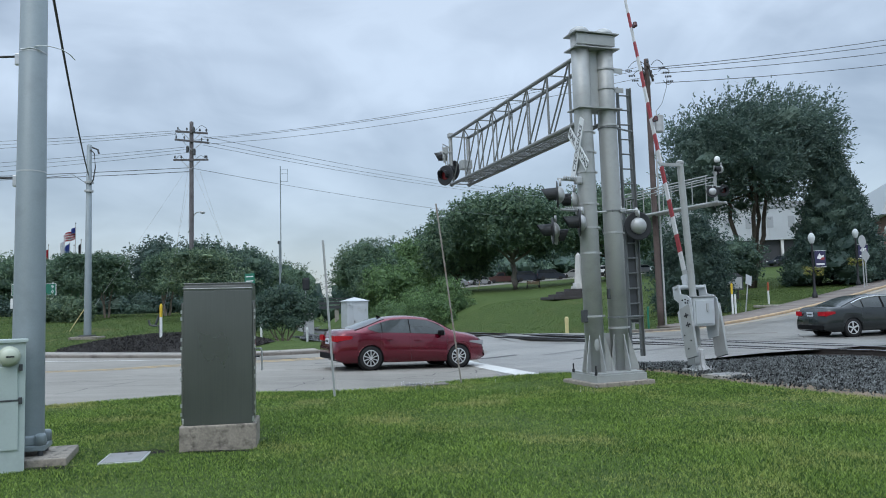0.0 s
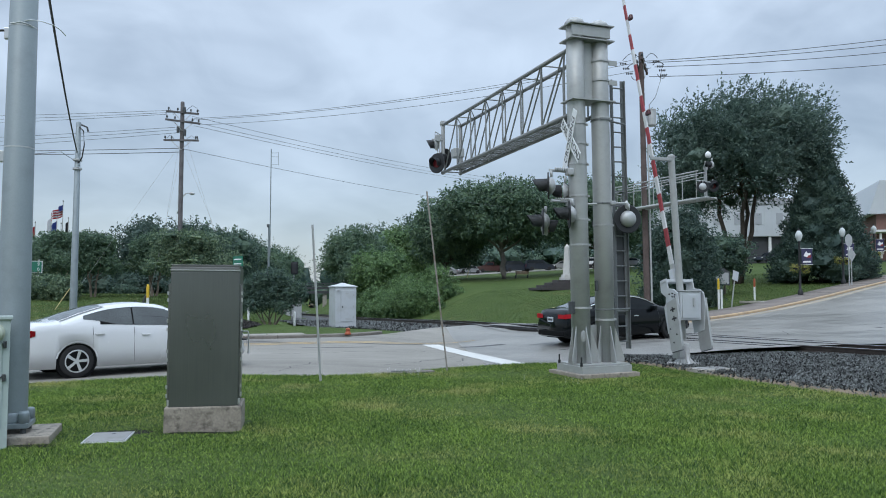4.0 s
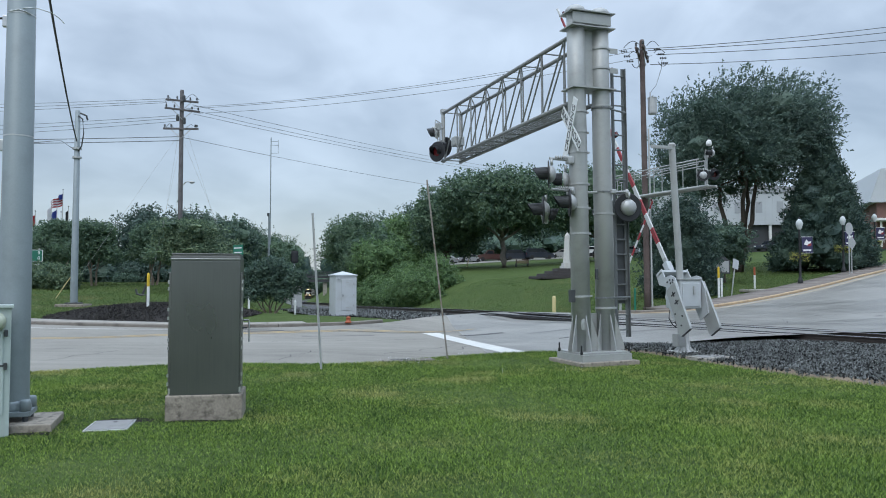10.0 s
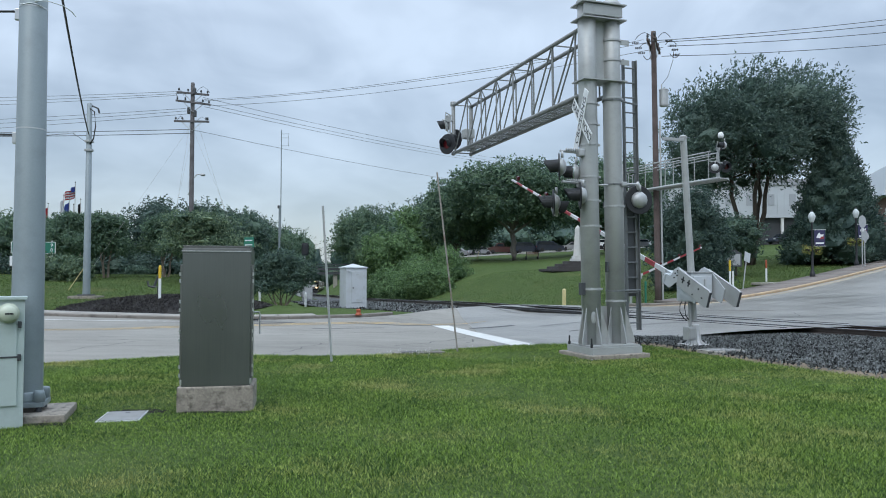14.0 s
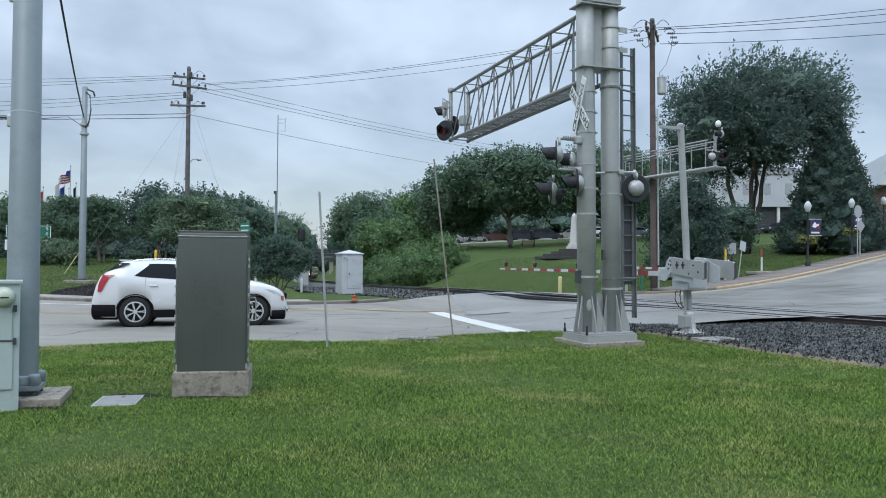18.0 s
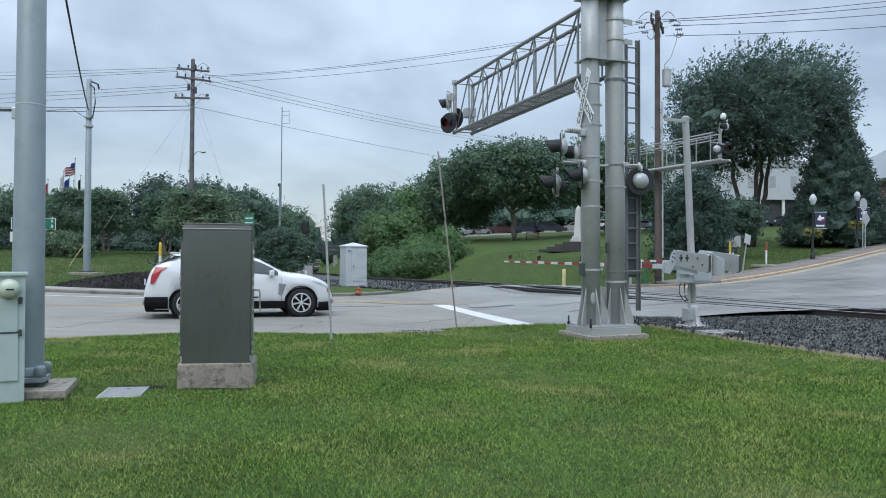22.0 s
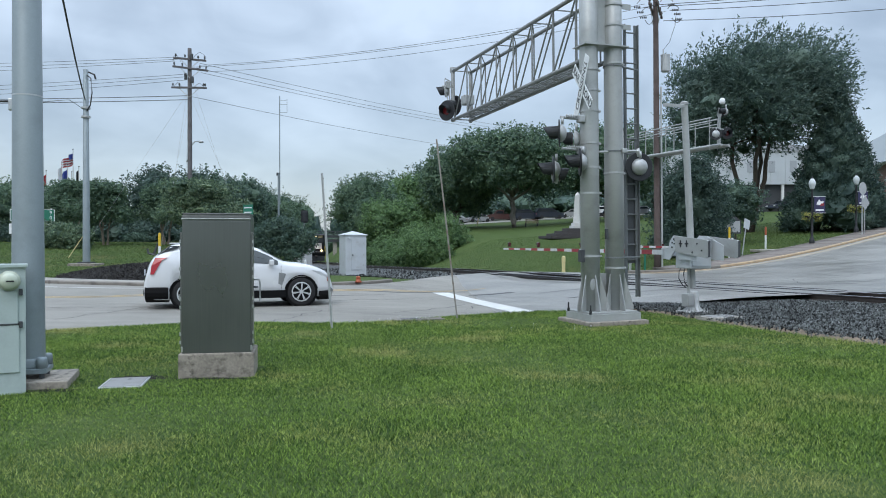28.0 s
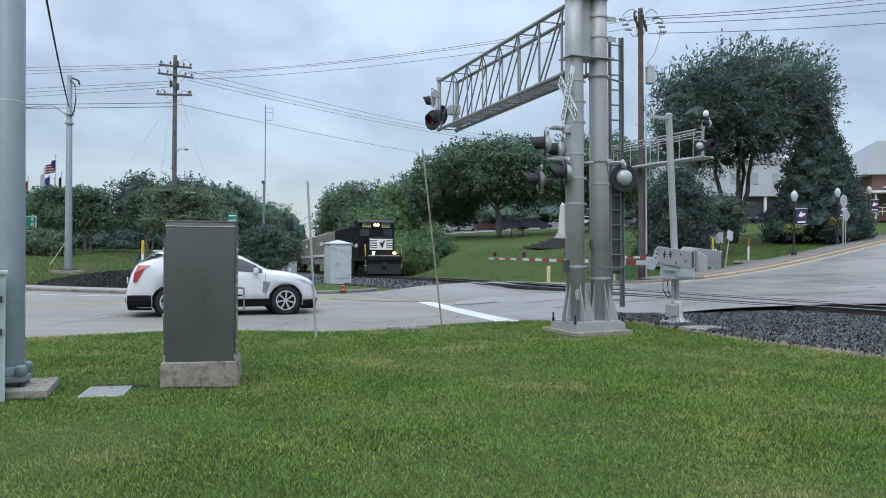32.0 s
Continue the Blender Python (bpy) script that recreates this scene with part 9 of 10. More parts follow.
        box(bm, (mx, side * (sec[5][0] + 0.09), sec[5][1] + 0.08), (0.13, 0.22, 0.15), bevel=0.04)
        part("wing_mirror", bm, cfg.get("mirror_mat", cfg["paint"]), t)
        # arch lip
        for xc in (xr, xf):
            bm = nb()
            path_tube(bm, [(xc + arch * math.sin(radians(a)), side * (halfw(xc + arch * math.sin(radians(a))) - 0.02), R + arch * math.cos(radians(a))) for a in range(-80, 81, 16)], 0.018, 6)
            part("arch_lip", bm, cfg.get("lip", cfg["paint"]), t)
            bm = nb()
            lathe(bm, [(arch * 0.98, 0.0), (arch * 0.98, 0.20), (0.05, 0.20)], Matrix.Translation((xc, side * (W / 2 - 0.24), R)) @ Matrix.Rotation(radians(90 if side < 0 else -90), 4, "X"), 20)
            part("wheel_well", bm, M_PLASTIC, t)
        # lamps
        zt, zl_, zx = cfg["tail"]
        bm = nb()
        pts = []
        for k in range(7):
            x = x0 + 0.03 + zl_ * k / 6
            sec_y = halfw(x)
            taper = 1 - 0.55 * k / 6
            pts.append((x, sec_y + 0.004, zt + zx * 0.5 * taper + 0.03 * k / 6, zt - zx * 0.5 * taper + 0.03 * k / 6))
        vs = [(bm.verts.new((x, side * y, a)), bm.verts.new((x, side * y, b))) for x, y, a, b in pts]
        for c, d in zip(vs, vs[1:]):
            bm.faces.new((c[0], c[1], d[1], d[0]))
        back = [(bm.verts.new((x0 - 0.012, side * y, zt + zx * 0.45)), bm.verts.new((x0 - 0.012, side * y, zt - zx * 0.45))) for y in (halfw(x0) - 0.02, halfw(x0) - 0.36)]
        bm.faces.new((vs[0][0], back[0][0], back[0][1], vs[0][1]))
        bm.faces.new((back[0][0], back[1][0], back[1][1], back[0][1]))
        if cfg.get("tail_poly"):
            bm.free()
            bm = on_flank(cfg["quarter"], side, 0.045)
            part("rear_quarter_glass", bm, M_GLASS, t, "black wrap-around rear glass")
            bm = on_flank(cfg["tail_poly"], side, 0.034)
        else:
            bmesh.ops.solidify(bm, geom=bm.faces[:], thickness=0.012)
        bmesh.ops.recalc_face_normals(bm, faces=bm.faces[:])
        part("tail_lamp", bm, M_TAIL_LIT if cfg.get("brake") else M_TAIL, t)
        if cfg.get("head_poly"):
            bm, ring = nb(), []
            for hx, z in cfg["head_poly"]:
                ring.append(Vector((hx, side * (halfw(hx) - 0.01 + 0.02 * (0.95 - z)), z)))
            a_ = [bm.verts.new(v) for v in ring]
            b_ = [bm.verts.new(v - Vector((0.02, side * 0.12, 0))) for v in ring]
            bm.faces.new(a_)
            for k in range(len(a_)):
                bm.faces.new((a_[k], b_[k], b_[(k + 1) % len(a_)], a_[(k + 1) % len(a_)]))
            bmesh.ops.recalc_face_normals(bm, faces=bm.faces[:])
            hl_ = part("head_lamp", bm, M_HEAD, t, "large swept-back head lamp")
            bm = nb()
            box(bm, (2.24, side * (halfw(2.24) + 0.002), 0.70), (0.07, 0.03, 0.12), bevel=0.01)
            part("side_marker", bm, M_ORANGE, hl_)
        bm = nb()
        hz = cfg["head"]
        pts = [(x1 - 0.06 - 0.5 * k / 6, halfw(x1 - 0.06 - 0.5 * k / 6) - 0.004, hz + 0.04 * k / 6 + 0.07 * (1 - 0.7 * k / 6), hz + 0.04 * k / 6 - 0.07 * (1 - 0.7 * k / 6)) for k in range(7)]
        vs = [(bm.verts.new((x, side * y, a)), bm.verts.new((x, side * y, b))) for x, y, a, b in pts]
        for c, d in zip(vs, vs[1:]):
            bm.faces.new((c[0], c[1], d[1], d[0]))
        bmesh.ops.solidify(bm, geom=bm.faces[:], thickness=0.012)
        bmesh.ops.recalc_face_normals(bm, faces=bm.faces[:])
        if cfg.get("head_poly"):
            bm.free()
        else:
            part("head_lamp", bm, M_HEAD, t)

    # windscreen and rear window follow the roof line
    for nm, (a, b) in (("windscreen", cfg["screen"]), ("rear_window", cfg["backlight"])):
        bm = nb()
        grid = []
        for k in range(8):
            x = lerp(a, b, k / 7)
            sec = section(x)
            g = sec[7][0] - 0.05
            tz = catmull(top, x)
            grid.append([bm.verts.new((x, g * j / 4, tz + 0.016 - 0.03 * (j / 4) ** 2)) for j in range(-4, 5)])
        for c, d in zip(grid, grid[1:]):
            for j in range(8):
                bm.faces.new((c[j], d[j], d[j + 1], c[j + 1]))
        bmesh.ops.recalc_face_normals(bm, faces=bm.faces[:])
        part(nm, bm, M_GLASSLIGHT, t, smooth=True)
    # bumpers, plate, grille, aerial, extras
    bm = nb()
    box(bm, (x0 + 0.06, 0, sill + 0.18), (0.16, W * 0.8, 0.16), bevel=0.03)
    part("rear_valance", bm, cfg.get("valance", M_PLASTIC), t)
    bm = nb()
    box(bm, (x0 - 0.004, 0, cfg["plate"]), (0.02, 0.32, 0.15), bevel=0.004)
    pl = part("number_plate", bm, M_PLATE, t, "pale number plate")
    bm = nb()
    box(bm, (x0 - 0.016, 0, cfg["plate"]), (0.006, 0.24, 0.06))
    part("lettering_bar", bm, M_DARKGREY, pl)
    bm = nb()
    box(bm, (x1 - 0.045, 0, cfg["head"] - 0.12), (0.08, W * 0.46, 0.14), bevel=0.02)
    part("grille", bm, M_PLASTIC, t)
    bm = nb()
    box(bm, (x1 - 0.06, 0, sill + 0.14), (0.14, W * 0.72, 0.12), bevel=0.03)
    part("front_valance", bm, M_PLASTIC, t)
    if cfg.get("aerial"):
        bm = nb()
        ax = cfg["aerial"]
        prism(bm, [(ax - 0.10, catmull(top, ax) + 0.005), (ax + 0.08, catmull(top, ax) + 0.005), (ax - 0.08, catmull(top, ax) + 0.07)], 0.03)
        part("aerial_fin", bm, M_PLASTIC, t)
    if cfg.get("cladding"):
        for side in (1, -1):
            bm = nb()
            box(bm, ((xr + xf) / 2, side * (W / 2 - 0.01), sill + 0.09), (xf - xr - arch * 2 + 0.04, 0.05, 0.20), bevel=0.02)
            part("sill_cladding", bm, M_PLASTIC, t)
            for xa, xb, zz, rr_ in ((x0 + 0.07, xr - arch, 0.42, 0.25), (xf + arch, x1 - 0.10, 0.29, 0.15)):
                bm = nb()
                path_tube(bm, [(lerp(xa, xb, k / 6), side * (halfw(lerp(xa, xb, k / 6)) - rr_ * 0.85), zz) for k in range(7)], rr_, 16)
                part("bumper_cladding", bm, M_PLASTIC, t)
            bm = nb()
            path_tube(bm, [(lerp(-1.45, 0.15, k / 12), side * (section(lerp(-1.45, 0.15, k / 12))[7][0] - 0.06), catmull(top, lerp(-1.45, 0.15, k / 12)) + 0.05 * math.sin(math.pi * min(1, max(0, k / 12)) ) ** 0.3 - 0.012) for k in range(13)], 0.012, 6)
            part("roof_rail", bm, M_CHROME, t)
            bm = nb()
            prism(bm, [(0.90, 0.60), (1.00, 0.56), (1.10, 0.86), (0.92, 0.89)], 0.02, Matrix.Translation((0, side * (halfw(1.05) + 0.002), 0)))
            part("fender_vent", bm, M_TRUSS, t, "grey slatted fender vent")
    if cfg.get("spoiler"):
        bm = nb()
        sx, sz, sw = cfg["spoiler"]
        box(bm, (sx, 0, sz), (0.24, W * sw, 0.035), bevel=0.012)
        part("spoiler", bm, cfg["paint"], t)
    wheels = []
    tyre, rim, disc = wheel_mesh_parts(R, 0.215, cfg.get("rim", M_RIM), cfg.get("spokes", 5), cfg.get("twin", False))
    for xc in (xr, xf):
        for side in (1, -1):
            wh = new("wheel")
            wh.parent = t
            a = new("tyre", tyre)
            b = new("rim", rim)
            c = new("shaded_brake_disc", disc)
            a.parent = b.parent = c.parent = wh
            wh.matrix_basis = Matrix.Translation((xc, side * (W / 2 - 0.125), R))
            wheels.append((wh, xc, side))
    return t, wheels, R


SEDAN_RED = dict(L=4.53, W=1.82, rear=-1.28, front=1.37, wheel=0.325, paint=PAINT_RED, rim=M_RIM, spokes=10,
    top=[(-2.265, 0.72), (-2.2, 0.98), (-2.05, 1.07), (-1.72, 1.11), (-1.45, 1.19), (-0.85, 1.40), (-0.3, 1.468), (0.2, 1.46), (0.55, 1.40), (0.85, 1.28), (1.28, 1.06), (1.7, 0.985), (2.03, 0.90), (2.19, 0.80), (2.245, 0.66), (2.265, 0.5)],
    belt=[(-2.265, 0.60), (-2.1, 0.95), (-1.2, 0.985), (0, 0.94), (1.2, 0.89), (1.9, 0.82), (2.2, 0.66), (2.265, 0.43)],
    glass=[(-1.34, -0.965), (-0.94, -0.135), (-0.105, 0.95)], gaps=[-0.12, 1.0, -0.98], handles=[-0.75, 0.08], mirror=0.78, screen=(1.22, 0.52), backlight=(-1.70, -0.82), tail=(0.86, 0.42, 0.16), head=0.70, plate=0.78, tint=M_GLASSLIGHT, aerial=-0.75, mirror_mat=M_PLASTIC, brake=True)
SEDAN_BLACK = dict(L=4.80, W=1.835, rear=-1.32, front=1.50, wheel=0.33, paint=PAINT_BLACK, rim=M_RIMBLACK, spokes=5, twin=True, chrome=True, handle_mat=M_CHROME,
    top=[(-2.42, 0.75), (-2.36, 1.04), (-2.15, 1.10), (-1.8, 1.13), (-1.3, 1.27), (-0.75, 1.40), (-0.2, 1.455), (0.25, 1.44), (0.6, 1.37), (1.3, 1.06), (1.75, 1.0), (2.10, 0.94), (2.29, 0.86), (2.37, 0.74), (2.40, 0.5)],
    belt=[(-2.42, 0.62), (-2.2, 0.98), (-1.2, 1.0), (0, 0.95), (1.2, 0.90), (2.0, 0.83), (2.35, 0.66), (2.425, 0.42)],
    glass=[(-1.42, -0.965), (-0.94, -0.075), (-0.045, 1.0)], gaps=[-0.06, 1.05, -1.0], handles=[-0.75, 0.15], mirror=0.82, screen=(1.28, 0.55), backlight=(-1.80, -0.80), tail=(0.90, 0.50, 0.14), head=0.68, plate=0.80, brake=True)
SEDAN_WHITE = dict(valance=PAINT_WHITE, L=4.80, W=1.85, rear=-1.34, front=1.46, wheel=0.335, paint=PAINT_WHITE, rim=M_RIM, spokes=5, handle_mat=PAINT_WHITE, mirror_mat=M_PLASTIC,
    top=[(-2.42, 0.78), (-2.37, 1.07), (-2.1, 1.11), (-1.75, 1.13), (-1.25, 1.30), (-0.75, 1.44), (-0.2, 1.50), (0.2, 1.485), (0.55, 1.41), (1.2, 1.10), (1.7, 1.05), (2.08, 0.99), (2.28, 0.90), (2.37, 0.76), (2.40, 0.54)],
    belt=[(-2.42, 0.64), (-2.2, 1.0), (-1.2, 1.03), (0, 0.98), (1.2, 0.95), (2.0, 0.88), (2.35, 0.70), (2.42, 0.46)],
    glass=[(-1.22, -0.245), (-0.215, 0.94)], gaps=[-0.22, 1.0, -1.05], handles=[-0.92, 0.02], mirror=0.76, screen=(1.18, 0.50), backlight=(-1.72, -0.78), tail=(0.88, 0.26, 0.22), head=0.76, plate=0.72, tint=M_GLASSLIGHT)
SEDAN_DARK = dict(L=4.82, W=1.82, rear=-1.38, front=1.36, wheel=0.325, paint=PAINT_DARK, rim=M_RIM, spokes=5, chrome=True,
    top=[(-2.41, 0.76), (-2.36, 1.03), (-2.1, 1.08), (-1.75, 1.10), (-1.3, 1.25), (-0.8, 1.40), (-0.2, 1.455), (0.25, 1.44), (0.6, 1.36), (1.2, 1.04), (1.7, 0.985), (2.1, 0.90), (2.33, 0.79), (2.39, 0.66), (2.41, 0.48)],
    belt=[(-2.41, 0.62), (-2.2, 0.96), (-1.2, 0.98), (0, 0.93), (1.2, 0.90), (2.0, 0.82), (2.34, 0.66), (2.41, 0.43)],
    glass=[(-1.30, -0.92), (-0.87, -0.12), (-0.04, 0.92)], gaps=[-0.08, 1.0, -1.0], handles=[-0.75, 0.1], mirror=0.78, screen=(1.18, 0.52), backlight=(-1.70, -0.80), tail=(0.86, 0.34, 0.17), head=0.70, plate=0.84, tint=M_GLASSLIGHT, brake=True)
SUV_WHITE = dict(L=4.76, W=1.91, rear=-1.35, front=1.51, wheel=0.375, paint=PAINT_WHITE, rim=M_RIM, spokes=7, twin=True, cladding=True, lip=M_PLASTIC, sill=0.24, handle_mat=M_CHROME, mirror_mat=PAINT_WHITE,
    top=[(-2.38, 0.70), (-2.36, 0.92), (-2.29, 1.08), (-2.21, 1.22), (-2.11, 1.345), (-2.02, 1.405), (-1.86, 1.53), (-1.74, 1.615), (-1.58, 1.64), (-1.1, 1.66), (-0.5, 1.655), (0.05, 1.615), (0.45, 1.51), (1.12, 1.18), (1.6, 1.11), (2.0, 1.0), (2.22, 0.88), (2.33, 0.75), (2.37, 0.58)],
    belt=[(-2.38, 0.62), (-2.26, 1.04), (-2.12, 1.25), (-1.75, 1.265), (-1.2, 1.20), (0, 1.115), (1.1, 1.055), (2.0, 0.94), (2.3, 0.76), (2.37, 0.5)],
    cut=0.78, kick=0.03, glass=[(-1.38, -0.98), (-0.97, -0.215), (-0.185, 0.90)], gaps=[-0.20, 0.98, -1.12], handles=[-0.92, -0.02], mirror=0.72, screen=(1.08, 0.48), backlight=(-2.06, -1.76), tail_poly=[(0.15, 0.88), (0.23, 0.88), (0.43, 1.235), (0.55, 1.30), (0.27, 1.30), (0.18, 1.10)], quarter=[(0.325, 1.36), (0.52, 1.50), (0.635, 1.60), (0.87, 1.585), (0.70, 1.50)], tail=(1.06, 0.30, 0.42), head=0.86, plate=0.90, spoiler=(-1.66, 1.655, 0.64), head_poly=[(1.80, 0.945), (2.02, 0.90), (2.20, 0.80), (2.29, 0.68), (2.27, 0.60), (2.19, 0.62), (2.06, 0.76)])

car_red = build_car("saloon_car", "metallic dark red four-door saloon with silver wheels", SEDAN_RED)
car_black = build_car("saloon_car", "glossy black saloon with dark wheels and chrome window trim", SEDAN_BLACK)
car_white = build_car("saloon_car", "white four-door saloon with five-spoke alloy wheels", SEDAN_WHITE)
car_dark = build_car("saloon_car", "dark green-black saloon with lit tail lamps", SEDAN_DARK)
car_suv = build_car("suv_car", "white crossover with black lower trim waiting in the lane", SUV_WHITE)

LANE = refine([(-60, 8.5), (-35, 13.2), (-22, 16.2), (-14, 17.9), (-9.5, 18.6), (-7.8, 18.85), (-6.5, 19.05), (-4.8, 19.6), (-3.7, 20.05), (-2.1, 20.75), (0.45, 21.9), (3.3, 23.1), (6.6, 24.35), (10, 26.05), (12.5, 26.5), (16.5, 27.2), (24, 28.6), (36, 31.5), (60, 44), (90, 66)], 12)
LANE_S = [0.0]
for p_, q_ in zip(LANE, LANE[1:]):
    LANE_S.append(LANE_S[-1] + math.dist(p_, q_))


def lane_at(s):
    i = min(max(int(np.searchsorted(LANE_S, s)) - 1, 0), len(LANE) - 2)
    f = (s - LANE_S[i]) / (LANE_S[i + 1] - LANE_S[i])
    return Vector((lerp(LANE[i][0], LANE[i + 1][0], f), lerp(LANE[i][1], LANE[i + 1][1], f)))


def lane_s(x):
    return float(np.interp(x, [p[0] for p in LANE], LANE_S))


def drive(car, cfg, keys, side, near=0.0):
    """Rows for a car and its wheels: keys are (seconds, x of the near rear wheel); side: metres between the lane line and the car's middle."""
    t_, wheels, R = car
    ks = [(k[0], lane_s(k[1])) for k in keys]
    wb = cfg["front"] - cfg["rear"]
    rows, spin = [], [[] for _ in wheels]
    prev = None
    n = frame(32.0)
    for f in range(1, n + 1, 1):
        sec = (f - 1) / FPS
        s = catmull(ks, sec) if ks[0][0] <= sec <= ks[-1][0] else ks[0][1] if sec < ks[0][0] else ks[-1][1]
        moving = prev is None or abs(s - prev) > 1e-4
        if not moving and f not in (n,) and (f - 1) % 60:
            continue
        a, b = lane_at(s), lane_at(s + wb)
        d = (b - a).normalized()
        nrm = Vector((-d.y, d.x))
        ra, fa = a + nrm * (side - near * (1 - sstep(-11.5, -2, a.x))), b + nrm * (side - near * (1 - sstep(-11.5, -2, b.x)))
        za, zb = road_land(*ra) + 0.036, road_land(*fa) + 0.036
        ex = Vector((fa.x - ra.x, fa.y - ra.y, zb - za)).normalized()
        ez = (Vector((0, 0, 1)) - ex * ex.z).normalized()
        m3 = Matrix((ex, ez.cross(ex), ez)).transposed()
        o = Vector((ra.x, ra.y, za)) - ex * cfg["rear"]
        rows.append((sec, Matrix.Translation(o) @ m3.to_4x4()))
        for k, (wh, xc, sd) in enumerate(wheels):
            spin[k].append((sec, Matrix.Translation((xc, sd * (cfg["W"] / 2 - 0.125), R)) @ Matrix.Rotation((s - ks[0][1]) / R, 4, "Y")))
        prev = s
    walk(t_, rows)
    for k, (wh, xc, sd) in enumerate(wheels):
        walk(wh, spin[k])


# ---- freight train ----
M_LOCO = material("black_locomotive_paint", (0.006, 0.0065, 0.008), 0.45, var=0.2, scale=1.5, fine=30, bump=0.03, dirt=(0.022, 0.021, 0.02), dirt_amt=0.5, spec=0.25)
M_HOPPER = material("weathered_grey_hopper", (0.235, 0.22, 0.195), 0.8, var=0.2, scale=0.8, fine=20, bump=0.1, dirt=(0.085, 0.07, 0.06), dirt_amt=0.8)
M_LAMP = glow("train_headlight", (1.0, 0.60, 0.26), 12.0)
M_YELLOWRAIL = material("yellow_handrail", (0.55, 0.38, 0.03), 0.6, var=0.1, bump=0)


def bogie(parent, x, axles=3):
    bm = nb()
    for sy in (-1, 1):
        prism(bm, [(-1.7, 0.45), (-1.5, 0.75), (1.5, 0.75), (1.7, 0.45), (1.0, 0.35), (0.4, 0.5), (-0.4, 0.5), (-1.0, 0.35)], 0.16, Matrix.Translation((x, sy * 1.02, 0)))
    b = part("bogie", bm, M_LOCO, parent)
    for k in range(axles):
        for sy in (-1, 1):
            bm = nb()
            lathe(bm, [(0.5, 0), (0.5, 0.04), (0.46, 0.05), (0.46, 0.13), (0.1, 0.14)], Matrix.Translation((x + (k - (axles - 1) / 2) * (1.65 if axles == 3 else 1.8), sy * 0.83, 0.5)) @ Matrix.Rotation(radians(-90 * sy), 4, "X"), 20)
            part("wheel", bm, M_RAILSTEEL, b)


def build_locomotive():
    t = thing("locomotive", "black diesel locomotive with white nose stripes and lit headlights", "locomotive")
    bm = nb()
    box(bm, (0, 0, 1.45), (20.4, 3.0, 0.35), bevel=0.03)
    part("frame", bm, M_LOCO, t)
    bm = nb()
    prism(bm, [(-4.5, 0.45), (3.5, 0.45), (3.9, 1.25), (-4.9, 1.25)], 2.5)
    part("fuel_tank", bm, M_LOCO, t)
    bm = nb()
    box(bm, (-1.9, 0, 3.05), (14.6, 2.0, 2.85), bevel=0.08)
    h = part("long_hood", bm, M_LOCO, t)
    for k in range(12):
        for sy in (-1, 1):
            bm = nb()
            box(bm, (-8.4 + 1.15 * k, sy * 1.01, 2.6), (0.95, 0.04, 1.7), bevel=0.01)
            part("hood_door", bm, M_LOCO, h)
    for k in range(3):
        bm = nb()
        lathe(bm, [(0.6, 4.45), (0.6, 4.62), (0.2, 4.66)], Matrix.Translation((-8.2 + 1.7 * k, 0, 0)), 18)
        part("roof_fan", bm, M_LOCO, h)
    bm = nb()
    box(bm, (-3.2, 0, 4.55), (1.4, 0.9, 0.4), bevel=0.05)
    part("exhaust_housing", bm, M_LOCO, h)
    bm = nb()
    prism(bm, [(5.35, 1.62), (7.05, 1.62), (7.05, 4.35), (6.9, 4.62), (5.45, 4.62), (5.35, 4.4)], 3.05)
    cab = part("cab", bm, M_LOCO, t)
    bm = nb()
    prism(bm, [(5.2, 4.42), (7.3, 4.42), (7.2, 4.56), (6.7, 4.72), (5.2, 4.72)], 3.15)
    part("cab_roof", bm, M_LOCO, cab)
    for sy in (-1, 1):
        bm = nb()
        box(bm, (6.2, sy * 1.53, 3.5), (1.2, 0.03, 0.7), bevel=0.02)
        part("side_window", bm, M_GLASSDARK, cab)
        bm = nb()
        box(bm, (6.2, sy * 1.56, 4.0), (1.5, 0.35, 0.05))
        part("sun_shade", bm, M_LOCO, cab)
        bm = nb()
        box(bm, (7.07, sy * 1.0, 3.62), (0.03, 0.75, 0.62), bevel=0.02)
        part("front_window", bm, M_GLASSDARK, cab)
        bm = nb()
        box(bm, (6.2, sy * 1.54, 2.55), (1.0, 0.02, 0.28))
        part("number_bar", bm, M_WHITE, cab)
        bm = nb()
        box(bm, (-3.0, sy * 1.05, 2.7), (5.2, 0.02, 0.45))
        part("lettering_bar", bm, M_WHITE, h)
        # cream colour stands in for the light of the number boards
        bm = nb()
        box(bm, (7.12, sy * 0.82, 4.28), (0.12, 0.72, 0.42), bevel=0.02)
        nbx = part("number_board", bm, M_CREAM, cab, "white number board, its lamplight given as cream colour")
        bm = nb()
        for q in range(4):
            box(bm, (7.19, sy * 0.82 - 0.24 + 0.16 * q, 4.28), (0.01, 0.09, 0.26))
        part("number_bar", bm, M_BLACK, nbx)
    bm = nb()
    box(bm, (7.12, 0, 4.28), (0.14, 0.62, 0.4), bevel=0.03)
    hl = part("headlight_housing", bm, M_LOCO, cab)
    for sy in (-0.12, 0.12):
        bm = nb()
        lathe(bm, [(0.115, 0), (0.115, 0.02), (0.02, 0.05)], Matrix.Translation((7.2, sy, 4.28)) @ Matrix.Rotation(radians(90), 4, "Y"), 16)
        part("headlight", bm, M_LAMP, hl, "bright white headlight")
    bm = nb()
    prism(bm, [(7.0, 1.62), (9.0, 1.62), (9.0, 3.0), (8.85, 3.15), (7.0, 3.2)], 1.95)
    nose = part("nose", bm, M_LOCO, t)
    for k in range(5):
        bm = nb()
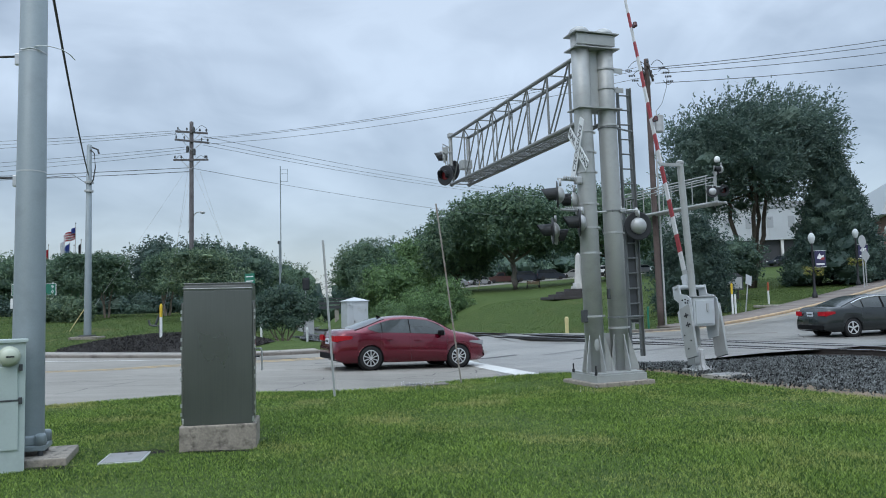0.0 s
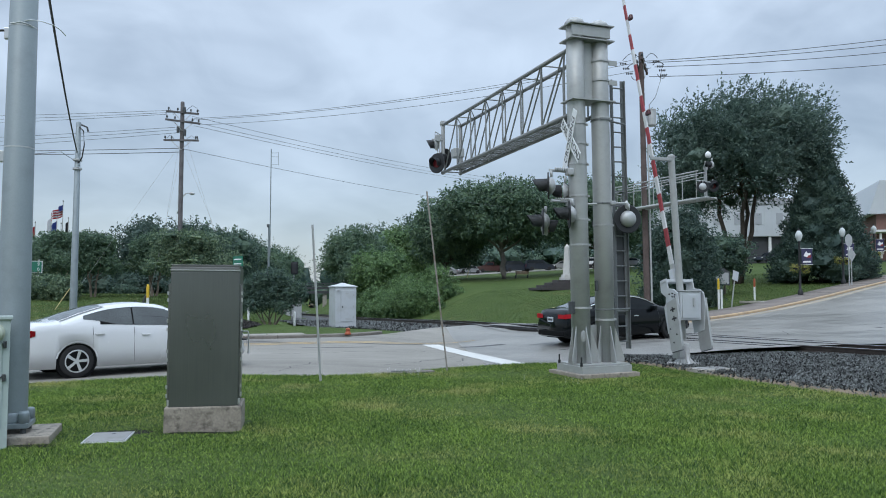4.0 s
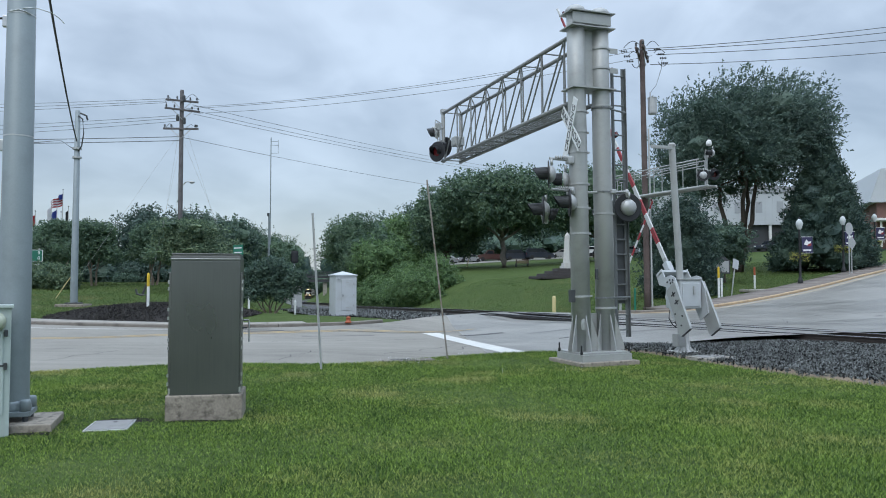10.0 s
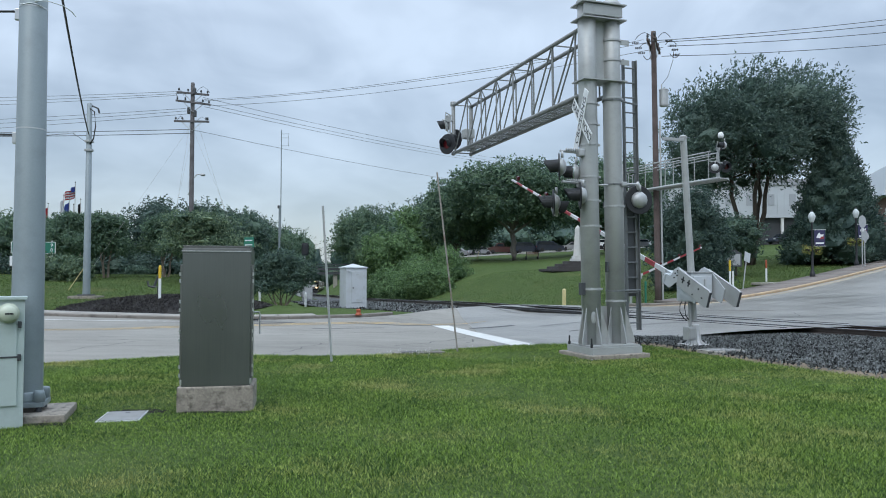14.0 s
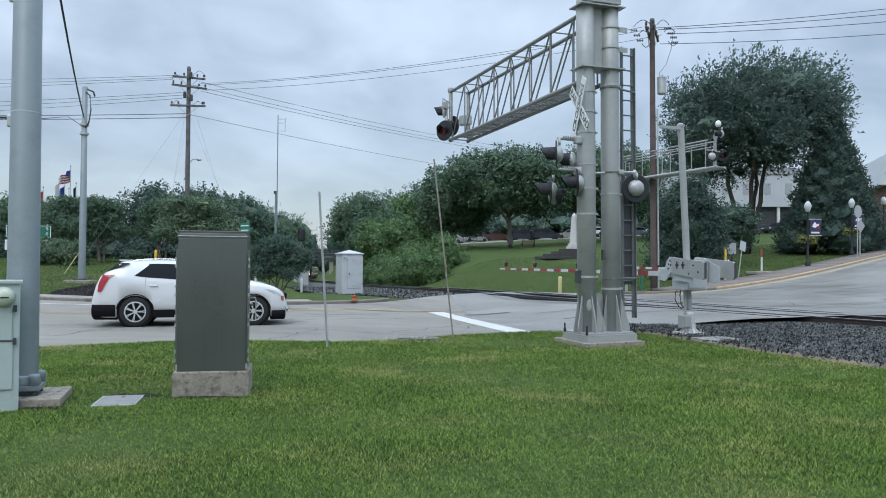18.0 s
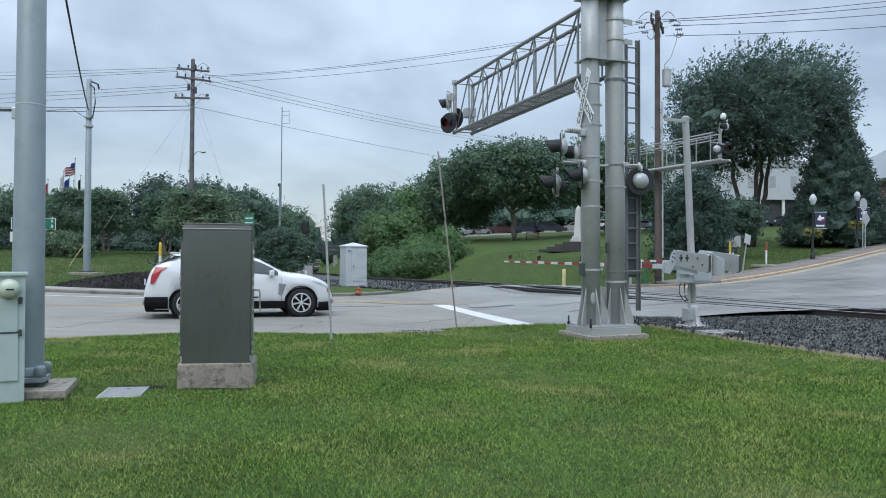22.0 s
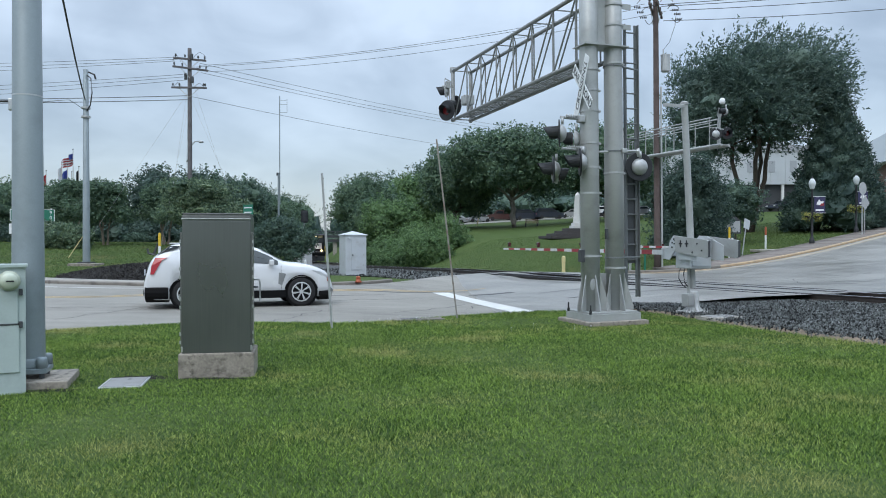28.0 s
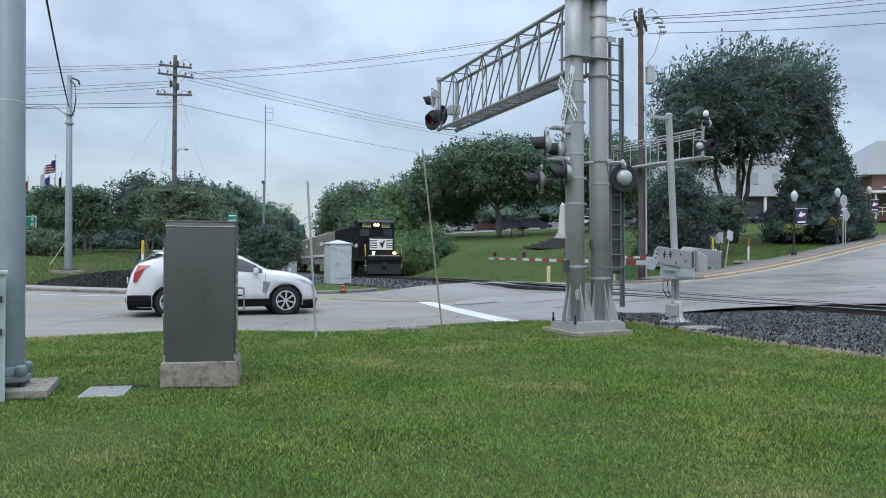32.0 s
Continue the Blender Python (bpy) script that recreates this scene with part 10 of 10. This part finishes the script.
        box(bm, (9.012, 0, 2.22 + 0.19 * k), (0.012, 1.9, 0.11))
        part("stripe", bm, M_WHITE, nose, "white nose stripe")
    bm = nb()
    box(bm, (9.02, 0.05, 2.6), (0.008, 0.75, 0.86))
    part("emblem_field", bm, M_WHITE, nose)
    bm = nb()
    prism(bm, [(-0.28, 2.3), (-0.1, 2.5), (-0.2, 2.75), (0.05, 2.75), (0.2, 2.95), (0.28, 2.85), (0.16, 2.65), (0.12, 2.4), (0.0, 2.25), (-0.04, 2.5)], 0.02, Matrix.Translation((9.03, 0.05, 0)) @ rotz(90))
    part("emblem", bm, M_BLACK, nose)
    bm = nb()
    box(bm, (9.8, 0, 1.35), (0.5, 2.9, 0.9), bevel=0.04)
    pil = part("pilot", bm, M_LOCO, t)
    bm = nb()
    prism(bm, [(10.0, 0.15), (10.4, 0.2), (10.15, 0.95), (10.0, 0.95)], 2.7)
    part("plough", bm, M_LOCO, pil)
    bm = nb()
    box(bm, (10.07, 0, 1.62), (0.04, 2.6, 0.09))
    part("white_sill", bm, M_WHITE, pil)
    bm = nb()
    box(bm, (10.35, 0, 0.95), (0.6, 0.3, 0.3), bevel=0.05)
    part("coupler", bm, M_RAILSTEEL, pil)
    for sy in (-0.86, 0.86):
        bm = nb()
        lathe(bm, [(0.13, 0), (0.135, 0.02), (0.02, 0.06)], Matrix.Translation((10.08, sy, 1.88)) @ Matrix.Rotation(radians(90), 4, "Y"), 16)
        part("ditch_light", bm, M_LAMP, pil, "bright white ditch light")
    for sy in (-1, 1):
        bm = nb()
        path_tube(bm, [(9.1, sy * 1.35, 1.65), (9.15, sy * 1.4, 2.6), (9.9, sy * 1.45, 2.55), (10.05, sy * 1.48, 1.7), (10.05, sy * 1.48, 0.6)], 0.022, 6)
        part("handrail", bm, M_YELLOWRAIL, t)
        bm = nb()
        path_tube(bm, [(5.3, sy * 1.46, 2.6), (-9.6, sy * 1.46, 2.6)], 0.022, 6)
        for k in range(9):
            tube(bm, (5.2 - 1.8 * k, sy * 1.46, 1.6), (5.2 - 1.8 * k, sy * 1.46, 2.6), 0.02, n=5)
        part("side_handrail", bm, M_WHITE, t)
        for k in range(3):
            bm = nb()
            box(bm, (9.7, sy * 1.3, 0.5 + 0.35 * k), (0.5, 0.35, 0.04))
            part("step", bm, M_WHITE, pil)
    bogie(t, -6.4)
    bogie(t, 6.4)
    return t


def build_hopper():
    t = thing("hopper_wagon", "weathered grey covered hopper wagon", "railway wagon", group="wagons of the freight train")
    bm = nb()
    prism(bm, [(-7.0, 2.3), (-5.0, 1.0), (5.0, 1.0), (7.0, 2.3), (7.3, 4.3), (-7.3, 4.3)], 2.9)
    bd = part("body", bm, M_HOPPER, t)
    bm = nb()
    prism(bm, [(-1.45, 4.28), (1.45, 4.28), (1.1, 4.5), (-1.1, 4.5)], 14.6, rotz(90))
    part("roof", bm, M_HOPPER, t)
    bm = nb()
    box(bm, (0, 0, 4.6), (13.5, 0.9, 0.08))
    part("roof_walk", bm, M_GALV, t)
    for k in range(15):
        for sy in (-1, 1):
            bm = nb()
            box(bm, (-7.0 + k, sy * 1.48, 3.1), (0.09, 0.09, 2.3))
            part("rib", bm, M_HOPPER, bd)
    for sy in (-1, 1):
        bm = nb()
        box(bm, (0, sy * 1.5, 1.95), (14.6, 0.08, 0.28))
        part("side_sill", bm, M_WHITE, t)
        bm = nb()
        box(bm, (2.5, sy * 1.52, 3.3), (2.6, 0.02, 0.4))
        part("lettering_bar", bm, M_WHITE, bd)
    bm = nb()
    box(bm, (0, 0, 1.15), (16.0, 0.5, 0.35))
    part("centre_sill", bm, M_RAILSTEEL, t)
    for sx in (-1, 1):
        for k in range(4):
            bm = nb()
            tube(bm, (sx * 7.6, -1.3 + 0.87 * k, 1.2), (sx * 7.25, -1.3 + 0.87 * k, 4.2), 0.04, n=5)
            part("end_post", bm, M_HOPPER, t)
    bogie(t, -6.0, 2)
    bogie(t, 6.0, 2)
    return t


loco = build_locomotive()
wagons = [build_hopper()]
for k in range(5):
    wagons.append(copy_thing(wagons[0], Matrix()))
ARC_Y = [float(v) for v in np.arange(2, 760, 2.0)]
ARC_S = [0.0]
for a_, b_ in zip(ARC_Y, ARC_Y[1:]):
    ARC_S.append(ARC_S[-1] + math.hypot(b_ - a_, track_x(b_) - track_x(a_)))


def rail_pose(s):
    """The pose of a vehicle whose middle is s metres along the line, facing the crossing."""
    y = float(np.interp(s, ARC_S, ARC_Y))
    p, q = [Vector((track_x(v), v, track_z(v) + 0.06)) for v in (y - 6, y + 6)]
    ex = (p - q).normalized()
    ez = (Vector((0, 0, 1)) - ex * ex.z).normalized()
    return Matrix.Translation((p + q) / 2) @ Matrix((ex, ez.cross(ex), ez)).transposed().to_4x4()


TRAIN_Y = [(0, 500), (6, 405), (13, 303), (19, 236), (23, 188), (26, 154), (28, 126), (30, 96), (32, 63.2)]


def motions():
    """Everything that moves: the gate arms, the cars with their wheels, the train."""
    up = [(0, 75.5), (7.8, 75.5), (8.4, 72), (9, 65.5), (9.5, 60.5), (10, 57), (11, 52), (12, 45.5), (12.5, 37.5), (13, 30), (13.5, 24), (14, 20.5), (14.5, 17), (16.5, 6.5), (17, 3.2), (17.6, 0.5), (18.2, 0), (32, 0)]
    walk(gate_arm, [(t, pose(0, 0.02, 1.36, a)) for t, a in up])
    far_up = [(0, 87), (7.8, 87), (8.4, 80), (9, 70), (10, 61), (11, 50), (12, 36), (13, 25), (14, 18), (14.5, 16), (16.5, 5), (17, 2.5), (17.6, 0.4), (18.2, 0), (32, 0)]
    walk(far_arm, [(t, pose(0, 0, 1.2, a)) for t, a in far_up])
    drive(car_red, SEDAN_RED, [(0, -2.1), (0.5, 0.46), (1, 3.45), (1.5, 6.8), (2, 10.1), (2.5, 13.0), (3, 16.3), (4, 23.5), (5, 31), (7, 47)], 0.79)
    drive(car_black, SEDAN_BLACK, [(0, -14.2), (0.5, -11.35), (1, -9.05), (1.5, -7.5), (2, -5.8), (2.5, -3.35), (3, -0.62), (3.5, 2.0), (4.2, 6.0), (5, 11.5), (5.5, 14.9), (6, 17.8), (7, 24.6), (9, 39)], 0.25, 2.5)
    drive(car_white, SEDAN_WHITE, [(0, -36), (2, -21), (3, -14.4), (3.5, -11.1), (4.2, -7.3), (5, -3.8), (5.5, -1.6), (6, 1.35), (6.5, 4.9), (7, 8.4), (7.5, 11.5), (8, 14.6), (8.5, 17.8), (9.5, 24), (11, 34)], 0.0, 3.8)
    drive(car_dark, SEDAN_DARK, [(0, 14.4), (0.5, 17.4), (1, 20.8), (2, 28), (3.5, 39), (5, 52)], 0.8)
    drive(car_suv, SUV_WHITE, [(0, -58), (11, -28), (13, -19), (14.5, -13.35), (15.5, -11.2), (16.5, -9.45), (17, -8.65), (17.5, -8.1), (18, -7.6), (18.5, -7.2), (19, -6.95), (20, -6.75), (21, -6.6), (21.6, -6.5), (22.2, -6.48)], 0.83)
    for k, ob in enumerate([loco] + wagons):
        back = 7.2 if k == 0 else 7.2 + 10.8 + 8.2 + 16.2 * (k - 1)
        walk(ob, [(0.5 * i, rail_pose(float(np.interp(catmull(TRAIN_Y, 0.5 * i), ARC_Y, ARC_S)) + back)) for i in range(65)])


motions()
